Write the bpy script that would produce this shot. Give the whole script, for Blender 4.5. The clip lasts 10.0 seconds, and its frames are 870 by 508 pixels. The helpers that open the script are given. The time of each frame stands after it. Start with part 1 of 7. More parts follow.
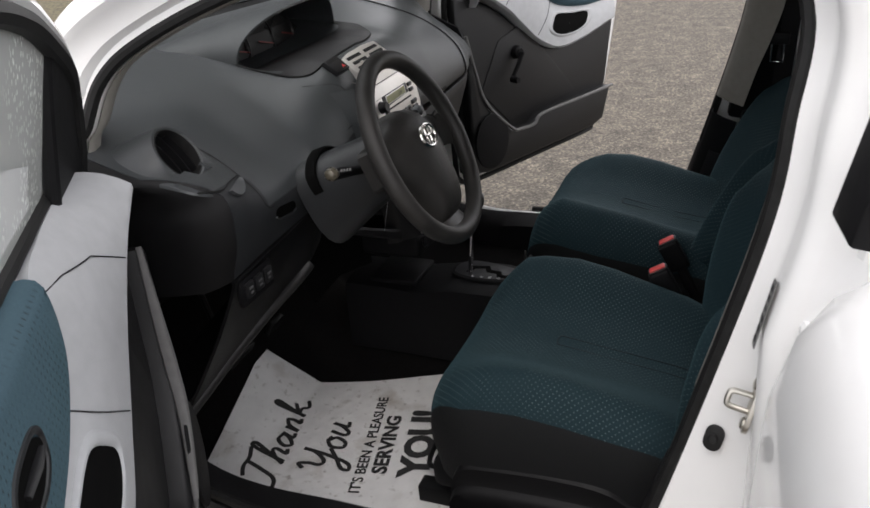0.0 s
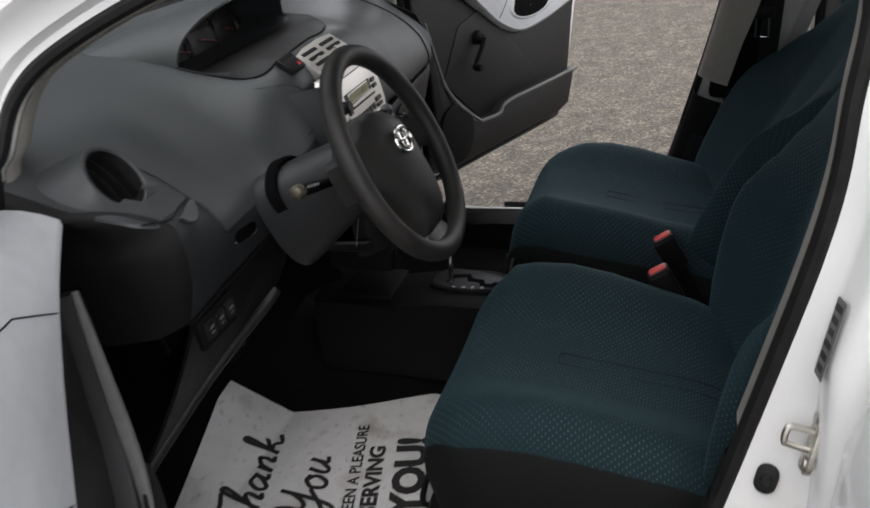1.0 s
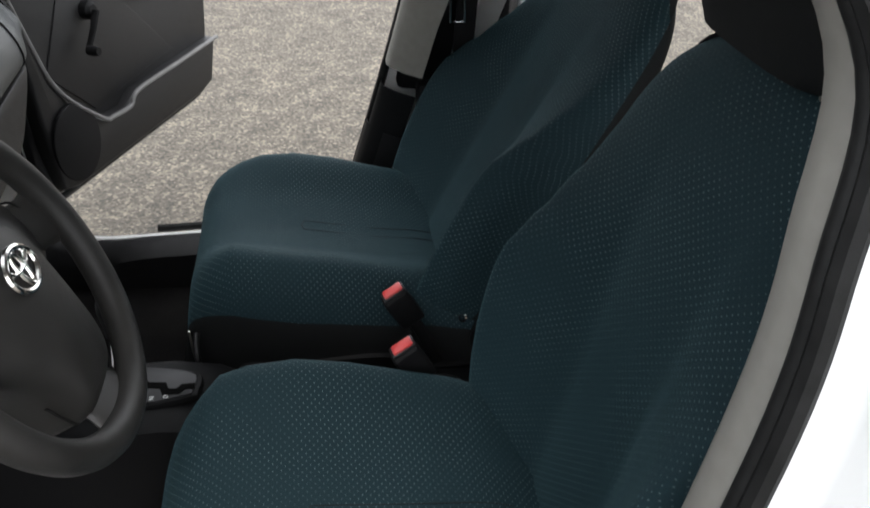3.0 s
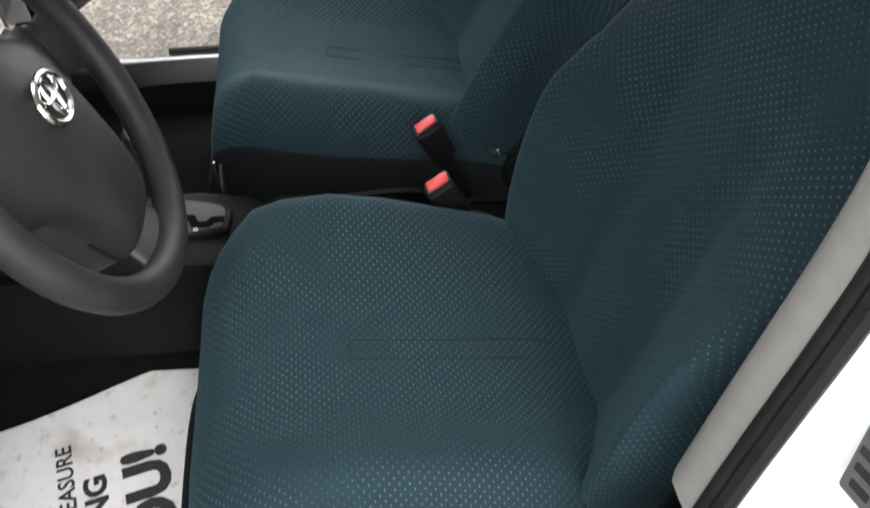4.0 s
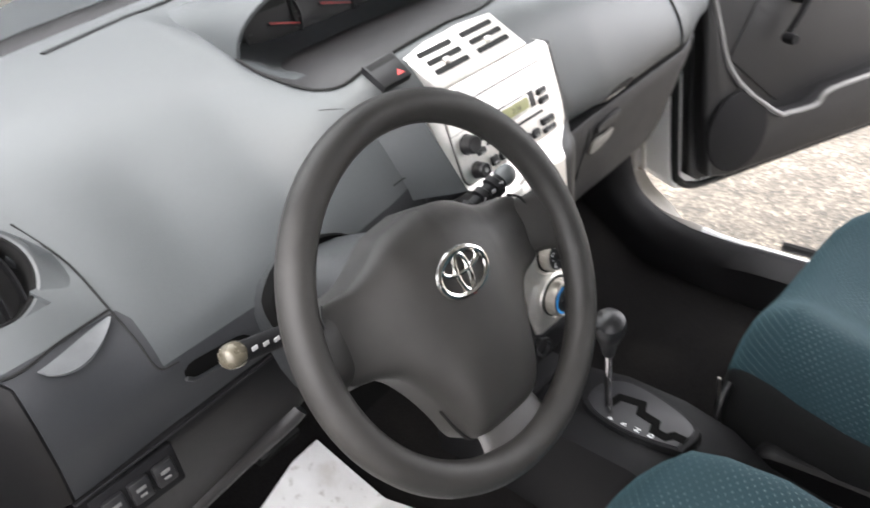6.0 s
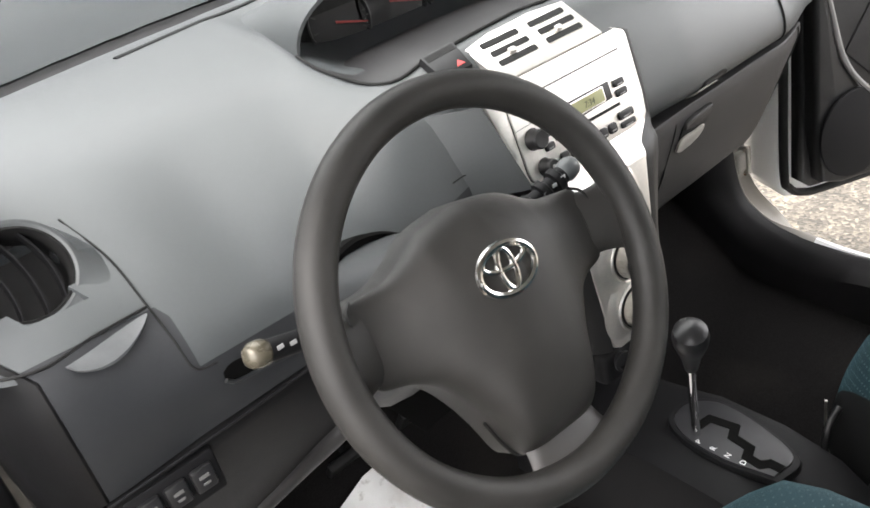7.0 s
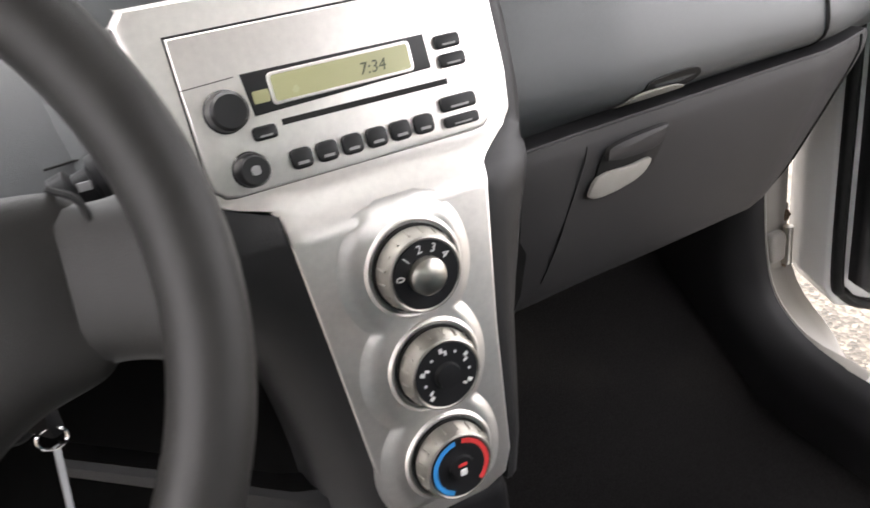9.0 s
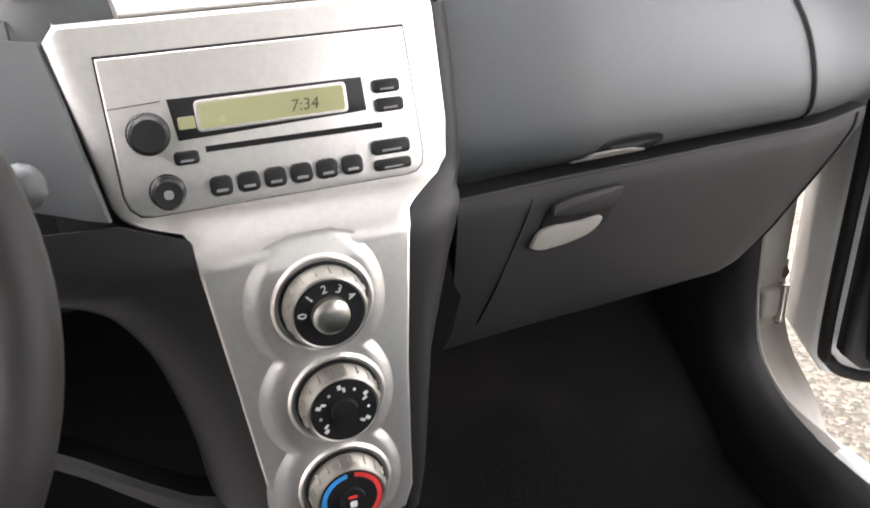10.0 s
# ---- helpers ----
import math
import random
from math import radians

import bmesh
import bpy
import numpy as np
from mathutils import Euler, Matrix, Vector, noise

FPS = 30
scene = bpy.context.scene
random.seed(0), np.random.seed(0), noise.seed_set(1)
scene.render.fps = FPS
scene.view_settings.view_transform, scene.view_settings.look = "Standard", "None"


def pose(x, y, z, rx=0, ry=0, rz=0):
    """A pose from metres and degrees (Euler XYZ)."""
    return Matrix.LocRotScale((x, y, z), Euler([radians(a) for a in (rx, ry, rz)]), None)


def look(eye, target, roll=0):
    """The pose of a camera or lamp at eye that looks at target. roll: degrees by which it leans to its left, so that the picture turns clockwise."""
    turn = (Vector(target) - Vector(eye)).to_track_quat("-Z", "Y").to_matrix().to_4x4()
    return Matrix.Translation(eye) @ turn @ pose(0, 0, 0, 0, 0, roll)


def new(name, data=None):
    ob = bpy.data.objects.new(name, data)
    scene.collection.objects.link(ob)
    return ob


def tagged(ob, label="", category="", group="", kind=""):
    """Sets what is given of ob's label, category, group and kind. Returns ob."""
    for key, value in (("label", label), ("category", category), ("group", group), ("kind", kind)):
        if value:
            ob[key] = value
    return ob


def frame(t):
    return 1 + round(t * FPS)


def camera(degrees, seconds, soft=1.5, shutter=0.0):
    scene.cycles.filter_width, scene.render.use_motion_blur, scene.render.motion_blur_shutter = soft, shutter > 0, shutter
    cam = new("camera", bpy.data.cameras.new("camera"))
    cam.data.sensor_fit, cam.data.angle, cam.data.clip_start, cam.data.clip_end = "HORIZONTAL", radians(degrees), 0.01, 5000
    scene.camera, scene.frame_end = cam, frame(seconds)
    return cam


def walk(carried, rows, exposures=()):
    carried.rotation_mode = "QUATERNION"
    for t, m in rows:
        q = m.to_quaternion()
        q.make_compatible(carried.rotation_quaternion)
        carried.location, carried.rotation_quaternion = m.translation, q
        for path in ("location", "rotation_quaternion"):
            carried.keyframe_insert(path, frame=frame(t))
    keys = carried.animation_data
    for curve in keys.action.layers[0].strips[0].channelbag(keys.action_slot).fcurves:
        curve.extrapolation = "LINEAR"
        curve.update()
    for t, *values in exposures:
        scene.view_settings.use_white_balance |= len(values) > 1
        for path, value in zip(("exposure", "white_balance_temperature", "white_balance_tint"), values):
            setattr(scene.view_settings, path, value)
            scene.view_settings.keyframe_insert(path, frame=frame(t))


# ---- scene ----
cam = camera(57.0, 10.0, 1.65, 0.45)
PATH = [
    (0, (-1.684, -0.594, 1.494), (-0.057, 0.155, 0.604), -5.7),
    (0.5, (-1.629, -0.531, 1.482), (0.002, 0.187, 0.575), -7.0),
    (1, (-1.533, -0.475, 1.469), (0.118, 0.161, 0.537), -7.4),
    (1.5, (-1.362, -0.431, 1.465), (0.325, 0.078, 0.518), -4.8),
    (2, (-1.15, -0.33, 1.473), (0.584, -0.295, 0.476), -1.9),
    (2.2, (-1.086, -0.309, 1.486), (0.647, -0.435, 0.495), -0.6),
    (3.3, (-1.02, -0.275, 1.467), (0.548, -0.538, 0.254), 0.5),
    (3.5, (-1.002, -0.255, 1.461), (0.496, -0.502, 0.159), 0.6),
    (4, (-0.989, -0.243, 1.455), (0.368, -0.455, 0.0), 1.5),
    (4.5, (-0.987, -0.242, 1.451), (0.272, -0.406, -0.094), 1.9),
    (5, (-0.964, -0.271, 1.447), (0.417, -0.049, 0.017), -2.1),
    (5.5, (-0.864, -0.372, 1.453), (0.45, 0.555, 0.264), -6.3),
    (6, (-0.775, -0.448, 1.442), (0.329, 0.827, 0.368), -10.3),
    (6.2, (-0.753, -0.472, 1.421), (0.277, 0.906, 0.402), -11.8),
    (7.3, (-0.656, -0.427, 1.341), (0.268, 1.052, 0.362), -14.5),
    (7.5, (-0.602, -0.377, 1.297), (0.408, 1.007, 0.265), -13.7),
    (8, (-0.463, -0.294, 1.162), (0.6, 1.108, 0.21), -13.1),
    (8.5, (-0.307, -0.269, 1.083), (0.588, 1.319, 0.258), -12.2),
    (9, (-0.2, -0.271, 1.103), (0.567, 1.374, 0.262), -8.4),
    (9.5, (-0.143, -0.306, 1.115), (0.543, 1.359, 0.245), -5.2),
    (10, (-0.101, -0.301, 1.142), (0.534, 1.378, 0.259), -2.2),
]

walk(cam, [(t, look(eye, target, roll)) for t, eye, target, roll in PATH],
     exposures=[(0.0, -0.43, 6450, 13.5), (1.0, -0.52, 6350, 12), (2.0, -0.22, 6350, 12), (2.2, -0.1, 6330, 11.5), (3.3, 0.4, 6220, 9), (4.0, 1.02, 6300, 10.5), (4.5, 1.25, 6370, 12),
                (5.0, 1.67, 6420, 14), (5.5, 1.86, 6380, 12), (6.0, 1.72, 6420, 13), (7.3, 1.58, 6580, 11), (8.0, 1.66, 6580, 13), (9.0, 1.76, 6560, 15), (10.0, 1.78, 6560, 15)])

# ---- world and light ----
world = bpy.data.worlds.new("overcast_sky")
scene.world = world
world.use_nodes = True
wn, wl = world.node_tree.nodes, world.node_tree.links
sky = wn.new("ShaderNodeTexSky")
sky.sky_type = "NISHITA"
sky.sun_disc = False
sky.sun_elevation, sky.sun_rotation = radians(57), radians(253)
sky.air_density, sky.dust_density = 1.0, 3.0
bg = wn["Background"]
bg.inputs["Strength"].default_value = 0.335
soft_sky = wn.new("ShaderNodeMix")
soft_sky.data_type = "RGBA"
soft_sky.inputs["Factor"].default_value = 0.8
soft_sky.inputs["B"].default_value = (9.05, 8.9, 8.75, 1)
wl.new(sky.outputs["Color"], soft_sky.inputs["A"])
wl.new(soft_sky.outputs["Result"], bg.inputs["Color"])
sun = new("sun", bpy.data.lights.new("sun", "SUN"))
sun.data.energy, sun.data.angle, sun.data.color = 0.6, radians(25), (1, 0.97, 0.92)
sun.matrix_world = look((-8, -2.5, 13), (0, 0, 0))

# ---- materials ----
def material(name, color, rough=0.5, metal=0.0, spread=0.12, grain=40.0, bump=0.0, bump_scale=600.0, coat=0.0, sheen=0.0, dirt=0.0, spec=0.5):
    m = bpy.data.materials.new(name)
    m.use_nodes = True
    n, l = m.node_tree.nodes, m.node_tree.links
    b = n["Principled BSDF"]
    b.inputs["Roughness"].default_value, b.inputs["Metallic"].default_value = rough, metal
    b.inputs["Coat Weight"].default_value = coat
    b.inputs["Specular IOR Level"].default_value = spec
    b.inputs["Sheen Weight"].default_value = sheen
    b.inputs["Sheen Tint"].default_value = (0.35, 0.75, 0.85, 1)
    tc = n.new("ShaderNodeTexCoord")
    no = n.new("ShaderNodeTexNoise")
    no.inputs["Scale"].default_value, no.inputs["Detail"].default_value = grain, 6
    l.new(tc.outputs["Object"], no.inputs["Vector"])
    ramp = n.new("ShaderNodeValToRGB")
    lo = [c * (1 - spread) for c in color]
    hi = [min(1, c * (1 + spread)) for c in color]
    ramp.color_ramp.elements[0].position, ramp.color_ramp.elements[1].position = 0.3, 0.7
    ramp.color_ramp.elements[0].color, ramp.color_ramp.elements[1].color = (*lo, 1), (*hi, 1)
    l.new(no.outputs["Fac"], ramp.inputs["Fac"])
    out = ramp.outputs["Color"]
    if dirt:
        d = n.new("ShaderNodeTexNoise")
        d.inputs["Scale"].default_value, d.inputs["Detail"].default_value = 3.0, 8
        l.new(tc.outputs["Object"], d.inputs["Vector"])
        mr = n.new("ShaderNodeMapRange")
        mr.inputs["From Min"].default_value, mr.inputs["From Max"].default_value = 0.5, 0.8
        mr.inputs["To Max"].default_value = dirt
        l.new(d.outputs["Fac"], mr.inputs["Value"])
        mx = n.new("ShaderNodeMix")
        mx.data_type = "RGBA"
        l.new(mr.outputs["Result"], mx.inputs["Factor"])
        l.new(out, mx.inputs["A"])
        mx.inputs["B"].default_value = (0.2, 0.18, 0.15, 1)
        out = mx.outputs["Result"]
    l.new(out, b.inputs["Base Color"])
    rr = n.new("ShaderNodeMapRange")
    rr.inputs["To Min"].default_value, rr.inputs["To Max"].default_value = max(0, rough - 0.06), min(1, rough + 0.06)
    l.new(no.outputs["Fac"], rr.inputs["Value"])
    l.new(rr.outputs["Result"], b.inputs["Roughness"])
    if bump:
        bn = n.new("ShaderNodeTexNoise")
        bn.inputs["Scale"].default_value, bn.inputs["Detail"].default_value = bump_scale, 3
        l.new(tc.outputs["Object"], bn.inputs["Vector"])
        bu = n.new("ShaderNodeBump")
        bu.inputs["Strength"].default_value, bu.inputs["Distance"].default_value = bump, 0.001
        l.new(bn.outputs["Fac"], bu.inputs["Height"])
        l.new(bu.outputs["Normal"], b.inputs["Normal"])
    return m


def dotted(name, color, dot, axes, step=(0.0115, 0.0062), size=1.0):
    """Woven cloth with small staggered dots, laid out along two of the object's axes."""
    m = material(name, color, 0.78, 0, 0.22, 900, 0.5, 1400, 0, 0.08, spec=0.22)
    n, l = m.node_tree.nodes, m.node_tree.links
    b = n["Principled BSDF"]
    tc = n.new("ShaderNodeTexCoord")
    sep = n.new("ShaderNodeSeparateXYZ")
    l.new(tc.outputs["Object" if axes else "UV"], sep.inputs[0])
    axes = axes or (0, 1)

    def math_node(op, a, c=None):
        k = n.new("ShaderNodeMath")
        k.operation = op
        for i, v in enumerate((a, c)):
            if v is None:
                continue
            if isinstance(v, (int, float)):
                k.inputs[i].default_value = v
            else:
                l.new(v, k.inputs[i])
        return k.outputs[0]
    u = math_node("DIVIDE", sep.outputs[axes[0]], step[0])
    v = math_node("DIVIDE", sep.outputs[axes[1]], step[1])
    row = math_node("FLOOR", v)
    shift = math_node("MULTIPLY", math_node("PINGPONG", row, 1.0), 0.5)
    fu = math_node("SUBTRACT", math_node("FRACT", math_node("ADD", u, shift)), 0.5)
    fv = math_node("SUBTRACT", math_node("FRACT", v), 0.5)
    du = math_node("MULTIPLY", fu, step[0] / (0.0011 * size))
    dv = math_node("MULTIPLY", fv, step[1] / (0.0017 * size))
    r2 = math_node("ADD", math_node("MULTIPLY", du, du), math_node("MULTIPLY", dv, dv))
    inside = math_node("LESS_THAN", r2, 1.0)
    patch = n.new("ShaderNodeTexNoise")
    patch.inputs["Scale"].default_value, patch.inputs["Detail"].default_value = 7, 4
    l.new(tc.outputs["Object"], patch.inputs["Vector"])
    keep = n.new("ShaderNodeMapRange")
    keep.inputs["From Min"].default_value, keep.inputs["From Max"].default_value = 0.38, 0.55
    keep.inputs["To Min"].default_value, keep.inputs["To Max"].default_value = 0.25, 1.0
    l.new(patch.outputs["Fac"], keep.inputs["Value"])
    mask = math_node("MULTIPLY", inside, keep.outputs["Result"])
    mx = n.new("ShaderNodeMix")
    mx.data_type = "RGBA"
    base = b.inputs["Base Color"].links[0].from_socket
    l.new(mask, mx.inputs["Factor"])
    l.new(base, mx.inputs["A"])
    mx.inputs["B"].default_value = (*dot, 1)
    l.new(mx.outputs["Result"], b.inputs["Base Color"])
    return m


def glass(name, tint=(1, 1, 1), rough=0.0, drops=0.0):
    m = bpy.data.materials.new(name)
    m.use_nodes = True
    n, l = m.node_tree.nodes, m.node_tree.links
    n.remove(n["Principled BSDF"])
    out = n["Material Output"]
    tr, gl, mx = n.new("ShaderNodeBsdfTransparent"), n.new("ShaderNodeBsdfGlossy"), n.new("ShaderNodeMixShader")
    tr.inputs["Color"].default_value = (*tint, 1)
    gl.inputs["Roughness"].default_value = rough
    fr = n.new("ShaderNodeFresnel")
    fr.inputs["IOR"].default_value = 1.5
    l.new(fr.outputs[0], mx.inputs[0])
    l.new(tr.outputs[0], mx.inputs[1])
    l.new(gl.outputs[0], mx.inputs[2])
    last = mx.outputs[0]
    if drops:
        tc = n.new("ShaderNodeTexCoord")
        vo = n.new("ShaderNodeTexVoronoi")
        vo.inputs["Scale"].default_value = 190
        mp = n.new("ShaderNodeMapping")
        mp.inputs["Scale"].default_value = (1, 1, 0.35)
        no = n.new("ShaderNodeTexNoise")
        no.inputs["Scale"].default_value = 9
        mr = n.new("ShaderNodeMapRange")
        mr.inputs["From Min"].default_value, mr.inputs["From Max"].default_value = 0.45, 0.62
        mr.inputs["To Min"].default_value, mr.inputs["To Max"].default_value = 0.42, drops
        di = n.new("ShaderNodeBsdfDiffuse")
        di.inputs["Color"].default_value = (0.75, 0.78, 0.75, 1)
        m2 = n.new("ShaderNodeMixShader")
        lt = n.new("ShaderNodeMath")
        lt.operation = "LESS_THAN"
        lt.inputs[1].default_value = 0.30
        mu = n.new("ShaderNodeMath")
        mu.operation = "MULTIPLY"
        l.new(tc.outputs["Object"], mp.inputs["Vector"])
        l.new(mp.outputs[0], vo.inputs["Vector"])
        l.new(tc.outputs["Object"], no.inputs["Vector"])
        l.new(no.outputs["Fac"], mr.inputs["Value"])
        l.new(vo.outputs["Distance"], lt.inputs[0])
        l.new(lt.outputs[0], mu.inputs[0])
        l.new(mr.outputs["Result"], mu.inputs[1])
        # even pale film between the drops stands in for the sky's reflection
        sky_haze = n.new("ShaderNodeMath")
        sky_haze.operation = "MAXIMUM"
        sky_haze.inputs[1].default_value = 0.42
        l.new(mu.outputs[0], sky_haze.inputs[0])
        l.new(sky_haze.outputs[0], m2.inputs[0])
        l.new(last, m2.inputs[1])
        l.new(di.outputs[0], m2.inputs[2])
        last = m2.outputs[0]
    l.new(last, out.inputs["Surface"])
    return m


WHITE = material("white_paint", (0.85, 0.85, 0.84), 0.25, 0, 0.03, 5, 0, coat=0.6, dirt=0.1)
RUBBER = material("black_rubber", (0.010, 0.010, 0.010), 0.55, 0, 0.3, 60, 0.2, 500, spec=0.25)
DASH_UNDER = material("dark_grey_dash_plastic", (0.027, 0.0285, 0.031), 0.45, 0, 0.05, 200, 0.35, 1500, spec=0.3)
DASH = material("grey_dash_plastic", (0.051, 0.0560, 0.0585), 0.40, 0, 0.04, 300, 0.35, 1500, spec=0.6)
DASH_LOW = material("dark_dash_plastic", (0.021, 0.0205, 0.0215), 0.5, 0, 0.08, 30, 0.35, 1500, spec=0.35)
DASH_COL = material("column_plastic", (0.016, 0.0175, 0.019), 0.42, 0, 0.08, 300, 0.35, 1500, spec=0.5)
# near-black for sheets that carry the shade of hollows in their colour
SHADE_BLACK = material("hollow_shade", (0.004, 0.004, 0.004), 0.95, 0, 0.2, 60, spec=0.05)
# darker than the plastic itself: the shade low down is in the colour
ENDCAP = material("shaded_end_plastic", (0.0055, 0.0055, 0.006), 0.5, 0, 0.12, 40, 0.3, 1400, spec=0.22)
BLACK = material("black_plastic", (0.0065, 0.0065, 0.0072), 0.58, 0, 0.15, 50, 0.25, 1200, spec=0.15)
WHEELMAT = material("black_wheel_vinyl", (0.0235, 0.0226, 0.0214), 0.44, 0, 0.2, 25, 0.3, 1800, spec=0.30)
SPOKEMAT = material("satin_grey_vinyl", (0.034, 0.033, 0.032), 0.40, 0, 0.12, 60, 0.25, 1800)
GREYPL = material("light_grey_plastic", (0.42, 0.43, 0.44), 0.5, 0, 0.05, 40, 0.2, 1500)
PILLAR = material("warm_grey_trim", (0.25, 0.237, 0.215), 0.7, 0, 0.06, 60, 0.2, 1200)
CARPET = material("black_carpet", (0.007, 0.0066, 0.0066), 0.95, 0, 0.5, 350, 0.9, 700, dirt=0.05, spec=0.05)
HEADLINER = material("beige_headliner", (0.60, 0.58, 0.54), 0.9, 0, 0.05, 200, 0.3, 900)
CLOTHSIDE = material("black_seat_cloth", (0.0085, 0.0090, 0.0095), 0.75, 0, 0.25, 500, 0.4, 1200, spec=0.2)
TEAL = (0.0096, 0.0252, 0.0315)
CLOTH = dotted("teal_dotted_cloth", TEAL, (0.095, 0.130, 0.136), None, size=0.78)
CLOTH_DOOR = dotted("teal_door_cloth", (0.042, 0.075, 0.096), (0.010, 0.016, 0.020), (0, 2), (0.0125, 0.0095), 1.35)
SILVER = material("silver_paint", (0.78, 0.755, 0.72), 0.40, 0.88, 0.04, 200, 0.05, 2500)
CHROME = material("chrome", (0.82, 0.82, 0.82), 0.08, 1.0, 0.03, 20)
BADGE = material("satin_chrome", (0.72, 0.71, 0.69), 0.17, 1.0, 0.05, 60)
STEEL = material("zinc_steel", (0.55, 0.53, 0.48), 0.32, 1.0, 0.12, 60)
SMOKE = material("dark_button", (0.014, 0.014, 0.015), 0.35, 0, 0.1, 60, spec=0.35)
RED = material("red_plastic", (0.62, 0.05, 0.05), 0.35, 0, 0.06, 60)
BLUE = material("blue_print", (0.03, 0.25, 0.6), 0.5)
INK = material("black_ink", (0.02, 0.02, 0.02), 0.8, 0, 0.4, 150)
MARK = material("white_print", (0.7, 0.7, 0.7), 0.6)
DIMMARK = material("dim_print", (0.25, 0.25, 0.25), 0.6)
SIDEPL = material("dark_stack_plastic", (0.0135, 0.0132, 0.0138), 0.46, 0, 0.08, 60, 0.3, 1500, spec=0.4)
SWMARK = material("switch_print", (0.11, 0.11, 0.11), 0.6)
# needle and dial print are darkened for the shade inside the pod
NEEDLE = material("shaded_red_needle", (0.22, 0.012, 0.012), 0.5)
SHADED_MARK = material("shaded_print", (0.03, 0.03, 0.03), 0.6)
LCD = material("green_grey_lcd", (0.34, 0.34, 0.18), 0.25, 0, 0.05, 20)
LCDINK = material("lcd_digit", (0.06, 0.07, 0.03), 0.4)
GLASS = glass("clear_glass", (0.93, 0.96, 0.94))
TINT = glass("tinted_glass", (0.25, 0.28, 0.26))
WETGLASS = glass("wet_glass", (0.86, 0.92, 0.86), 0.02, 0.85)
def dirty_paper():
    m = material("dirty_paper", (0.69, 0.69, 0.68), 0.8, 0, 0.05, 30, 0.5, 420)
    n, l = m.node_tree.nodes, m.node_tree.links
    b = n["Principled BSDF"]
    tc = n.new("ShaderNodeTexCoord")
    base = b.inputs["Base Color"].links[0].from_socket
    for scale, lo, hi, amount, tone in ((9.0, 0.56, 0.72, 0.55, (0.30, 0.25, 0.19, 1)), (55.0, 0.60, 0.74, 0.45, (0.16, 0.13, 0.10, 1))):
        no, mr, mx = n.new("ShaderNodeTexNoise"), n.new("ShaderNodeMapRange"), n.new("ShaderNodeMix")
        no.inputs["Scale"].default_value, no.inputs["Detail"].default_value = scale, 8
        l.new(tc.outputs["Object"], no.inputs["Vector"])
        mr.inputs["From Min"].default_value, mr.inputs["From Max"].default_value, mr.inputs["To Max"].default_value = lo, hi, amount
        l.new(no.outputs["Fac"], mr.inputs["Value"])
        mx.data_type = "RGBA"
        l.new(mr.outputs["Result"], mx.inputs["Factor"])
        l.new(base, mx.inputs["A"])
        mx.inputs["B"].default_value = tone
        base = mx.outputs["Result"]
    l.new(base, b.inputs["Base Color"])
    return m


PAPER = dirty_paper()
# white paint with dust, darkened further for the shade inside the jamb
SHADED_DUSTY = material("shaded_dusty_white_paint", (0.29, 0.275, 0.25), 0.4, 0, 0.10, 12, dirt=0.35)
RIM = material("worn_rim", (0.135, 0.133, 0.13), 0.5, 0, 0.1, 60, 0.2, 1500)
DOORPL = material("grained_door_plastic", (0.0085, 0.0085, 0.0092), 0.42, 0, 0.15, 30, 0.35, 1300, spec=0.42)
DIALRIM = material("dull_silver_plastic", (0.40, 0.385, 0.35), 0.42, 0.9, 0.12, 90)
STITCH = material("dark_teal_stitch", (0.0045, 0.0095, 0.0115), 0.85, 0, 0.3, 600)
SILL = material("scuffed_sill_plastic", (0.0075, 0.0073, 0.0080), 0.46, 0, 0.25, 14, 0.3, 1400, spec=0.30)
# paler than the dash: the grip's crescent highlight is in the colour
GRIP = material("highlit_grip_plastic", (0.082, 0.086, 0.090), 0.5, 0, 0.12, 60, 0.3, 1500)
BOLT = material("rusty_bolt", (0.16, 0.11, 0.07), 0.6, 0.4, 0.3, 200)
GATE = material("satin_gate", (0.016, 0.016, 0.018), 0.42, 0, 0.1, 60, spec=0.35)
STALK = material("worn_stalk", (0.085, 0.076, 0.056), 0.27, 0.3, 0.2, 90)
STICKER = material("grey_sticker", (0.10, 0.10, 0.098), 0.5, 0, 0.1, 90)


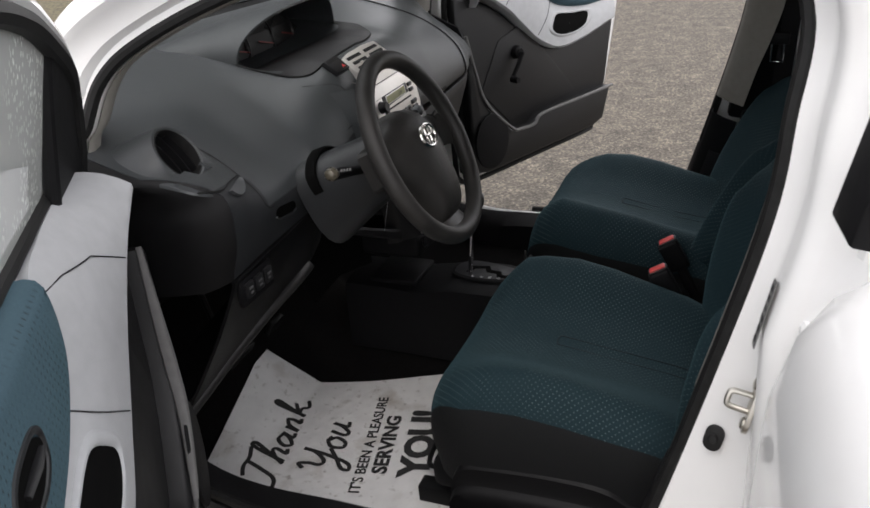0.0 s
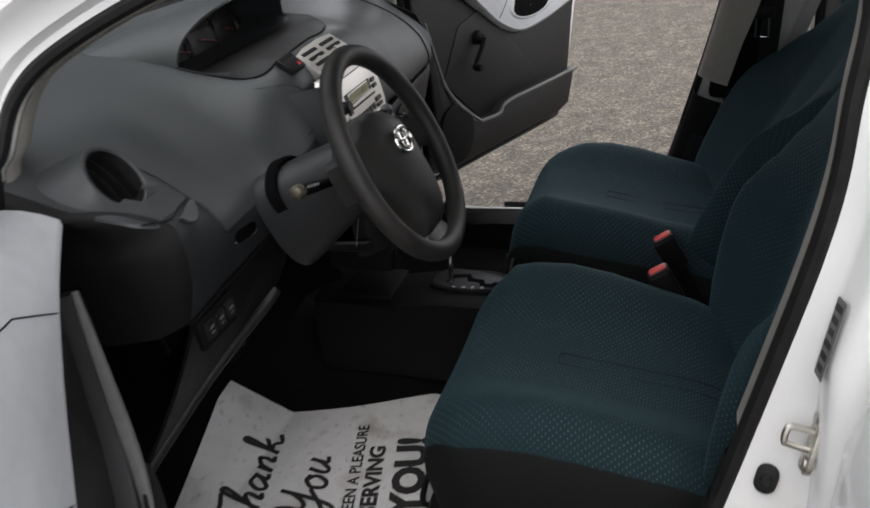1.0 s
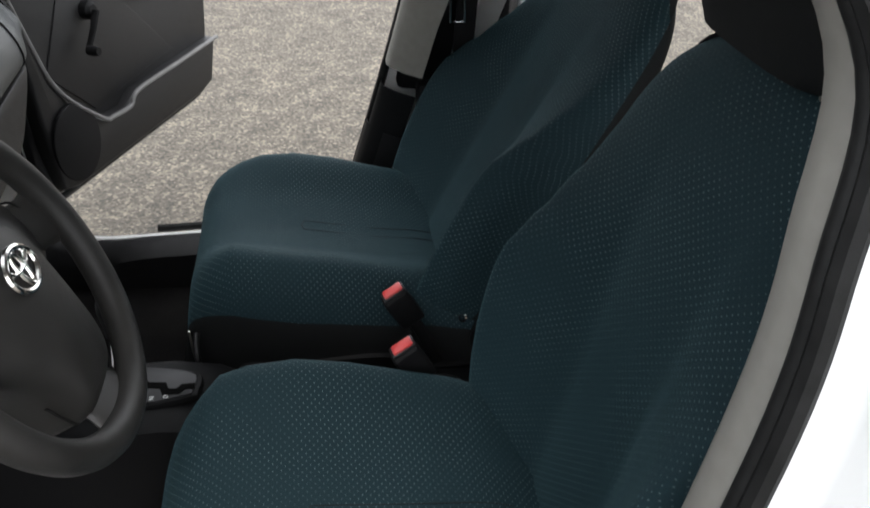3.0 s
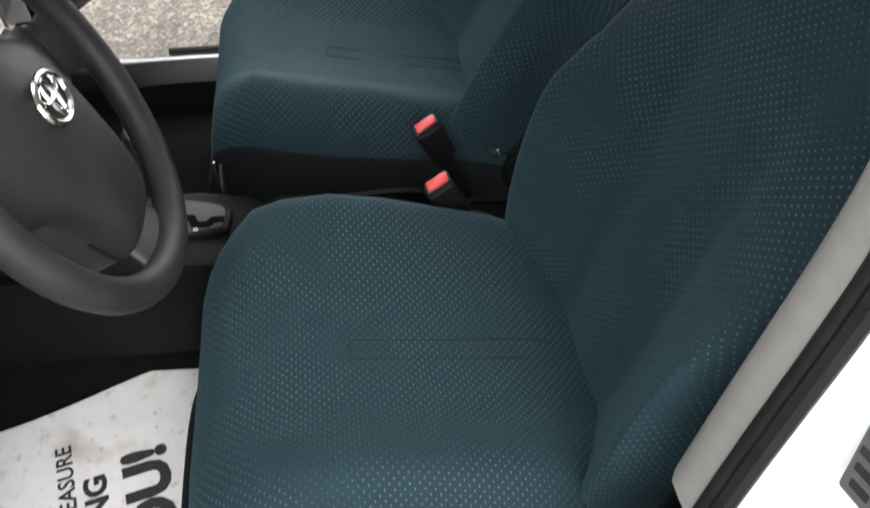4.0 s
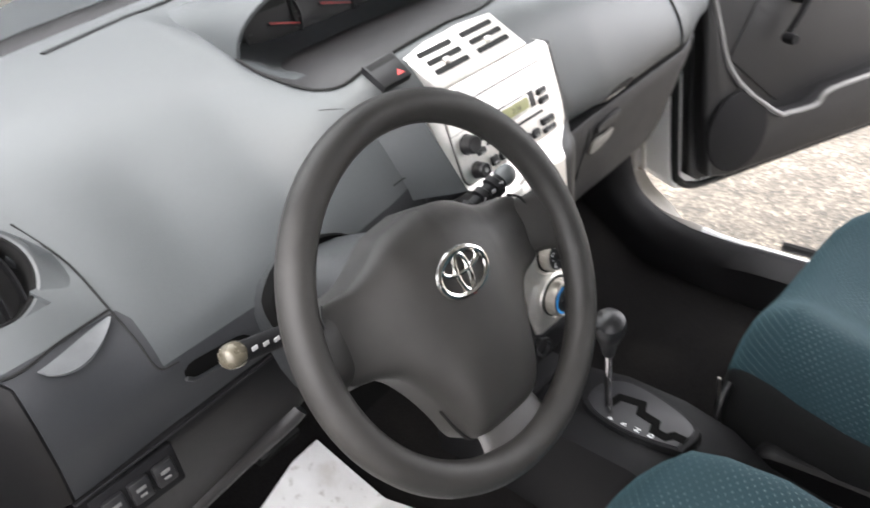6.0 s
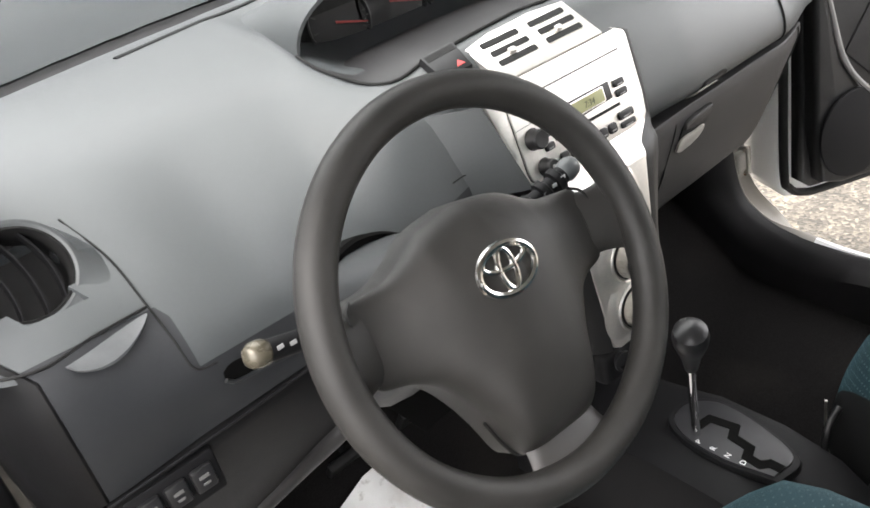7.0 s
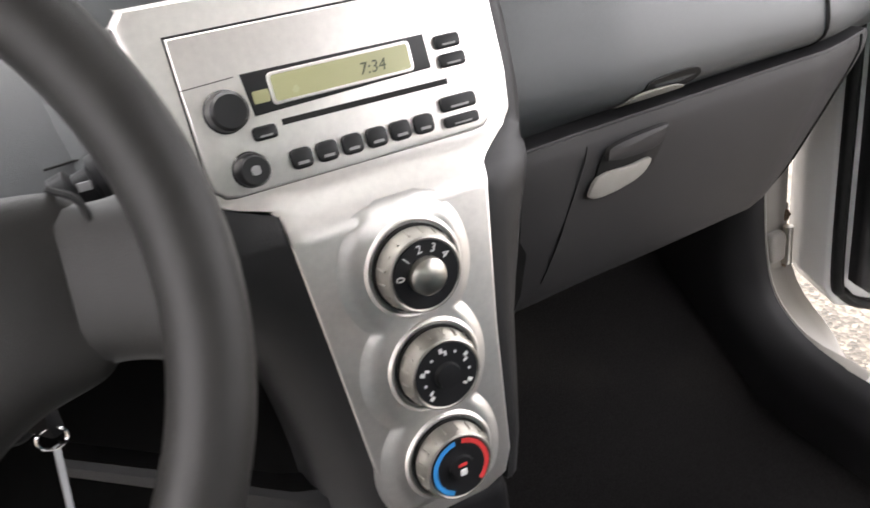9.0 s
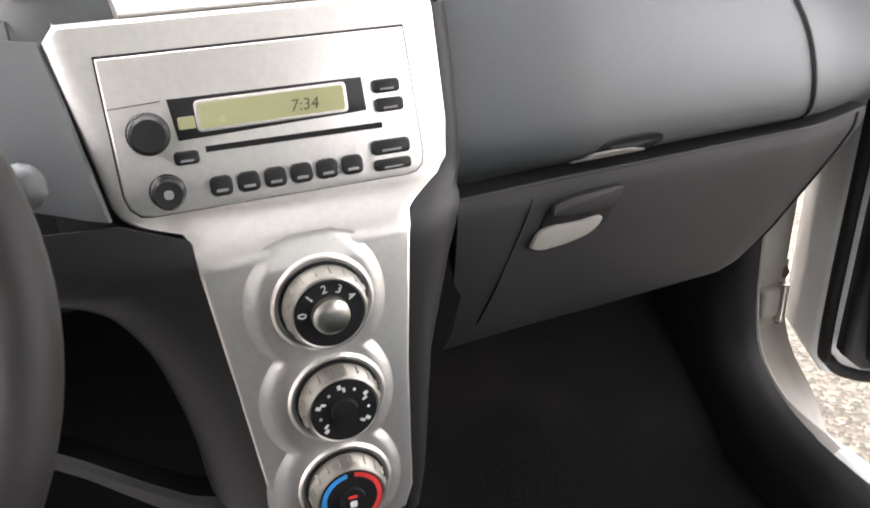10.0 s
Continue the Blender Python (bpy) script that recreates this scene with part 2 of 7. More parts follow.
def asphalt():
    m = material("asphalt", (0.112, 0.098, 0.080), 0.9, 0, 0.3, 8, 0)
    n, l = m.node_tree.nodes, m.node_tree.links
    b = n["Principled BSDF"]
    tc = n.new("ShaderNodeTexCoord")
    vo = n.new("ShaderNodeTexVoronoi")
    vo.inputs["Scale"].default_value = 95
    l.new(tc.outputs["Object"], vo.inputs["Vector"])
    hs = n.new("ShaderNodeValToRGB")
    sp = n.new("ShaderNodeSeparateColor")
    l.new(vo.outputs["Color"], sp.inputs[0])
    l.new(sp.outputs[0], hs.inputs["Fac"])
    e = hs.color_ramp.elements
    e[0].color, e[1].color = (0.5, 0.5, 0.5, 1), (1.9, 1.85, 1.75, 1)
    e.new(0.45).color = (0.8, 0.8, 0.78, 1)
    e.new(0.85).color = (1.3, 1.28, 1.2, 1)
    mu = n.new("ShaderNodeMix")
    mu.data_type, mu.blend_type = "RGBA", "MULTIPLY"
    mu.inputs["Factor"].default_value = 1
    l.new(b.inputs["Base Color"].links[0].from_socket, mu.inputs["A"])
    l.new(hs.outputs["Color"], mu.inputs["B"])
    l.new(mu.outputs["Result"], b.inputs["Base Color"])
    bu = n.new("ShaderNodeBump")
    bu.inputs["Strength"].default_value, bu.inputs["Distance"].default_value = 0.6, 0.004
    l.new(vo.outputs["Distance"], bu.inputs["Height"])
    l.new(bu.outputs["Normal"], b.inputs["Normal"])
    return m


ASPHALT = asphalt()
VERGE = material("leaf_litter", (0.10, 0.085, 0.045), 0.95, 0, 0.6, 25, 1.0, 60)

# ---- mesh helpers ----
PLACE = {}


def thing(name, at, label, category, group="", kind=""):
    m = at if isinstance(at, Matrix) else Matrix.Translation(at)
    ob = new(name)
    ob.empty_display_size = 0.05
    ob.matrix_basis = m
    PLACE[ob.name] = m
    return tagged(ob, label, category, group, kind)


def to_mesh(name, bm, mat, smooth=38):
    bmesh.ops.recalc_face_normals(bm, faces=bm.faces)
    me = bpy.data.meshes.new(name)
    bm.to_mesh(me)
    bm.free()
    if smooth:
        me.polygons.foreach_set("use_smooth", [True] * len(me.polygons))
        me.set_sharp_from_angle(angle=radians(smooth))
    me.materials.append(mat)
    return me


def part(name, bm, mat, parent, label="", local=False, smooth=38):
    """One mesh under a thing or a part. The bmesh is in world metres, or in the parent's own frame."""
    m = PLACE[parent.name]
    if not local:
        bm.transform(m.inverted())
    ob = new(name, to_mesh(name, bm, mat, smooth))
    ob.parent = parent
    PLACE[ob.name] = m
    return tagged(ob, label)


def single(name, bm, mat, label, category, kind="", smooth=38, group=""):
    ob = new(name, to_mesh(name, bm, mat, smooth))
    PLACE[ob.name] = Matrix()
    return tagged(ob, label, category, group, kind)


def curve(pts, n):
    """Catmull-Rom through pts, n points out."""
    p = [Vector(q) for q in pts]
    p = [2 * p[0] - p[1]] + p + [2 * p[-1] - p[-2]]
    out, spans = [], len(p) - 3
    for i in range(n):
        f = i / (n - 1) * spans
        k = min(int(f), spans - 1)
        t = f - k
        a, b, c, d = p[k:k + 4]
        out.append(0.5 * ((2 * b) + (c - a) * t + (2 * a - 5 * b + 4 * c - d) * t * t + (3 * b - a - 3 * c + d) * t ** 3))
    return out


def loft(secs, ring=False, caps=False, bm=None):
    bm = bm or bmesh.new()
    rows = [[bm.verts.new(p) for p in s] for s in secs]
    k = len(rows[0])
    for a, b in zip(rows, rows[1:]):
        for i in range(k if ring else k - 1):
            j = (i + 1) % k
            bm.faces.new((a[i], a[j], b[j], b[i]))
    if caps:
        bm.faces.new(rows[0])
        bm.faces.new(rows[-1])
    return bm


def cloth_uv(bm, secs):
    """Lays cloth along a lofted sheet: lengths in metres along its rows and its columns."""
    k = len(secs[0])
    mid = k // 2
    across = []
    for row in secs:
        run = [0.0]
        for a, b in zip(row, row[1:]):
            run.append(run[-1] + (b - a).length)
        across.append([v - run[mid] for v in run])
    along = [0.0]
    for a, b in zip(secs, secs[1:]):
        along.append(along[-1] + (b[mid] - a[mid]).length)
    bm.verts.index_update()
    uv = bm.loops.layers.uv.new()
    for f in bm.faces:
        for lp in f.loops:
            i, j = divmod(lp.vert.index, k)
            lp[uv].uv = (along[i], across[i][j])
    return bm


def thick(bm, depth, outer=None):
    """Gives an open sheet its thickness, behind the side that faces outer."""
    bmesh.ops.recalc_face_normals(bm, faces=bm.faces)
    if outer and sum((f.normal.dot(Vector(outer)) * f.calc_area() for f in bm.faces)) < 0:
        bmesh.ops.reverse_faces(bm, faces=bm.faces[:])
    bmesh.ops.solidify(bm, geom=bm.faces[:], thickness=depth)
    return bm


def rbox(c, s, r=0.004, seg=2, m=None, bm=None, taper=1.0):
    bm = bm or bmesh.new()
    made = bmesh.ops.create_cube(bm, size=1)["verts"]
    for v in made:
        k = taper if v.co.z > 0 else 1
        v.co = Vector((v.co.x * s[0] * k, v.co.y * s[1] * k, v.co.z * s[2]))
    if r:
        edges = {e for v in made for e in v.link_edges}
        res = bmesh.ops.bevel(bm, geom=list(edges), offset=r, segments=seg, affect="EDGES", profile=0.5)
        made = list({v for f in res["faces"] for v in f.verts} | {v for v in made if v.is_valid})
    mat = Matrix.Translation(c) @ (m or Matrix())
    bmesh.ops.transform(bm, matrix=mat, verts=made)
    return bm


def tube(pts, r, seg=10, closed=False, bm=None, flat=1.0, caps=True):
    """A round bar along pts; r is one radius or one for each point."""
    bm = bm or bmesh.new()
    p = [Vector(q) for q in pts]
    n = len(p)
    rad = r if isinstance(r, (list, tuple)) else [r] * n
    rows, side = [], None
    for i in range(n):
        d = (p[(i + 1) % n] - p[i - 1]) if closed or 0 < i < n - 1 else (p[1] - p[0] if i == 0 else p[-1] - p[-2])
        d.normalize()
        if side is None:
            side = d.cross(Vector((0, 0, 1)) if abs(d.z) < 0.9 else Vector((1, 0, 0))).normalized()
        side = (side - d * side.dot(d)).normalized()
        up = d.cross(side)
        rows.append([bm.verts.new(p[i] + rad[i] * (math.cos(a) * side + math.sin(a) * up * flat)) for a in [2 * math.pi * k / seg for k in range(seg)]])
    pairs = list(zip(rows, rows[1:])) + ([(rows[-1], rows[0])] if closed else [])
    for a, b in pairs:
        for k in range(seg):
            bm.faces.new((a[k], a[(k + 1) % seg], b[(k + 1) % seg], b[k]))
    if caps and not closed:
        bm.faces.new(rows[0])
        bm.faces.new(rows[-1])
    return bm


def turned(profile, seg=32, m=None, bm=None):
    """A lathe about z: profile is (radius, z)."""
    bm = bm or bmesh.new()
    rows = [[bm.verts.new((max(r, 1e-4) * math.cos(2 * math.pi * k / seg), max(r, 1e-4) * math.sin(2 * math.pi * k / seg), z)) for k in range(seg)] for r, z in profile]
    new_verts = [v for row in rows for v in row]
    for a, b in zip(rows, rows[1:]):
        for k in range(seg):
            bm.faces.new((a[k], a[(k + 1) % seg], b[(k + 1) % seg], b[k]))
    bm.faces.new(rows[0])
    bm.faces.new(rows[-1])
    if m:
        bmesh.ops.transform(bm, matrix=m, verts=new_verts)
    return bm


def plate(outline, depth, m=None, r=0.0, bm=None, seg=2):
    """A flat plate: a 2D outline in x, y, from z = 0 to depth, its upper rim rounded by r."""
    bm = bm or bmesh.new()
    v = [bm.verts.new((x, y, 0)) for x, y in outline]
    f = bm.faces.new(v)
    top = bmesh.ops.extrude_face_region(bm, geom=[f])["geom"]
    tv = [e for e in top if isinstance(e, bmesh.types.BMVert)]
    bmesh.ops.translate(bm, vec=(0, 0, depth), verts=tv)
    made = v + tv
    if r:
        rim = [e for e in top if isinstance(e, bmesh.types.BMEdge)]
        res = bmesh.ops.bevel(bm, geom=rim, offset=r, segments=seg, affect="EDGES", profile=0.5)
        made = list({w for w in made if w.is_valid} | {w for g in res["faces"] for w in g.verts})
    if m:
        bmesh.ops.transform(bm, matrix=m, verts=made)
    return bm


def round_rect(w, h, r, n=4, cx=0.0, cy=0.0):
    out = []
    for sx, sy, a0 in ((1, 1, 0), (-1, 1, 90), (-1, -1, 180), (1, -1, 270)):
        for k in range(n + 1):
            a = radians(a0 + 90 * k / n)
            out.append((cx + sx * (w / 2 - r) + r * math.cos(a), cy + sy * (h / 2 - r) + r * math.sin(a)))
    return out


def lettering(text, size, m, depth=0.0006, shear=0.0, bold=0.0, align="CENTER"):
    """Words in the built-in font as a bmesh, in the xy plane of m."""
    cu = bpy.data.curves.new("words", "FONT")
    cu.body, cu.size, cu.extrude, cu.shear, cu.offset = text, size, depth / 2, shear, bold
    cu.align_x, cu.align_y = align, "CENTER"
    cu.resolution_u = 3
    ob = bpy.data.objects.new("words", cu)
    scene.collection.objects.link(ob)
    bpy.context.view_layer.update()
    me = bpy.data.meshes.new_from_object(ob.evaluated_get(bpy.context.evaluated_depsgraph_get()))
    bm = bmesh.new()
    bm.from_mesh(me)
    bpy.data.objects.remove(ob)
    bpy.data.curves.remove(cu)
    bpy.data.meshes.remove(me)
    bm.transform(m)
    return bm


def facing(at, normal, up=(0, 0, 1)):
    """A frame at a point whose z looks along normal and whose y is upmost."""
    z = Vector(normal).normalized()
    x = Vector(up).cross(z).normalized()
    y = z.cross(x)
    return Matrix.Translation(at) @ Matrix((x, y, z)).transposed().to_4x4()

# ---- ground ----
bm = bmesh.new()
bmesh.ops.create_grid(bm, x_segments=2, y_segments=2, size=400)
single("ground", bm, ASPHALT, "coarse grey asphalt of a car park", "ground", "structure")
bm = loft([[(x, 6.6 + 0.5 * math.sin(x * 0.7) + 0.3 * math.sin(x * 1.9), 0.004), (x, 9, 0.12), (x, 30, 0.6)] for x in range(-30, 41)])
single("grass_verge", bm, VERGE, "brown leaf litter and grass verge", "verge", "structure")

# ---- car body ----
body = thing("hatchback", (0, 0, 0.25), "small white hatchback with all its side doors standing open", "car")
OPENING = [(-0.30, 0.380, 0.755), (0.10, 0.375, 0.755), (0.29, 0.38, 0.755), (0.437, 0.423, 0.755), (0.494, 0.52, 0.755), (0.499, 0.80, 0.755),
           (0.462, 1.085, 0.757), (0.441, 1.147, 0.735), (0.409, 1.215, 0.71), (0.338, 1.268, 0.685), (0.181, 1.331, 0.645),
           (-0.08, 1.40, 0.605), (-0.36, 1.43, 0.59), (-0.54, 1.40, 0.59), (-0.618, 1.30, 0.628), (-0.613, 1.17, 0.656),
           (-0.601, 1.05, 0.672), (-0.556, 0.86, 0.698), (-0.475, 0.57, 0.748), (-0.42, 0.42, 0.755)]


def opening_rows(side, steps, n=120):
    """Rows round the door opening: steps are (outward in the side's plane, outward across the car); a step may depend on the point."""
    loop = [Vector(p) for p in OPENING]
    closed = curve(loop + loop[:1], n + 1)[:-1]
    rows = []
    for i, p in enumerate(closed):
        d = closed[(i + 1) % n] - closed[i - 1]
        nrm = Vector((d.y, -d.x)).normalized()
        st = steps(p) if callable(steps) else steps
        rows.append([Vector((side * (p.z + b), p.x + nrm.x * a, p.y + nrm.y * a)) for a, b in st])
    return rows


FRONT = [(0.027, -0.050), (0.020, -0.036), (0.013, -0.030), (0.018, -0.023), (0.036, -0.020), (0.042, -0.012), (0.044, 0.030), (0.050, 0.056), (0.08, 0.064), (0.142, 0.055)]


def frame_steps(p, side):
    wide = 0.09
    if p.x > (0.45 if side > 0 else 0.2) and p.y < 1.0:
        return FRONT if side > 0 else [(0.027, -0.050), (0.021, -0.048), (0.018, -0.030), (0.022, 0.0), (0.03, 0.016), (0.05, 0.022), (0.06, 0.036), (0.08, 0.047), (0.13, 0.05), (0.142, 0.03)]
    if p.x < -0.43 and p.y > 0.45:
        k = min(0.09, max(0, 0.93 - p.y) * 0.28)
        return [(0.004, -0.01), (0.004, 0.010), (0.010, 0.016), (0.026 + 0.75 * k, 0.024), (0.031 + k, 0.034), (0.033 + k, 0.088), (0.042 + k, 0.100), (0.060 + k, 0.106), (0.16, 0.110), (0.17, -0.02)]
    if side > 0 and p.x > -0.30 and p.y < 0.5:
        f = min(1, max(0, (p.x - 0.33) / 0.11))
        f = f * f * (3 - 2 * f)
        low = [(0.020, -0.055), (-0.002, -0.034), (-0.003, -0.027), (0.020, -0.021), (0.045, -0.004), (0.06, 0.012), (0.075, 0.030), (0.10, 0.040), (0.13, 0.045), (0.142, 0.03)]
        front = FRONT
        return [(a[0] + (b[0] - a[0]) * f, a[1] + (b[1] - a[1]) * f) for a, b in zip(low, front)]
    if p.x < -0.40:
        wide = 0.15
    elif p.y > 1.33:
        wide = 0.07
    elif p.y < 0.5:
        wide = 0.13
    return [(-0.004, -0.03), (0, 0), (0.022, 0.0), (0.03, 0.016), (0.05, 0.022), (0.06, 0.036), (wide - 0.02, 0.047), (wide, 0.05), (wide + 0.012, 0.03), (wide + 0.012, -0.02)]


def edge_steps(p, side):
    """The black trim's section: over the sill, up the kick panel in front, and round the pillar's foot behind."""
    # driver's trim is widened over the white sill to include the gap's shade
    sill = [(0.055, 0.034), (0.012, 0.020), (-0.006, -0.006), (-0.003, -0.060), (0.03, -0.092), (0.10, -0.11)]
    if side > 0:
        sill = [(0.006, -0.035), (-0.001, -0.040), (-0.006, -0.052), (-0.004, -0.075), (0.018, -0.105), (0.10, -0.12)]
    front = [(0.022, -0.050), (0.018, -0.054), (0.020, -0.060), (0.030, -0.072), (0.07, -0.088), (0.30, -0.10)]
    rear = [(-0.006, -0.012), (-0.008, -0.022), (-0.006, -0.034), (0.0, -0.045), (0.03, -0.075), (0.07, -0.09)]
    if side > 0:
        front = [(0.016, -0.035), (0.011, -0.040), (0.013, -0.052), (0.026, -0.070), (0.07, -0.088), (0.30, -0.10)]
    if side < 0:
        foot = [(0.055, 0.034), (0.016, 0.012), (0.010, -0.025), (0.022, -0.066), (0.07, -0.088), (0.30, -0.10)]
        h = min(1, max(0, (p.y - 0.44) / 0.14))
        front = [(a[0] + (b[0] - a[0]) * h, a[1] + (b[1] - a[1]) * h) for a, b in zip(foot, front)]
    f = min(1, max(0, (p.x - 0.15) / 0.27))
    g = min(1, max(0, (-p.x - 0.30) / 0.12))
    f, g = f * f * (3 - 2 * f), g * g * (3 - 2 * g)
    return [(s[0] * (1 - f - g) + a[0] * f + b[0] * g, s[1] * (1 - f - g) + a[1] * f + b[1] * g) for s, a, b in zip(sill, front, rear)]


def put(side, name, bm, mat, parent, label=""):
    """A part of one flank; on the passenger's side the centre pillar stands further forward."""
    if side > 0:
        for v in bm.verts:
            y = v.co.y
            v.co.y += 0.10 * min(1, max(0, (-0.15 - y) / 0.22)) - 0.06 * min(1, max(0, (-0.64 - y) / 0.14))
    return part(name, bm, mat, parent, label)


for side in (-1, 1):
    rows = opening_rows(side, lambda p: frame_steps(p, side))
    # the front jamb is split off to take the dusty, shade-darkened paint
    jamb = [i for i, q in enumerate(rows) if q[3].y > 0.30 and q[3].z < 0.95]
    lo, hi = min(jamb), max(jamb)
    put(side, "side_frame", loft(rows[hi:] + rows[:lo + 1]), WHITE, body, "white painted door opening frame")
    put(side, "hinge_jamb", loft(rows[lo:hi + 1]), SHADED_DUSTY, body, "dusty white jamb round the hinges, shade in its colour")
    ring = [r[0] for r in opening_rows(side, [(0.002, 0.004)])]
    if side > 0:
        k = next(i for i, p in enumerate(ring) if p.y > 0.15 and p.z < 0.5)
        e = next(i for i, p in enumerate(ring) if p.y > 0.3 and p.z > 0.98)
        ring = ring[e:] + ring[:k]
    put(side, "door_seal", tube(ring, 0.0105, 8, side < 0), RUBBER, body, "black rubber door seal")
    rows = opening_rows(side, [(-0.006, -0.012), (-0.008, -0.022), (0.0, -0.045), (0.03, -0.075), (0.07, -0.09)])
    kick = opening_rows(side, lambda p: edge_steps(p, side))
    flange = [r[0] for r in opening_rows(side, [(-0.001, -0.008)]) if r[0].y < -0.43 and r[0].z > 0.5]
    put(side, "seal_flange", tube(flange, 0.009, 10), RUBBER, body, "black inner lip of the seal")
    a_rows = [r for r in rows if r[0].y > 0.12 and r[0].z > 1.03]
    b_rows = [r for r in opening_rows(side, [(0.004, -0.014), (-0.003, -0.018), (-0.004, -0.032), (-0.004, -0.050), (0.004, -0.062), (0.03, -0.080), (0.07, -0.090)]) if r[0].y < -0.40 and r[0].z > 0.40]
    b_foot = [r for r in b_rows if r[0].z < (0.81 if side > 0 else 0.755)]
    b_rows = [r for r in b_rows if r[0].z > (0.785 if side > 0 else 0.735) and r[0].y < -0.44]
    put(side, "pillar_foot", thick(loft([[q + Vector((side * 0.002, 0, 0)) for q in r] for r in b_foot]), 0.003), BLACK, body, "black lower trim of the centre pillar")
    low = [r for r in kick if r[0].z < 0.70 or (r[0].y > 0.3 and r[0].z < 0.98)]
    r_rows = [r for r in rows if r[0].z > 1.30 and -0.6 < r[0].y < 0.2]
    put(side, "pillar_trim", thick(loft(a_rows), 0.003), PILLAR, body, "warm grey front pillar trim")
    put(side, "pillar_trim", thick(loft(b_rows), 0.003), PILLAR, body, "warm grey centre pillar trim")
    start = next(i for i in range(len(low)) if (low[i][0] - low[i - 1][0]).length > 0.1)
    put(side, "sill_trim", thick(loft(low[start:] + low[:start]), 0.003), SILL, body, "black scuffed sill and kick trim")
    if side > 0:
        cross = min((q for q in kick if q[0].z < 0.6 and q[0].y > 0), key=lambda q: abs(q[0].y - 0.43))
        put(side, "trim_joint", tube([q + Vector((-0.001, -0.001, 0.0015)) for q in cross[:4]], 0.0010, 5), RUBBER, body, "dark joint in the sill trim")
    put(side, "roof_trim", thick(loft(r_rows), 0.003), HEADLINER, body, "pale roof rail trim")
    bm = rbox((side * 0.780, -0.1, 0.265), (0.06, 1.3, 0.13), 0.02, 2)
    put(side, "rocker", bm, WHITE, body, "white sill panel")
    # lower centre pillar, inside
    put(side, "lower_pillar_cover", rbox((side * 0.67, -0.69, 0.56), (0.05, 0.17, 0.42), 0.015, 2), BLACK, body, "black lower pillar cover")
    if side > 0:
        put(side, "pillar_core", rbox((side * 0.672, -0.655, 1.02), (0.05, 0.10, 0.60), 0.015, 2, pose(0, 0, 0, 8, side * -13, 0)), BLACK, body, "black belt side of the pillar")
    # front wing and hinge pillar
    bm = loft([[(side * 0.79, y, 0.45), (side * 0.83, y, 0.65), (side * 0.82, y, 0.88), (side * 0.77, y, 1.0), (side * 0.68, y, 1.06)] for y in (0.60, 0.9, 1.25, 1.6)])
    put(side, "front_wing", thick(bm, 0.01), WHITE, body, "white front wing")
    put(side, "hinge_pillar", rbox((side * 0.765, 0.575, 0.73), (0.06, 0.10, 0.62), 0.015, 2), SHADED_DUSTY, body, "dusty white hinge pillar, shade in its colour")
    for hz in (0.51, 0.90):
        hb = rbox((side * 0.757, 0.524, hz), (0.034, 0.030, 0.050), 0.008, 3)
        hinge = put(side, "hinge", hb, SHADED_DUSTY, body, "white painted door hinge, darkened for shade")
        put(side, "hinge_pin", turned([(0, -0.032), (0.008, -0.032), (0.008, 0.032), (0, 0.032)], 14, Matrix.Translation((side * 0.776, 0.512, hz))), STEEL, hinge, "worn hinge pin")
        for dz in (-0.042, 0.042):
            put(side, "hinge_leaf", rbox((side * 0.783, 0.537, hz + dz * 0.95), (0.036, 0.008, 0.040), 0.003, 2), SHADED_DUSTY, hinge, "white hinge leaf, darkened for shade")
            put(side, "bolt", turned([(0.0, 0.0), (0.012, 0.0), (0.011, 0.006), (0.006, 0.008), (0, 0.008)], 6, facing((side * 0.787, 0.533, hz + dz), (-side * 0.3, -1, 0))), BOLT, hinge, "brownish hinge bolt")
    put(side, "rubber_stop", turned([(0.020, -0.03), (0.019, 0.0), (0.015, 0.012), (0.009, 0.018), (0, 0.018)], 18, facing((side * 0.782, 0.548, 0.622), (-side * 0.5, -1, 0))), RUBBER, body, "black rubber door stop")
    # rear quarter
    bm = loft([[(side * 0.80, y, 0.35), (side * 0.82, y, 0.7), (side * 0.78, y, 1.0), (side * 0.66, y, 1.3), (side * 0.58, y, 1.44)] for y in (-1.5, -1.7, -1.95)])
    put(side, "rear_quarter", thick(bm, 0.02), WHITE, body, "white rear quarter panel")

bm = loft([[(x, y, 1.455 + 0.035 * (1 - (x / 0.6) ** 2) + 0.03 * (1 - ((y + 0.9) / 1.1) ** 2)) for x in [-0.62 + 0.124 * k for k in range(11)]] for y in [0.17 - 0.18 * k for k in range(13)]])
part("roof_panel", thick(bm, 0.008), WHITE, body, "white roof")
bm = loft([[(x, y, 1.425 + 0.03 * (1 - (x / 0.6) ** 2) + 0.03 * (1 - ((y + 0.9) / 1.1) ** 2)) for x in [-0.60 + 0.12 * k for k in range(11)]] for y in [0.16 - 0.18 * k for k in range(13)]])
part("headliner", thick(bm, 0.006), HEADLINER, body, "pale fabric roof lining")
SHIELD = [[(0.72 - 0.13 * t) * k / 8 for k in range(-8, 9)] for t in [0, 0.25, 0.5, 0.75, 1]]
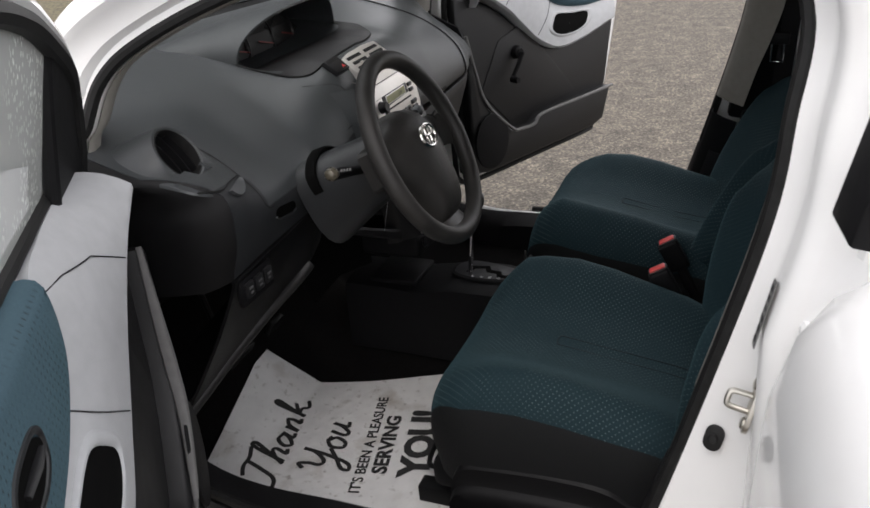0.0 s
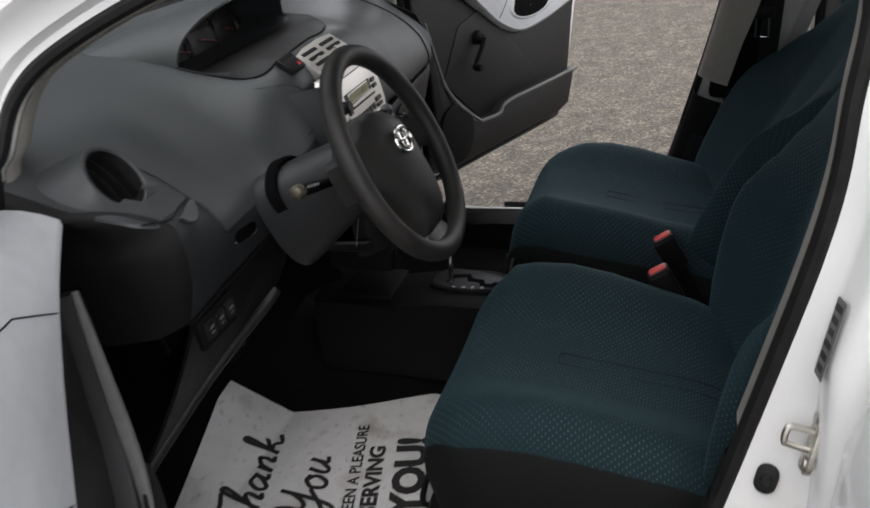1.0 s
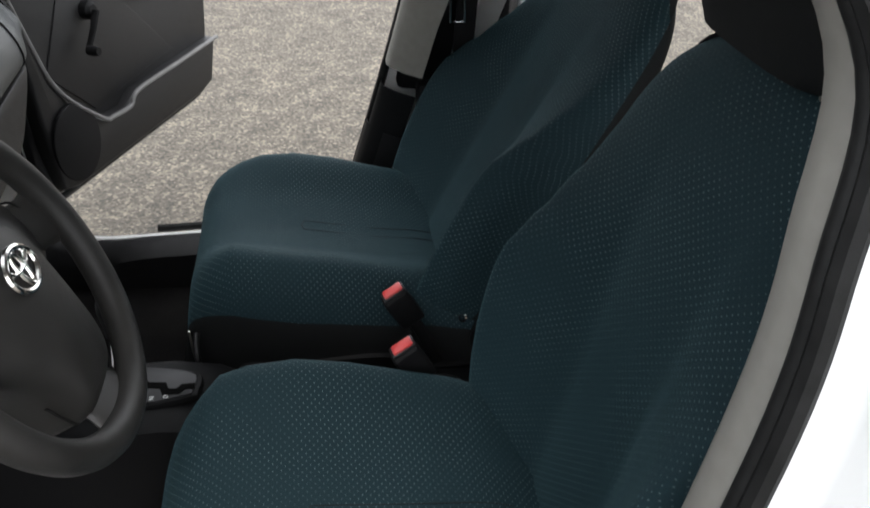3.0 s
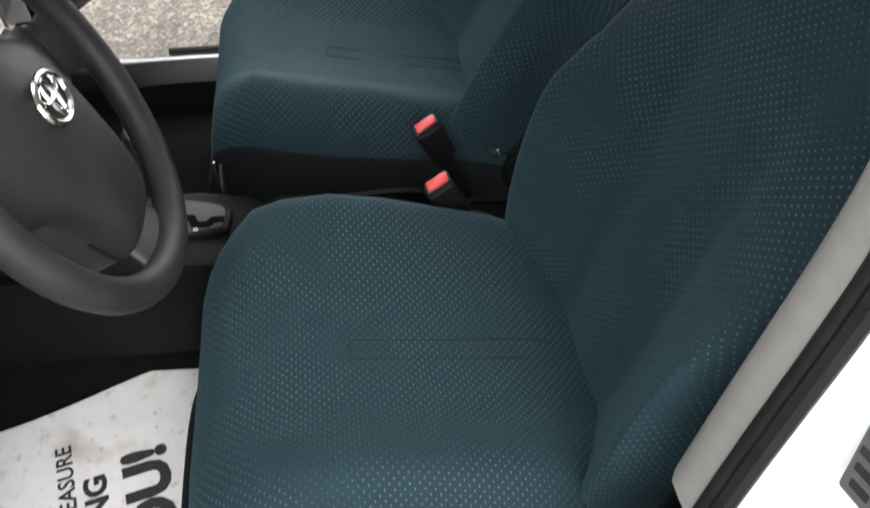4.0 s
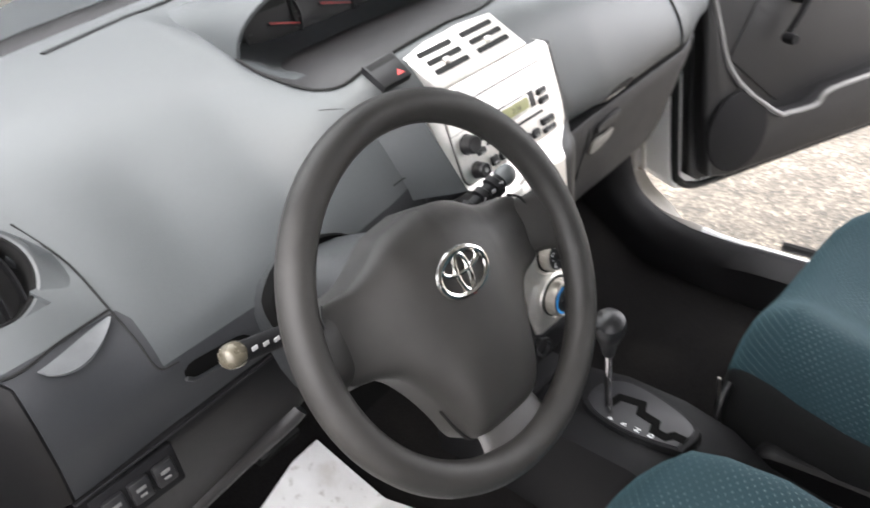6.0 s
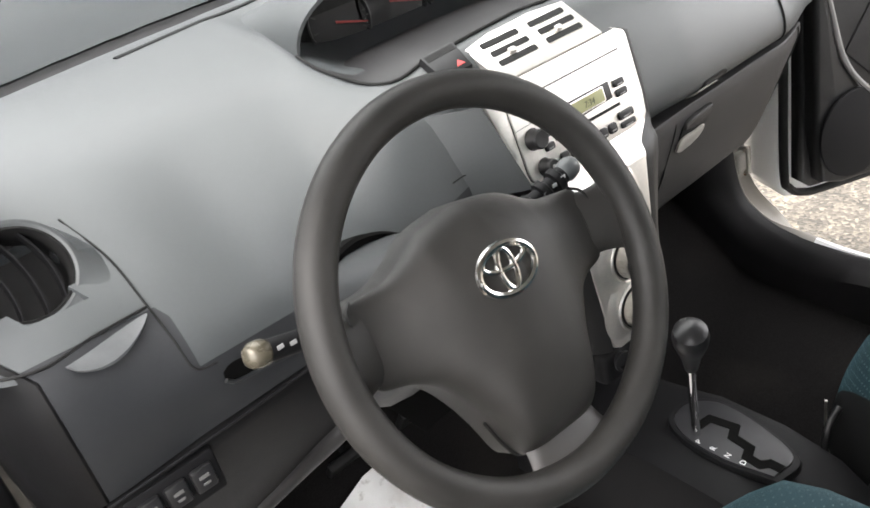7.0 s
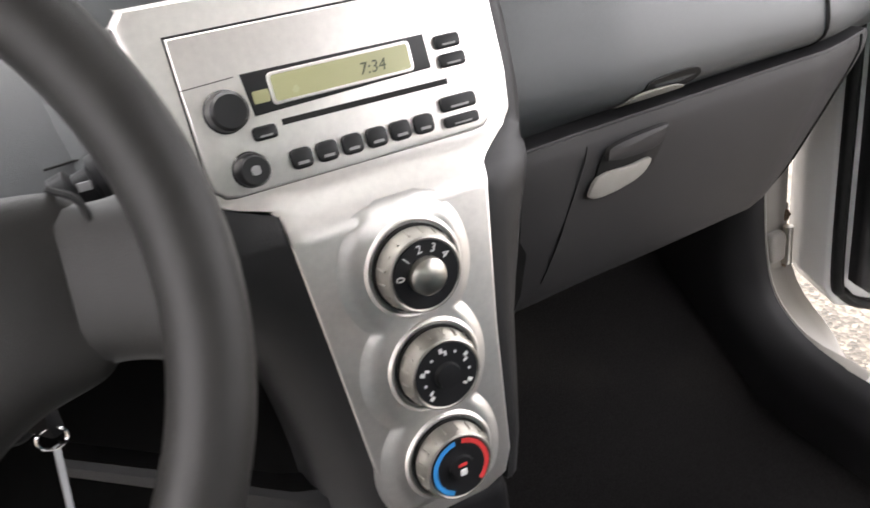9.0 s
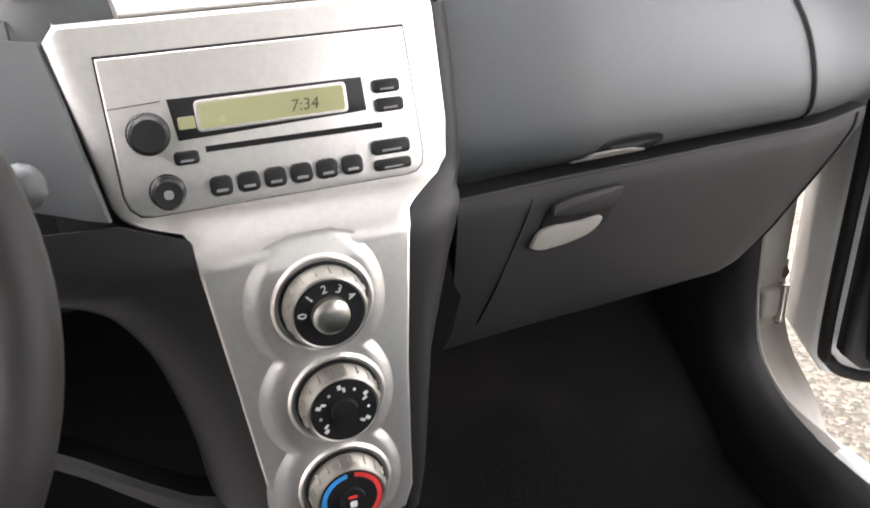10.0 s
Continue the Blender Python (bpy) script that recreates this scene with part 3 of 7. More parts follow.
bm = loft([[(x, 1.06 - 0.90 * t - 0.16 * (x / 0.7) ** 2, 1.105 + 0.335 * t + 0.03 * math.sin(math.pi * t)) for x in row] for t, row in zip([0, 0.25, 0.5, 0.75, 1], SHIELD)])
pane = part("windscreen", bm, GLASS, body, "clear windscreen")
pane.visible_shadow = False
bm = loft([[(x, 1.03 - 0.16 * (x / 0.7) ** 2, 1.10), (x, 1.16 - 0.16 * (x / 0.7) ** 2, 1.085), (x, 1.20, 1.04)] for x in [-0.7 + 0.1 * k for k in range(15)]])
part("cowl", thick(bm, 0.006), BLACK, body, "black plastic cowl")
bm = loft([[(x, 1.18, 1.045), (x, 1.5, 1.0), (x, 1.75, 0.93)] for x in [-0.68 + 0.136 * k for k in range(11)]])
part("bonnet", thick(bm, 0.01), WHITE, body, "white bonnet")
part("firewall", rbox((0, 0.80, 0.72), (1.42, 0.05, 0.80), 0.01), CARPET, body, "black carpeted firewall")
bm = loft([[(x, y, 0.40), (x, y - 0.02, 0.8), (x, y - 0.0, 1.05)] for x, y in ((-0.8, -1.95), (0, -2.0), (0.8, -1.95))])
part("tailgate", thick(bm, 0.02), WHITE, body, "white tailgate")
# shelf, dark glass and pillars added out of view to cut light from behind
part("parcel_shelf", thick(loft([[(x, y, z) for x in (-0.68, -0.3, 0.0, 0.3, 0.68)] for y, z in ((-1.70, 1.0), (-1.85, 0.995), (-1.97, 0.99))]), 0.012), CARPET, body, "unseen black parcel shelf added to dim the rear")
hatch = [[(h * x, y - 0.05 * (1 - x * x), z) for x in [-1 + 0.2 * k for k in range(11)]] for y, z, h in ((-1.96, 1.03, 0.70), (-1.93, 1.15, 0.67), (-1.88, 1.28, 0.63), (-1.82, 1.40, 0.58), (-1.78, 1.455, 0.56))]
part("hatch_glass", loft(hatch), TINT, body, "unseen rear window, its dark tint added to dim the rear")
for side in (-1, 1):
    part("rear_pillar", thick(loft([[(side * (h - 0.04), y + 0.02, z), (side * (h + 0.03), y, z), (side * (h + 0.06), y + 0.10, z)] for y, z, h in ((-1.96, 1.03, 0.70), (-1.93, 1.15, 0.67), (-1.88, 1.28, 0.63), (-1.82, 1.40, 0.58), (-1.78, 1.455, 0.55))]), 0.015), WHITE, body, "unseen white rear pillar added to dim the rear")
part("rear_bench", rbox((0, -1.65, 0.72), (1.3, 0.22, 0.62), 0.06, 4, pose(0, 0, 0, -12, 0, 0)), CLOTHSIDE, body, "black rear seat back")

for side in (-1, 1):
    for y in (1.12, -1.40):
        hub = facing((side * 0.70, y, 0.29), (side, 0, 0))
        wheel_ = part("wheel", turned([(0.20, -0.07), (0.275, -0.08), (0.29, -0.06), (0.29, 0.06), (0.275, 0.08), (0.205, 0.085), (0.20, 0.07)], 40, hub), RUBBER, body, "black tyre on a small wheel")
        part("rim", turned([(0.205, -0.02), (0.205, 0.075), (0.19, 0.06), (0.06, 0.05), (0.05, 0.07), (0, 0.07)], 32, hub), SILVER, wheel_, "silver wheel rim")

# floor
def floor_z(x, y):
    z = 0.277
    if y > 0.44:
        z += 0.82 * (y - 0.44) * min(1, max(0.0 if y < 0.58 else (y - 0.58) * 8, (x + 0.58) / 0.25))
    t = abs(x)
    if t < 0.17:
        z += 0.11 * (0.5 + 0.5 * math.cos(math.pi * t / 0.17))
    if t > 0.662:
        z += (t - 0.662) * 0.9
    return z


bm = loft([[(x, y, floor_z(x, y)) for x in [-0.73 + 0.0365 * k for k in range(41)]] for y in [-1.5 + 0.05 * k for k in range(47)]])
part("floor_carpet", thick(bm, 0.02, (0, 0, 1)), CARPET, body, "black floor carpet with dust")

# ---- doors ----
def door(side, angle, hinge):
    a = radians(angle)
    u = Vector((side * math.sin(a), -math.cos(a), 0))
    w = Vector((-side * math.cos(a), -math.sin(a), 0))
    c = 1 if side < 0 else -1
    m = Matrix.Translation((*hinge, 0)) @ Matrix((u, c * w, Vector((0, 0, 1)))).transposed().to_4x4()

    def at(uu, ww, z):
        return Vector((uu, c * ww, z))

    def slab(outline, w0, w1, r=0.0):
        q = Matrix(((1, 0, 0, 0), (0, 0, c, c * w0), (0, 1, 0, 0), (0, 0, 0, 1)))
        return plate(outline, w1 - w0, q, r, None, 3)
    skin = [(-0.03, 0.46), (-0.01, 0.425), (0.06, 0.405), (0.74, 0.405), (0.80, 0.43), (0.88, 0.60), (0.95, 0.85), (1.0, 1.115), (-0.03, 1.115)]
    d = part("front_door", slab(skin, -0.13, -0.004, 0.012), WHITE, body, "open white front door with a teal cloth panel and grey armrest", True)
    d.matrix_basis = PLACE[body.name].inverted() @ m
    PLACE[d.name] = m
    card = [(0.0, 0.475), (0.03, 0.45), (0.72, 0.44), (0.775, 0.455), (0.83, 0.62), (0.88, 0.858), (0.66, 0.818), (0.512, 0.812), (0.40, 0.855), (0.302, 0.930), (0.235, 0.985), (0.165, 1.028), (0.085, 1.065), (0.0, 1.075)]
    part("weatherstrip", tube(curve([at(0.02, -0.004, 1.105), at(-0.012, -0.002, 1.06), at(-0.017, -0.002, 0.80), at(-0.017, -0.002, 0.50), at(-0.004, -0.002, 0.45), at(0.03, -0.002, 0.427), at(0.10, -0.002, 0.420), at(0.40, -0.002, 0.420), at(0.73, -0.002, 0.420), at(0.775, -0.002, 0.435), at(0.83, -0.002, 0.52)], 70), 0.0115, 10, flat=0.8), RUBBER, d, "black door weatherstrip", True)
    part("door_card", slab(card, 0.0, 0.03, 0.012), DOORPL, d, "black plastic door lining", True)
    pocket = [(0.03, 0.475), (0.012, 0.60), (0.002, 0.95), (0.018, 0.95), (0.046, 0.83), (0.070, 0.742), (0.12, 0.67), (0.215, 0.585), (0.25, 0.575), (0.33, 0.572), (0.375, 0.60), (0.60, 0.60), (0.815, 0.60), (0.765, 0.475), (0.70, 0.46), (0.08, 0.46)]
    pk = part("map_pocket", slab(pocket, 0.03, 0.066, 0.012), DOORPL, d, "black map pocket", True)
    edge = curve([at(0.018, 0.058, 0.955), at(0.048, 0.062, 0.83), at(0.073, 0.066, 0.742), at(0.12, 0.072, 0.672), at(0.215, 0.073, 0.588), at(0.25, 0.073, 0.578), at(0.33, 0.073, 0.575), at(0.375, 0.073, 0.602), at(0.60, 0.073, 0.603), at(0.815, 0.071, 0.602)], 50)
    part("pocket_rim", tube(edge, 0.0062 if side > 0 else [0.0035 + 0.0085 * max(0, math.sin(math.pi * min(1, (k + 2) / 26))) for k in range(50)], 8, flat=1.0 if side > 0 else 0.6), RIM, d, "worn grey pocket rim", True)
    part("speaker_panel", slab([(0.10 + 0.085 * math.cos(k * 0.2618), 0.575 + 0.10 * math.sin(k * 0.2618)) for k in range(24)], 0.07, 0.076, 0.003), BLACK, d, "black oval speaker cover", True)
    # hollow above the pocket
    part("recess_panel", slab([(0.10, 0.74), (0.24, 0.60), (0.36, 0.61), (0.62, 0.63), (0.50, 0.76), (0.40, 0.86), (0.30, 0.93), (0.20, 0.90)], 0.03, 0.034, 0.002), DOORPL, d, "", True)
    if side > 0:
        # window crank
        part("crank_boss", turned([(0.0, 0), (0.024, 0), (0.022, 0.018), (0.014, 0.026), (0, 0.026)], 20, Matrix.Translation(at(0.285, 0.034, 0.845)) @ Matrix.Rotation(radians(-90 * c), 4, "X")), BLACK, d, "", True)
        part("window_crank", tube([at(0.285, 0.065, 0.845), at(0.26, 0.068, 0.81), at(0.225, 0.066, 0.765)], [0.011, 0.009, 0.008], 8, flat=0.6), BLACK, d, "black window crank", True)
        part("knob", turned([(0.0, 0), (0.012, 0.0), (0.013, 0.02), (0.010, 0.03), (0, 0.03)], 14, Matrix.Translation(at(0.225, 0.066, 0.765)) @ Matrix.Rotation(radians(-90 * c), 4, "X")), BLACK, d, "black crank knob", True)
    # grey lining that sweeps down from the front and becomes the armrest
    lower = curve([(0.085, 0.085, 1.088), (0.165, 0.074, 1.048), (0.235, 0.067, 1.005), (0.302, 0.060, 0.951), (0.40, 0.054, 0.875), (0.512, 0.054, 0.828), (0.66, 0.054, 0.835), (0.86, 0.05, 0.872)], 71)
    upper = curve([(0.085, 0.004, 1.120), (0.20, 0.0, 1.120), (0.33, 0.0, 1.119), (0.44, 0.006, 1.105), (0.515, 0.010, 0.985), (0.62, 0.012, 0.948), (0.75, 0.012, 0.94), (0.885, 0.012, 0.95)], 71)

    def lining(s, f, out=0.0):
        k = min(69, int(s * 70))
        lo, hi = lower[k].lerp(lower[k + 1], s * 70 - k), upper[k].lerp(upper[k + 1], s * 70 - k)
        p = lo.lerp(hi, f)
        along, across = (lower[k + 1] - lower[k]).normalized(), (hi - lo).normalized()
        q = p + across.cross(along) * (0.010 * math.sin(math.pi * f) + out)
        return at(q.x, q.y, q.z)
    secs = []
    for k in range(71):
        lo, hi = lower[k], upper[k]
        secs.append([at(lo.x, 0.026, lo.z - 0.020), at(lo.x, lo.y - 0.006, lo.z - 0.016), at(lo.x, lo.y + 0.001, lo.z - 0.008)] + [lining(k / 70, f) for f in (0.0, 0.04, 0.1, 0.25, 0.5, 0.75, 0.95, 1.0)] + [at(hi.x, -0.012, hi.z - 0.004)])
    part("armrest", thick(loft(secs), 0.003), GREYPL, d, "light grey lining that sweeps down into an armrest", True)
    part("lining_end", loft([[q for q in secs[0]], [at(0.078, q.y * c * 0.92, q.z - 0.012) for q in secs[0]], [at(0.070, q.y * c * 0.8, q.z - 0.035) for q in secs[0]]]), GREYPL, d, "rounded front end of the lining", True)
    part("trim_seam", tube([lining(0.285 - 0.052 * (1 - f / 0.5), f, 0.0004) for f in (0.0, 0.1, 0.25, 0.4, 0.5)] + [lining(0.285 + 0.15 * t, 0.5 + 0.42 * t, 0.0004) for t in (0.12, 0.3, 0.6, 1)], 0.0011, 5), BLACK, d, "", True)
    part("trim_seam", tube([lining(0.553 + 0.014 * min(1, f / 0.5), f, 0.0004) for f in (0.0, 0.2, 0.4, 0.6, 0.8, 0.95)], 0.0011, 5), BLACK, d, "", True)

    def pull(a, out, grow=1.0):
        e = 0.55
        return lining(0.735 + 0.118 * grow * math.copysign(abs(math.cos(a)) ** e, math.cos(a)), 0.49 + 0.27 * grow * math.copysign(abs(math.sin(a)) ** e, math.sin(a)), out)
    turn = [2 * math.pi * k / 48 for k in range(48)]
    ring = [[pull(a, o, gr) for gr, o in ((1.22, -0.001), (1.18, 0.003), (1.10, 0.0055), (1.02, 0.0045), (0.98, 0.001), (0.96, -0.004))] for a in turn]
    part("pull_rim", loft(ring + ring[:1]), GREYPL, d, "rounded grey rim of the pull handle", True)
    # the cup is a flat sheet, its depth only black colour
    cup = [[pull(a, o, gr) for gr, o in ((1.0, 0.0015), (0.7, 0.0012), (0.3, 0.0012), (0.02, 0.0012))] for a in turn]
    part("pull_shade", loft(cup + cup[:1]), SHADE_BLACK, d, "flat black sheet for the shade in the pull handle", True)
    cloth = [(0.452, 1.122), (0.442, 1.09), (0.441, 1.055), (0.456, 1.016), (0.498, 0.982), (0.57, 0.951), (0.68, 0.930), (0.78, 0.926), (0.885, 0.937), (0.905, 1.122)]
    part("cloth_panel", slab([(p.x, p.y) for p in curve([(*p, 0) for p in cloth], 46)], -0.01, 0.030, 0.022), CLOTH_DOOR, d, "teal dotted cloth panel", True)
    oval_ = [2 * math.pi * k / 40 for k in range(40)]
    bez = [[at(0.685 + (0.056 + g) * math.copysign(abs(math.cos(q)) ** 0.75, math.cos(q)), o, 1.030 + (0.030 + g) * math.copysign(abs(math.sin(q)) ** 0.75, math.sin(q))) for g, o in ((0.004, 0.0295), (0.0035, 0.0325), (0.0, 0.0335), (-0.003, 0.0325), (-0.004, 0.0305))] for q in oval_]
    part("lever_bezel", loft(bez + bez[:1]), DASH_COL, d, "thin oval rim round the handle's hollow", True)
    # flat plate coloured as the shade behind the handle
    part("lever_shade", slab([(0.685 + 0.053 * math.cos(q), 1.030 + 0.027 * math.sin(q)) for q in oval_], 0.0300, 0.0310), SHADE_BLACK, d, "flat black plate for the shade behind the handle", True)
    part("inside_handle", tube([at(0.645, 0.0315, 1.034), at(0.68, 0.035, 1.036), at(0.715, 0.0315, 1.034)], 0.006, 8, flat=0.6), SMOKE, d, "black inside door handle", True)
    if side > 0:
        part("lock_flag", rbox(at(0.735, 0.036, 1.03), (0.014, 0.01, 0.03), 0.003), RED, d, "red lock lever", True)
    # window
    frame_path = [at(0.004, 0.004, 1.10), at(0.015, 0.020, 1.155), at(0.05, 0.040, 1.245), at(0.10, 0.052, 1.290), at(0.20, 0.060, 1.338), at(0.32, 0.064, 1.385), at(0.50, 0.062, 1.42), at(0.80, 0.05, 1.43), at(0.97, 0.04, 1.40), at(1.01, 0.02, 1.25), at(0.98, -0.01, 1.12)]
    fp = curve(frame_path, 60)
    part("window_frame", tube([p + at(-0.012, -0.012, 0.010) for p in fp], 0.013, 8), WHITE, d, "white outer window frame", True)
    part("frame_seal", tube([p + at(0.010, -0.008, -0.012) for p in fp], 0.016, 8), RUBBER, d, "black window seal", True)
    part("belt_seal", tube([at(0.08, -0.010, 1.122), at(0.48, -0.012, 1.124), at(0.93, -0.010, 1.122)], 0.010, 8), RUBBER, d, "black belt seal", True)
    sail = [[at(0.012, 0.0, 1.10), at(0.10, -0.004, 1.10), at(0.205, -0.008, 1.10)], [at(0.03, 0.012, 1.17), at(0.11, 0.008, 1.17), at(0.205, 0.004, 1.17)], [at(0.065, 0.030, 1.25), at(0.13, 0.028, 1.25), at(0.205, 0.024, 1.25)], [at(0.16, 0.046, 1.315), at(0.18, 0.046, 1.318), at(0.205, 0.044, 1.325)]]
    part("sail_panel", thick(loft(sail), 0.012), BLACK, d, "black mirror corner panel", True)
    part("window_bar", tube([at(0.205, -0.004, 1.10), at(0.205, 0.02, 1.22), at(0.205, 0.046, 1.335)], 0.011, 8), BLACK, d, "", True)
    g = [[at(uu, -0.02 + t * 0.072, 1.10 + t * (min(1.425, 1.27 + 0.30 * uu) - 1.10)) for t in (0, 0.5, 1)] for uu in [0.2 + 0.034 * k for k in range(24)]]
    pane = part("window_glass", loft(g), WETGLASS, d, "wet side window, pale with the sky's reflection in its colour", True)
    pane.visible_shadow = False
    return d


door(-1, 53, (-0.80, 0.42))
door(1, 66, (0.80, 0.42))


def rear_door(side, angle):
    a = radians(angle)
    u = Vector((side * math.sin(a), -math.cos(a), 0))
    w = Vector((-side * math.cos(a), -math.sin(a), 0))
    c = 1 if side < 0 else -1
    m = Matrix.Translation((side * 0.80, -0.715, 0)) @ Matrix((u, c * w, Vector((0, 0, 1)))).transposed().to_4x4()
    secs = []
    for z, out in ((0.42, -0.05), (0.5, -0.075), (0.62, -0.10), (0.75, -0.115), (0.88, -0.11), (0.98, -0.09), (1.04, -0.06), (1.06, -0.03), (1.06, 0.0), (0.42, 0.0)):
        lean = 0.045 * max(0, (z - 0.80) / 0.26) ** 1.6
        secs.append([Vector((uu + lean, c * (out * f if out < 0 else 0.0), z)) for uu, f in ((0.0, 0.05), (0.0, 0.6), (0.012, 0.92), (0.05, 1), (0.4, 1.08), (0.75, 1.0))])
    d = part("rear_door", loft(secs), WHITE, body, "open white rear door with a bulging skin", True)
    d.matrix_basis = PLACE[body.name].inverted() @ m
    PLACE[d.name] = m
    part("door_card", rbox(Vector((0.39, c * 0.012, 0.73)), (0.72, 0.03, 0.58), 0.012, 2), BLACK, d, "black door lining", True)
    part("cloth_panel", rbox(Vector((0.45, c * 0.035, 0.93)), (0.52, 0.02, 0.16), 0.008, 2), CLOTH_DOOR, d, "teal cloth panel", True)
    part("armrest", rbox(Vector((0.42, c * 0.05, 0.82)), (0.42, 0.06, 0.035), 0.012, 3), GREYPL, d, "light grey armrest", True)
    part("window_frame", rbox(Vector((0.05, c * -0.010, 1.28)), (0.085, 0.03, 0.34), 0.006, 2, Matrix.Rotation(radians(-c * 12), 4, "X")), BLACK, d, "black window frame post", True)
    fp = curve([Vector((0.0, c * -0.01, 1.06)), Vector((0.0, c * 0.06, 1.40)), Vector((0.3, c * 0.07, 1.43)), Vector((0.62, c * 0.06, 1.38)), Vector((0.74, c * 0.0, 1.06))], 30)
    part("frame_bar", tube(fp, 0.015, 8), WHITE, d, "white window frame", True)
    part("hinge", rbox(Vector((-0.02, c * 0.0, 0.80)), (0.06, 0.03, 0.06), 0.008, 2), WHITE, d, "white hinge", True)
    return d


rear_door(-1, 80)
hb = part("hinge", rbox((-0.792, -0.672, 0.938), (0.030, 0.034, 0.060), 0.008, 3), WHITE, body, "white rear door hinge")
for dz in (-0.018, 0.018):
    part("bolt", turned([(0, 0), (0.0105, 0), (0.0105, 0.006), (0.006, 0.009), (0, 0.009)], 6, facing((-0.793, -0.655, 0.938 + dz), (-0.25, 1, 0.1))), WHITE, hb, "painted hinge bolt")
rear_door(1, 70)

# ---- dashboard ----
dash = thing("dashboard", (0, 0.5, 0.7), "grey moulded dashboard with a central instrument pod", "dashboard")
STATIONS = [  # x, then y and z of the ridge, the brow, the edge, the lower edge and the tuck-under
    (-0.755, 0.36, 1.075, 0.235, 1.040, 0.215, 0.960, 0.25, 0.860),
    (-0.69, 0.385, 1.08, 0.245, 1.032, 0.225, 0.950, 0.25, 0.862),
    (-0.57, 0.40, 1.08, 0.288, 1.006, 0.243, 0.947, 0.258, 0.865),
    (-0.45, 0.42, 1.07, 0.310, 0.99, 0.262, 0.935, 0.27, 0.86),
    (-0.33, 0.42, 1.075, 0.320, 1.00, 0.270, 0.930, 0.275, 0.86),
    (-0.22, 0.40, 1.095, 0.320, 1.06, 0.265, 0.950, 0.262, 0.86),
    (-0.15, 0.37, 1.105, 0.310, 1.093, 0.262, 0.97, 0.262, 0.86),
    (0.0, 0.36, 1.105, 0.318, 1.100, 0.262, 0.98, 0.262, 0.87),
    (0.12, 0.36, 1.108, 0.300, 1.08, 0.247, 0.945, 0.275, 0.893),
    (0.24, 0.36, 1.10, 0.275, 1.045, 0.239, 0.932, 0.283, 0.897),
    (0.50, 0.37, 1.07, 0.275, 1.00, 0.249, 0.925, 0.293, 0.897),
    (0.66, 0.42, 1.05, 0.325, 0.98, 0.296, 0.928, 0.335, 0.887),
    (0.755, 0.46, 1.02, 0.365, 0.96, 0.336, 0.912, 0.372, 0.878),
]


def dash_profile(x):
    k = 0
    while k < len(STATIONS) - 2 and x > STATIONS[k + 1][0]:
        k += 1
    a, b = STATIONS[k], STATIONS[k + 1]
    t = min(1, max(0, (x - a[0]) / (b[0] - a[0])))
    t = t * t * (3 - 2 * t) * 0.5 + t * 0.5
    p = [p0 + (p1 - p0) * t for p0, p1 in zip(a[1:], b[1:])]
    back = 1.0 - 0.16 * (x / 0.7) ** 2
    dip = max(0.0, 1 - ((x + 0.01) / 0.215) ** 4)
    if dip > 0:
        return curve([(x, back, 1.12), (x, 0.86 - 0.12 * (x / 0.7) ** 2, 1.148), (x, 0.66, 1.145 - 0.03 * dip), (x, 0.50, 1.118 - 0.045 * dip), (x, p[0] + 0.03 * dip, p[1] - 0.006 * dip), (x, p[2], p[3]), (x, p[4], p[5]), (x, p[6], p[7])], 43)
    return curve([(x, back, 1.12), (x, 0.86 - 0.12 * (x / 0.7) ** 2, 1.148), (x, 0.66, 1.145), (x, 0.52, 1.122), (x, p[0], p[1]), (x, p[2], p[3]), (x, p[4], p[5]), (x, p[6], p[7])], 43)


def dash_end(j):
    """How far the dash reaches on the driver's side, from the windscreen down to the tuck."""
    return -0.755 + 0.065 * min(1, max(0, (j - 25) / 6)) ** 0.8 - 0.006


rows = []
for k in range(101):
    row = []
    for j in range(43):
        x0 = dash_end(j)
        row.append(dash_profile(x0 + (0.745 - x0) * k / 100)[j])
    rows.append(row)
bm = loft(rows)
VENT = Vector((-0.662, 0.340, 1.076))


def lower_face(c):
    """Whether a face of the driver's dash belongs to the darker panel below the top pad."""
    k, j = divmod(c, 42)
    x = rows[k][j].x
    return j >= (30 if x < -0.578 else 36) and x < -0.165


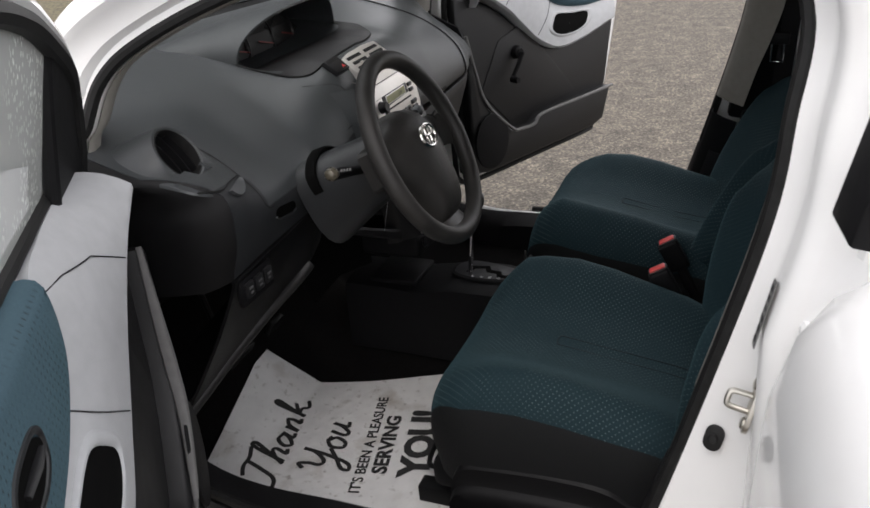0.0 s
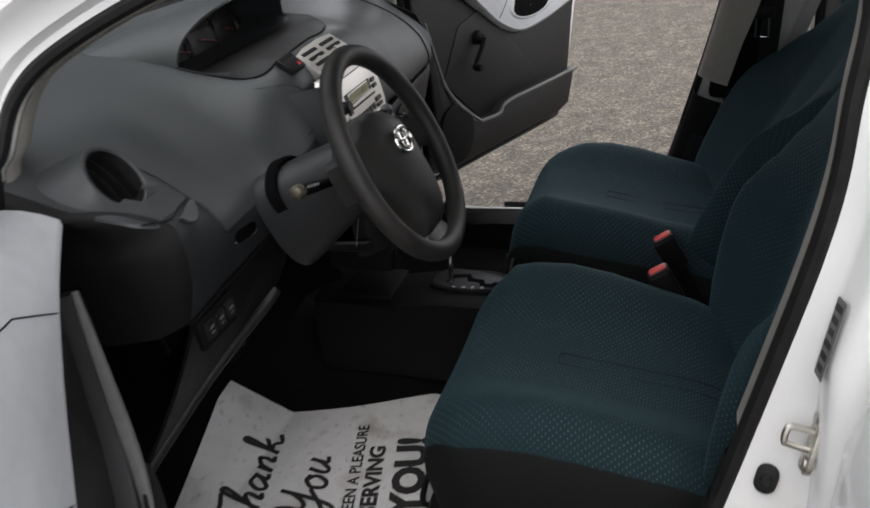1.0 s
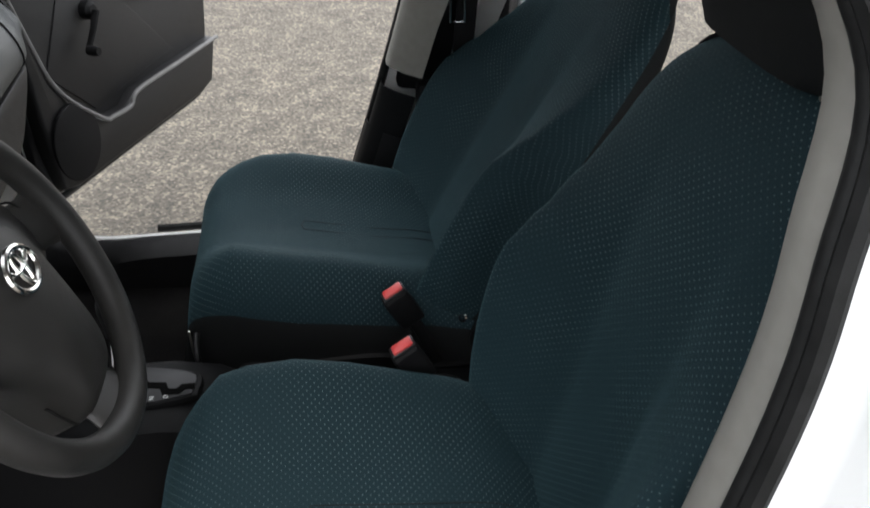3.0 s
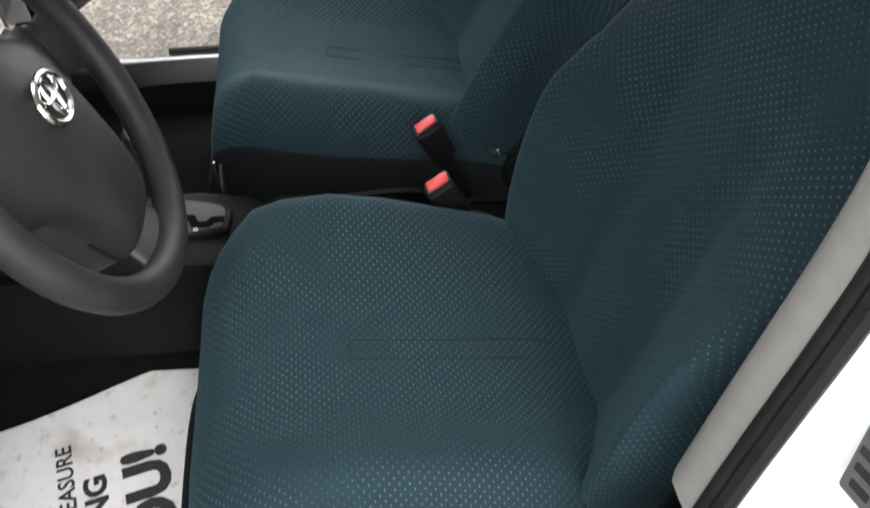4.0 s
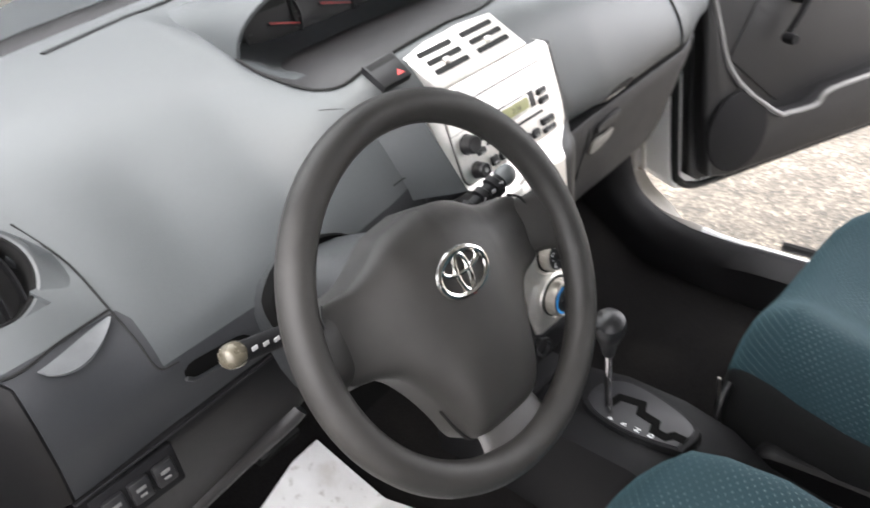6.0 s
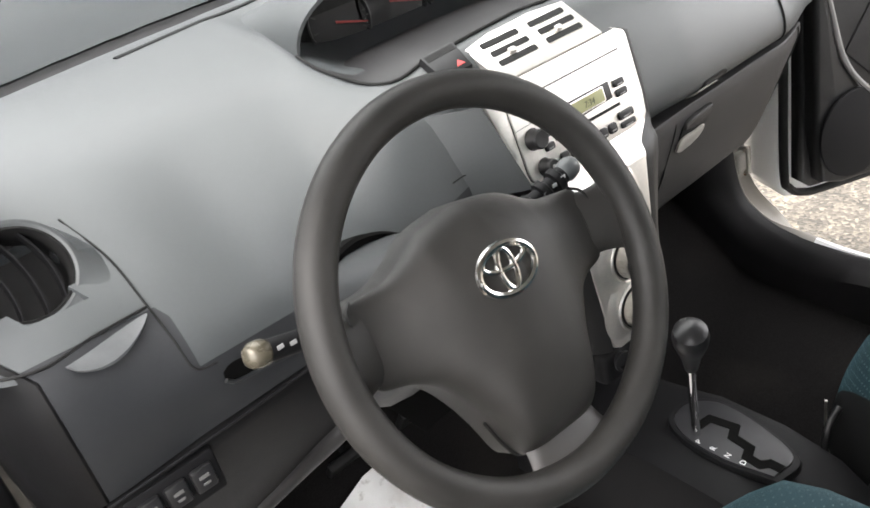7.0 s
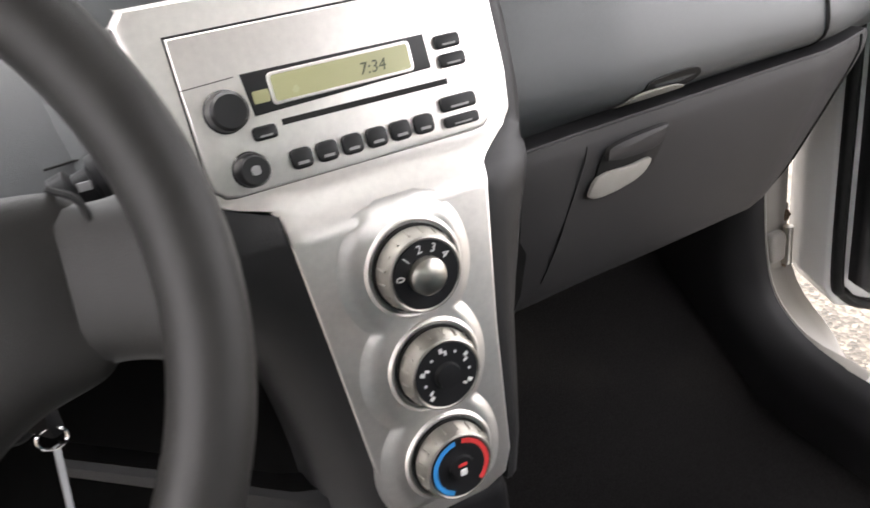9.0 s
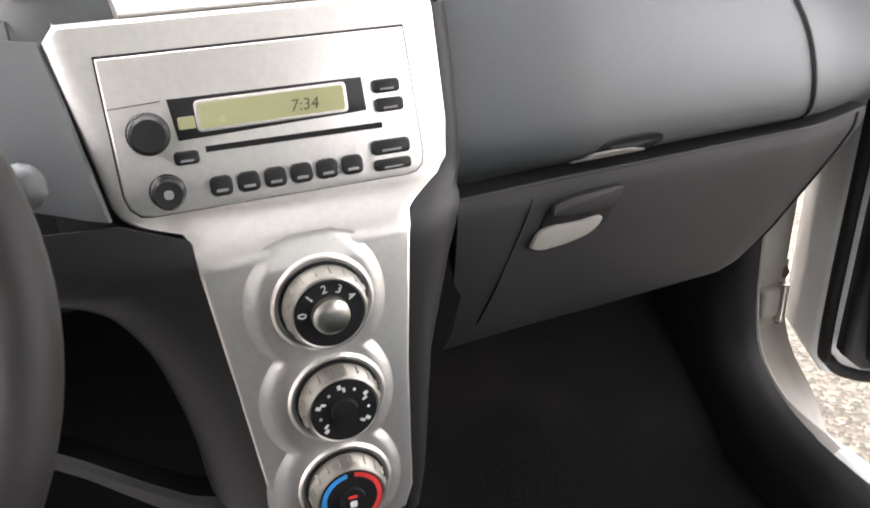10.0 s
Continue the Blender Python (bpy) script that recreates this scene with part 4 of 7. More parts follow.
bm.faces.index_update()
bmesh.ops.delete(bm, geom=[f for f in bm.faces if lower_face(f.index) or (f.calc_center_median() - VENT).length < 0.055], context="FACES")
part("dash_top", thick(bm, 0.012, (0, -0.5, 0.8)), DASH, dash, "grey grained dash top")
bm = loft(rows)
bm.faces.index_update()
bmesh.ops.delete(bm, geom=[f for f in bm.faces if not lower_face(f.index)], context="FACES")
part("lower_dash_panel", thick(bm, 0.012, (0, -1, 0.2)), DASH_UNDER, dash, "darker grey panel below the dash top")
edge = [Vector(p) for p in rows[0][14:]]
wrap = []
for p in edge:
    low = max(0.0, min(1.0, (1.07 - p.z) / 0.06))
    wrap.append([p + Vector((0.004, 0.004, -0.002)), p + Vector((-0.003, -0.001, 0.0)), p + Vector((-0.012, 0.004, -0.002)), p + Vector((-0.022, 0.014, -0.006)), p + Vector((-0.03 - 0.012 * low, 0.034, -0.010)), p + Vector((-0.035 - 0.024 * low, 0.08, -0.012)), Vector((-0.765, p.y + 0.16, p.z - 0.02)), Vector((-0.765, 0.7, p.z - 0.03))])
part("end_cover", thick(loft(wrap), 0.004, (-1, -0.5, 0)), ENDCAP, dash, "rounded end of the dash, shade in its colour")


def dash_point(x, y):
    """The height of the dash's upper face over a place in the plan."""
    pr = dash_profile(x)
    for a, b in zip(pr, pr[1:]):
        if b.y <= y <= a.y:
            return b.z + (a.z - b.z) * (y - b.y) / max(1e-6, a.y - b.y)
    return pr[-1].z


part("dash_crease", tube([(x, y, dash_point(x, y) + 0.0002) for x, y in ((-0.2335, 0.3465), (-0.2215, 0.3365), (-0.2075, 0.3250), (-0.195, 0.3150), (-0.182, 0.3050), (-0.168, 0.2935))], 0.0007, 5), DASH_LOW, dash, "thin dark crease")
# defroster slot
slot = [(-0.39 + 0.04 * k, 0.757 + 0.011 * k) for k in range(20)]
part("defroster_slot", tube([(x, y, dash_point(x, y) + 0.001) for x, y in slot], 0.006, 6, flat=0.35), BLACK, dash, "black defroster slot")
# driver's end: side cover, vent housing, lower panels
END = [(0.90, 1.12), (0.66, 1.14), (0.50, 1.12), (0.36, 1.075), (0.245, 1.02), (0.215, 0.955), (0.24, 0.91), (0.90, 0.90)]
q = Matrix(((0, 0, 1, 0.735), (1, 0, 0, 0.117), (0, 1, 0, -0.026), (0, 0, 0, 1)))
part("end_cover", plate(END, 0.022, q, 0.012, None, 3), BLACK, dash, "black dash end cover")
# vent
vn = Vector((0.16, -0.80, 0.55)).normalized()
VF = facing(VENT, vn)
vent = part("air_vent", turned([(0.048, -0.045), (0.0495, -0.002), (0.0495, 0.003), (0.0465, 0.004), (0.045, 0.0), (0.0445, -0.045)], 36, VF), RUBBER, dash, "round black air vent")
for k, o in enumerate((-0.022, 0.001, 0.023)):
    h = math.sqrt(0.045 ** 2 - o * o) * 0.97
    arc = [VF @ Vector((o + 0.007 * (1 - (v / h) ** 2), v, -0.006)) for v in [h * (-1 + j / 5) for j in range(11)]]
    deep = [VF @ Vector((o + 0.007 * (1 - (v / h) ** 2), v, -0.020)) for v in [h * (-1 + j / 5) for j in range(11)]]
    part("louvre", thick(loft([arc, deep]), 0.002), BLACK, vent, "black curved louvre")
part("vent_back", turned([(0, -0.046), (0.048, -0.046), (0.048, -0.042), (0, -0.042)], 24, VF), RUBBER, vent)
# raised housing: from the vent's rim to an outline on the dash
foot = curve([(-0.585, 0.365, 0), (-0.622, 0.425, 0), (-0.675, 0.445, 0), (-0.728, 0.425, 0), (-0.752, 0.36, 0), (-0.750, 0.285, 0), (-0.735, 0.250, 0), (-0.690, 0.243, 0), (-0.640, 0.258, 0), (-0.582, 0.283, 0), (-0.580, 0.32, 0), (-0.585, 0.365, 0)], 73)[:-1]
hump = []
for p in foot:
    base = Vector((p.x, p.y, dash_point(max(-0.752, p.x), max(0.238, p.y)) - 0.004))
    q = VF.inverted() @ base
    a = math.atan2(q.y, q.x)
    rim = [VF @ Vector((r * math.cos(a), r * math.sin(a), z)) for r, z in ((0.0475, -0.006), (0.0485, 0.003), (0.0515, 0.0055), (0.055, 0.005))]
    far = (base - rim[-1]).length
    up = Vector((0, -0.35, 0.93))
    row = rim[:]
    for t in (0.12, 0.25, 0.4, 0.55, 0.7, 0.85, 0.95, 1.0):
        row.append(rim[-1].lerp(base, t) + up * (0.05 * far * t * (1 - t) ** 0.6 if t < 1 else 0))
    row.append(base + (base - VENT).normalized() * 0.002 + Vector((0, 0, -0.004)))
    hump.append(row)
part("vent_housing", loft(hump + hump[:1]), DASH, dash, "raised grey vent housing")


def on_dash(x, y, out=0.0):
    return Vector((x, y - 0.5 * out, dash_point(x, y) + 0.8 * out))


def on_front(x, z, out=0.0):
    """A place on the dash's front face at a given height."""
    pr = dash_profile(x)[22:]
    for a, b in zip(pr, pr[1:]):
        if b.z <= z <= a.z:
            return a.lerp(b, (a.z - z) / max(1e-6, a.z - b.z)) + Vector((0, -out, 0.3 * out))
    return pr[-1]


lid = curve([on_dash(-0.742, 0.245, 0.001), on_dash(-0.690, 0.241, 0.001), on_front(-0.640, 1.022, 0.001), on_front(-0.579, 1.010, 0.001)], 22)
part("housing_seam", tube(lid, 0.0016, 5), RUBBER, dash)
part("housing_seam", tube(curve([on_dash(-0.60, 0.41, 0.0), on_dash(-0.583, 0.345, 0.001), on_front(-0.579, 1.010, 0.001), on_front(-0.576, 0.98, 0.001), on_front(-0.572, 0.948, 0.001), on_front(-0.550, 0.940, 0.001)], 30), 0.0013, 5), RUBBER, dash)
grip = []
for k in range(17):
    t = k / 16
    x = -0.672 + 0.088 * t
    z0 = 1.0195 - 0.0125 * t
    sag = 0.016 * math.sin(math.pi * t ** 0.85) ** 0.8
    grip.append([on_front(x, z0 - g * sag, out) for g, out in ((0, 0.0005), (0.25, 0.003), (0.6, 0.006), (0.9, 0.008), (1.05, 0.006), (1.12, -0.004))])
part("cubby_grip", loft(grip), GRIP, dash, "worn finger grip of the cubby lid, its highlight in the colour")
# lower panel below the driver's dash
low = []
KNEE = curve([(-0.70, 0.445, 0.525), (-0.63, 0.425, 0.562), (-0.56, 0.395, 0.610), (-0.49, 0.350, 0.668), (-0.43, 0.285, 0.742), (-0.36, 0.29, 0.765)], 31)
for e in KNEE:
    y0 = dash_profile(e.x)[-1].y
    low.append(curve([(e.x, y0 + 0.005, 0.862), (e.x, y0, 0.845), Vector((e.x, y0 + 0.004, 0.845)).lerp(e, 0.35) + Vector((0, -0.012, 0)), Vector((e.x, y0 + 0.004, 0.845)).lerp(e, 0.75) + Vector((0, -0.008, 0)), e, e + Vector((0, 0.02, -0.006)), e + Vector((0, 0.12, -0.01))], 22))
# the near-black colour holds the shade under the dash
part("knee_panel", thick(loft(low), 0.006, (0, -1, -0.5)), ENDCAP, dash, "knee panel with the shade under the dash in its colour")
part("knee_edge", tube(KNEE[:26], 0.014, 12), SIDEPL, dash, "rounded lower edge of the knee panel")
part("panel_seam", tube([(-0.70, 0.243, 0.862), (-0.58, 0.25, 0.862), (-0.42, 0.262, 0.862)], 0.0025, 6), BLACK, dash)
# the tray's mouth is a sheet on the dash front, shade in its colour
tray = []
for k in range(13):
    t = k / 12
    x, zc = -0.549 + 0.090 * t, 0.921 - 0.020 * t
    h = 0.0125 * min(1, 0.35 + 6 * t, 0.35 + 6 * (1 - t))
    tray.append([on_front(x, zc + h * q, out) for q, out in ((1.0, 0.0012), (0.6, 0.0014), (0.0, 0.0014), (-0.6, 0.0014), (-1.0, 0.0012))])
slot = part("tray_slot", loft(tray), SHADE_BLACK, dash, "flat black sheet for the shade in a small tray's mouth")
part("slot_lip", tube([row[-1] + Vector((0, -0.001, -0.001)) for row in tray], 0.0026, 8), DASH_COL, slot, "rounded lower lip of the tray")
sw = part("switch_panel", rbox((-0.64, 0.252, 0.826), (0.10, 0.012, 0.055), 0.004, 2), BLACK, dash, "black switch panel")
for k in range(3):
    b = part("switch", rbox((-0.668 + 0.029 * k, 0.244, 0.828), (0.024, 0.008, 0.030), 0.003, 2), SMOKE, sw, "black switch")
    part("switch_mark", rbox((-0.668 + 0.029 * k, 0.2395, 0.832), (0.011, 0.001, 0.004), 0), SWMARK, b, "white mark")
    part("switch_mark", rbox((-0.668 + 0.029 * k, 0.2395, 0.823), (0.008, 0.001, 0.003), 0), SWMARK, b, "white mark")

# instrument pod
LIP = curve([(-0.236, 0.505, 0), (-0.237, 0.450, 0), (-0.222, 0.390, 0), (-0.190, 0.345, 0), (-0.145, 0.332, 0), (-0.08, 0.335, 0), (0.0, 0.338, 0), (0.08, 0.345, 0), (0.16, 0.375, 0), (0.205, 0.43, 0), (0.215, 0.505, 0)], 41)
floor = []
for p in LIP:
    z = dash_point(p.x, p.y) + 0.0035
    back = Vector((p.x * 0.93, 0.605, 1.066))
    floor.append([Vector((p.x, p.y, z - 0.012)), Vector((p.x, p.y, z))] + [Vector((p.x, p.y, z)).lerp(back, t) + Vector((0, 0, 0.022 * math.sin(math.pi * t) * (1 - t) + 0.004 * t)) for t in (0.04, 0.15, 0.3, 0.5, 0.75, 1.0)])
part("pod_floor", loft(floor), DASH_LOW, dash, "dark grey floor of the instrument pod")
part("pod_lip", tube([Vector((p.x, p.y, dash_point(p.x, p.y) + 0.002)) for p in LIP], 0.0022, 6), RUBBER, dash, "thin seam along the pod's lip")
pod = []
for k in range(33):
    a = math.pi * k / 32
    row = []
    for t in [0, 0.03, 0.10, 0.25, 0.5, 0.75, 1.0]:
        y = 0.455 + 0.05 * abs(math.cos(a)) ** 2 + 0.35 * t
        wx = 0.226 - 0.03 * t
        hz = 0.112 * (1 - 0.72 * t ** 1.6)
        x = -0.01 - wx * math.copysign(abs(math.cos(a)) ** 0.8, math.cos(a))
        row.append(Vector((x, y, max(dash_point(x, min(0.84, y)) - 0.015, 1.104 + hz * math.sin(a) ** 0.8))))
    pod.append(row)
part("pod_hood", thick(loft(pod), 0.005), DASH, dash, "grey hood of the instrument pod")
face = []
for k in range(25):
    a = math.pi * k / 24
    face.append([Vector((-0.01 - 0.215 * r * math.cos(a), 0.60, 1.055 + 0.125 * r * math.sin(a))) for r in (0.0, 0.5, 1.0)])
fp = part("instrument_face", thick(loft(face), 0.003), RUBBER, dash, "black instrument face")
for cx, r in ((-0.11, 0.055), (-0.01, 0.062), (0.095, 0.05)):
    dial = part("dial", turned([(r - 0.004, 0), (r, 0.004), (r - 0.003, 0.005), (r - 0.006, 0.0)], 32, facing((cx, 0.594, 1.12), (0, -1, 0.15))), SMOKE, fp, "round dial")
    for k in range(9):
        a = radians(215 - 30 * k)
        mk = facing((cx, 0.591, 1.12), (0, -1, 0.15)) @ Matrix.Translation((0.8 * r * math.cos(a), 0.8 * r * math.sin(a), 0)) @ Matrix.Rotation(a, 4, "Z")
        part("dial_mark", plate([(-0.004, -0.001), (0.004, -0.001), (0.004, 0.001), (-0.004, 0.001)], 0.0008, mk), SHADED_MARK, dial)
    mk = facing((cx, 0.589, 1.12), (0, -1, 0.15)) @ Matrix.Rotation(radians(-16), 4, "Z")
    part("needle", plate([(-0.008, -0.002), (0.85 * r, -0.0012), (0.85 * r, 0.0012), (-0.008, 0.002)], 0.0012, mk), NEEDLE, dial, "red needle, darkened for the pod's shade")

# glove box and passenger side
gl = []
for k in range(25):
    x = 0.125 + 0.48 * k / 24
    y0 = dash_profile(x)[-1].y - 0.026
    e = 0.028 * (k / 24) ** 3
    gl.append(curve([(x, y0 + 0.10, 0.9005), (x, y0 + 0.004, 0.8995), (x, y0 - 0.0045, 0.8972), (x, y0 - 0.006, 0.893), (x - 0.3 * e, y0 - 0.006, 0.872), (x - 2 * e, y0 + 0.010, 0.80), (x - 3 * e, y0 + 0.028, 0.750), (x - 4 * e, y0 + 0.050, 0.729), (x - 4 * e, y0 + 0.18, 0.717)], 20))
glove = part("glove_box", thick(loft(gl), 0.008, (0, -1, 0)), DASH_LOW, dash, "dark grey glove box")
def glove_y(x, z):
    row = gl[min(24, max(0, round((x - 0.125) / 0.48 * 24)))]
    for a, b in zip(row, row[1:]):
        if b.z <= z <= a.z:
            return a.y + (b.y - a.y) * (a.z - z) / max(1e-6, a.z - b.z)
    return row[0].y


def flush(outline, fn, depth, lift=0.0):
    """A thin plate that follows a face seen from behind the car: outline in x and z."""
    bm = plate(outline, depth, None, depth * 0.4)
    for v in bm.verts:
        x, z, d = v.co
        v.co = (x, fn(x, z) - d - lift, z)
    return bm


def soft_edge(pts, n=36):
    return [(p.x, p.y) for p in curve([(*p, 0) for p in pts] + [(*pts[0], 0)], n + 1)[:-1]]


front_y = lambda x, z: on_front(x, max(0.902, z)).y
# latch recesses are flush plates: dark for shade, pale lips for caught light
part("upper_latch", flush(soft_edge([(0.251, 0.918), (0.262, 0.927), (0.306, 0.929), (0.318, 0.922), (0.312, 0.913), (0.300, 0.911), (0.270, 0.912)]), front_y, 0.002), RUBBER, glove, "dark plate for the shade in the upper latch")
part("latch_lip", flush(soft_edge([(0.236, 0.906), (0.245, 0.918), (0.283, 0.918), (0.306, 0.911), (0.297, 0.906), (0.265, 0.904)]), front_y, 0.004, 0.002), PILLAR, glove, "pale lip, the light on it in its colour")
part("latch_frame", flush(soft_edge([(0.204, 0.852), (0.213, 0.874), (0.235, 0.882), (0.282, 0.8835), (0.285, 0.876), (0.277, 0.854), (0.262, 0.840), (0.230, 0.838)]), glove_y, 0.002), RUBBER, glove, "dark plate for the shade in the latch")
part("latch", flush(soft_edge([(0.213, 0.868), (0.220, 0.880), (0.276, 0.884), (0.283, 0.880), (0.276, 0.868), (0.262, 0.864), (0.235, 0.864)]), glove_y, 0.005, 0.002), DASH_LOW, glove, "grey glove box latch")
part("latch_lip", flush(soft_edge([(0.195, 0.839), (0.206, 0.855), (0.241, 0.855), (0.266, 0.8555), (0.257, 0.841), (0.229, 0.834), (0.205, 0.834)]), glove_y, 0.004, 0.002), PILLAR, glove, "pale latch lip, the light on it in its colour")
part("lid_edge", tube([p + Vector((0.0005, -0.0012, 0)) for p in gl[23][5:17]], 0.0012, 5), RUBBER, glove, "dark joint of the lid")
part("lid_edge", tube([(0.195 - 0.040 * t, glove_y(0.195 - 0.040 * t, 0.885 - 0.125 * t) - 0.0004, 0.885 - 0.125 * t) for t in [k / 10 for k in range(11)]], 0.0012, 5), RUBBER, glove, "dark joint of the lid")
# sheet coloured as the shade between stack and glove box
part("side_shade", thick(loft([[(0.116, 0.252, 0.884), (0.142, 0.262, 0.888)], [(0.114, 0.252, 0.84), (0.137, 0.262, 0.82)], [(0.104, 0.252, 0.785), (0.122, 0.262, 0.765)], [(0.096, 0.252, 0.745), (0.102, 0.262, 0.735)]]), 0.003), SHADE_BLACK, dash, "black sheet for the shade beside the centre stack")
part("end_seam", tube([p + Vector((0, -0.001, 0.001)) for p in dash_profile(0.485)[10:]], 0.0022, 5), RUBBER, dash)

# ---- centre stack ----
stack = thing("centre_stack", (-0.01, 0.25, 0.7), "silver centre stack with radio and heater dials", "centre console")
RY, HY = 0.216, 0.06


def on_radio(x, z, out=0.0):
    return Vector((x, 0.236 + (z - 0.96) * RY - out, z + out * RY))


def on_heat(x, z, out=0.0):
    return Vector((x, 0.190 + (z - 0.69) * HY - out, z + out * HY))


def sheet_on(fn, outline, out0, out1, r=0.0):
    """A plate on the radio's or the heater's slope."""
    o = fn(0, 0.8, 0)
    ax = (fn(0, 1.0) - fn(0, 0.8)).normalized()
    nn = (fn(0, 0.8, 1) - o).normalized()
    m = Matrix.Translation(o + nn * out0) @ Matrix((Vector((1, 0, 0)), ax, nn)).transposed().to_4x4()
    s = (fn(0, 1.0) - fn(0, 0.8)).length / 0.2
    return plate([(x, (z - 0.8) * s) for x, z in outline], out1 - out0, m, r, None, 3)


def frame_on(fn, x, z, out=0.0):
    nn = (fn(0, 0.8, 1) - fn(0, 0.8, 0)).normalized()
    return facing(fn(x, z, out), nn)


def ease(pts, z):
    """Straight steps between (height, value) pairs, from the top down."""
    for (z0, v0), (z1, v1) in zip(pts, pts[1:]):
        if z >= z1:
            return v0 + (v1 - v0) * min(1, max(0, (z0 - z) / (z0 - z1)))
    return pts[-1][1]


BZL = [(1.056, -0.138), (1.048, -0.145), (0.942, -0.1255), (0.935, -0.1215), (0.9305, -0.115), (0.9265, -0.104), (0.922, -0.086), (0.917, -0.0822), (0.898, -0.0803)]
BZR = [(1.056, 0.110), (1.050, 0.114), (0.97, 0.1155), (0.942, 0.1125), (0.932, 0.104), (0.918, 0.079), (0.914, 0.0745), (0.898, 0.0715)]


def stack_y(z):
    """How far back the silver front lies: the radio's slope above, the heater's below."""
    w = min(1, max(0, (0.938 - z) / 0.040))
    w = w * w * (3 - 2 * w)
    return on_radio(0, z, 0.003).y * (1 - w) + on_heat(0, z, 0.0012).y * w


fascia = []
for k in range(61):
    z = 1.056 - 0.158 * k / 60
    y = stack_y(z)
    x0, x1 = ease(BZL, z), ease(BZR, z)
    row = [Vector((x0, y + 0.014, z)), Vector((x0, y + 0.004, z)), Vector((x0 + 0.0012, y + 0.0012, z))]
    row += [Vector((x0 + 0.004 + (x1 - x0 - 0.008) * j / 20, y, z)) for j in range(21)]
    row += [Vector((x1 - 0.0012, y + 0.0012, z)), Vector((x1, y + 0.004, z)), Vector((x1, y + 0.014, z))]
    fascia.append(row)
fascia.insert(0, [q + Vector((0, 0.014, 0.001)) for q in fascia[0]])
part("radio_bezel", loft(fascia), SILVER, stack, "silver surround that flows from the radio to the dials")
radio = part("radio", sheet_on(on_radio, [(-0.117, 1.036), (-0.1165, 0.950), (-0.114, 0.941), (-0.108, 0.9355), (-0.100, 0.934), (0.078, 0.934), (0.086, 0.9355), (0.091, 0.940), (0.0925, 0.948), (0.088, 1.036)], -0.01, 0.006, 0.0016), SILVER, stack, "silver car radio")
part("radio_gap", sheet_on(on_radio, [(-0.1182, 1.0376), (-0.1175, 0.9497), (-0.1148, 0.9402), (-0.1085, 0.9345), (-0.100, 0.9331), (0.078, 0.9331), (0.0864, 0.9346), (0.0918, 0.9394), (0.0935, 0.948), (0.0890, 1.0376)], -0.01, 0.0036), SMOKE, radio, "dark gap round the radio")
part("display_window", sheet_on(on_radio, [(-0.079, 1.007), (-0.076, 0.980), (0.054, 0.983), (0.053, 1.006)], 0.004, 0.0072, 0.001), SMOKE, radio, "black display window")
part("display_frame", sheet_on(on_radio, round_rect(0.1035, 0.0205, 0.003, 3, -0.011, 0.994), 0.006, 0.0080, 0.0006), SILVER, radio, "silver edge of the display")
part("display", sheet_on(on_radio, round_rect(0.099, 0.0165, 0.002, 3, -0.011, 0.994), 0.006, 0.0083), LCD, radio, "yellow-green display")
part("display_icon", sheet_on(on_radio, round_rect(0.011, 0.008, 0.001, 2, -0.069, 0.991), 0.006, 0.0078), LCD, radio)
part("digits", lettering("7:34", 0.0115, frame_on(on_radio, 0.010, 0.9925, 0.0084), 0.0003, 0.15), LCDINK, radio, "clock digits")
part("face_joint", sheet_on(on_radio, [(-0.1165, 1.0052), (-0.1165, 1.0046), (-0.0830, 1.0060), (-0.0830, 1.0066)], 0.005, 0.0063), SMOKE, radio, "fine joint across the radio")
part("cd_slot", sheet_on(on_radio, [(-0.060, 0.9745), (-0.060, 0.9705), (0.064, 0.9695), (0.064, 0.9735)], 0.005, 0.0066), RUBBER, radio, "black disc slot")


def button(name, x, z, w, h, mark=True, mat=SMOKE):
    b = part(name, sheet_on(on_radio, round_rect(w, h, min(w, h) * 0.3, 3, x, z), 0.004, 0.0095, 0.0015), mat, radio, "dark grey button")
    if mark:
        part("mark", sheet_on(on_radio, [(x - w * 0.25, z - h * 0.28), (x + w * 0.25, z - h * 0.28), (x + w * 0.25, z - h * 0.14), (x - w * 0.25, z - h * 0.14)], 0.0095, 0.0099), DIMMARK, b)


for k in range(6):
    button("preset_button", -0.054 + 0.0184 * k, 0.9475, 0.0155, 0.0135)
for x, z, w, h in ((0.070, 0.998, 0.020, 0.0095), (0.071, 0.985, 0.021, 0.0095), (0.068, 0.956, 0.029, 0.0105), (0.068, 0.9435, 0.028, 0.008)):
    button("function_button", x, z, w, h)
button("eject_button", -0.073, 0.969, 0.0165, 0.009)
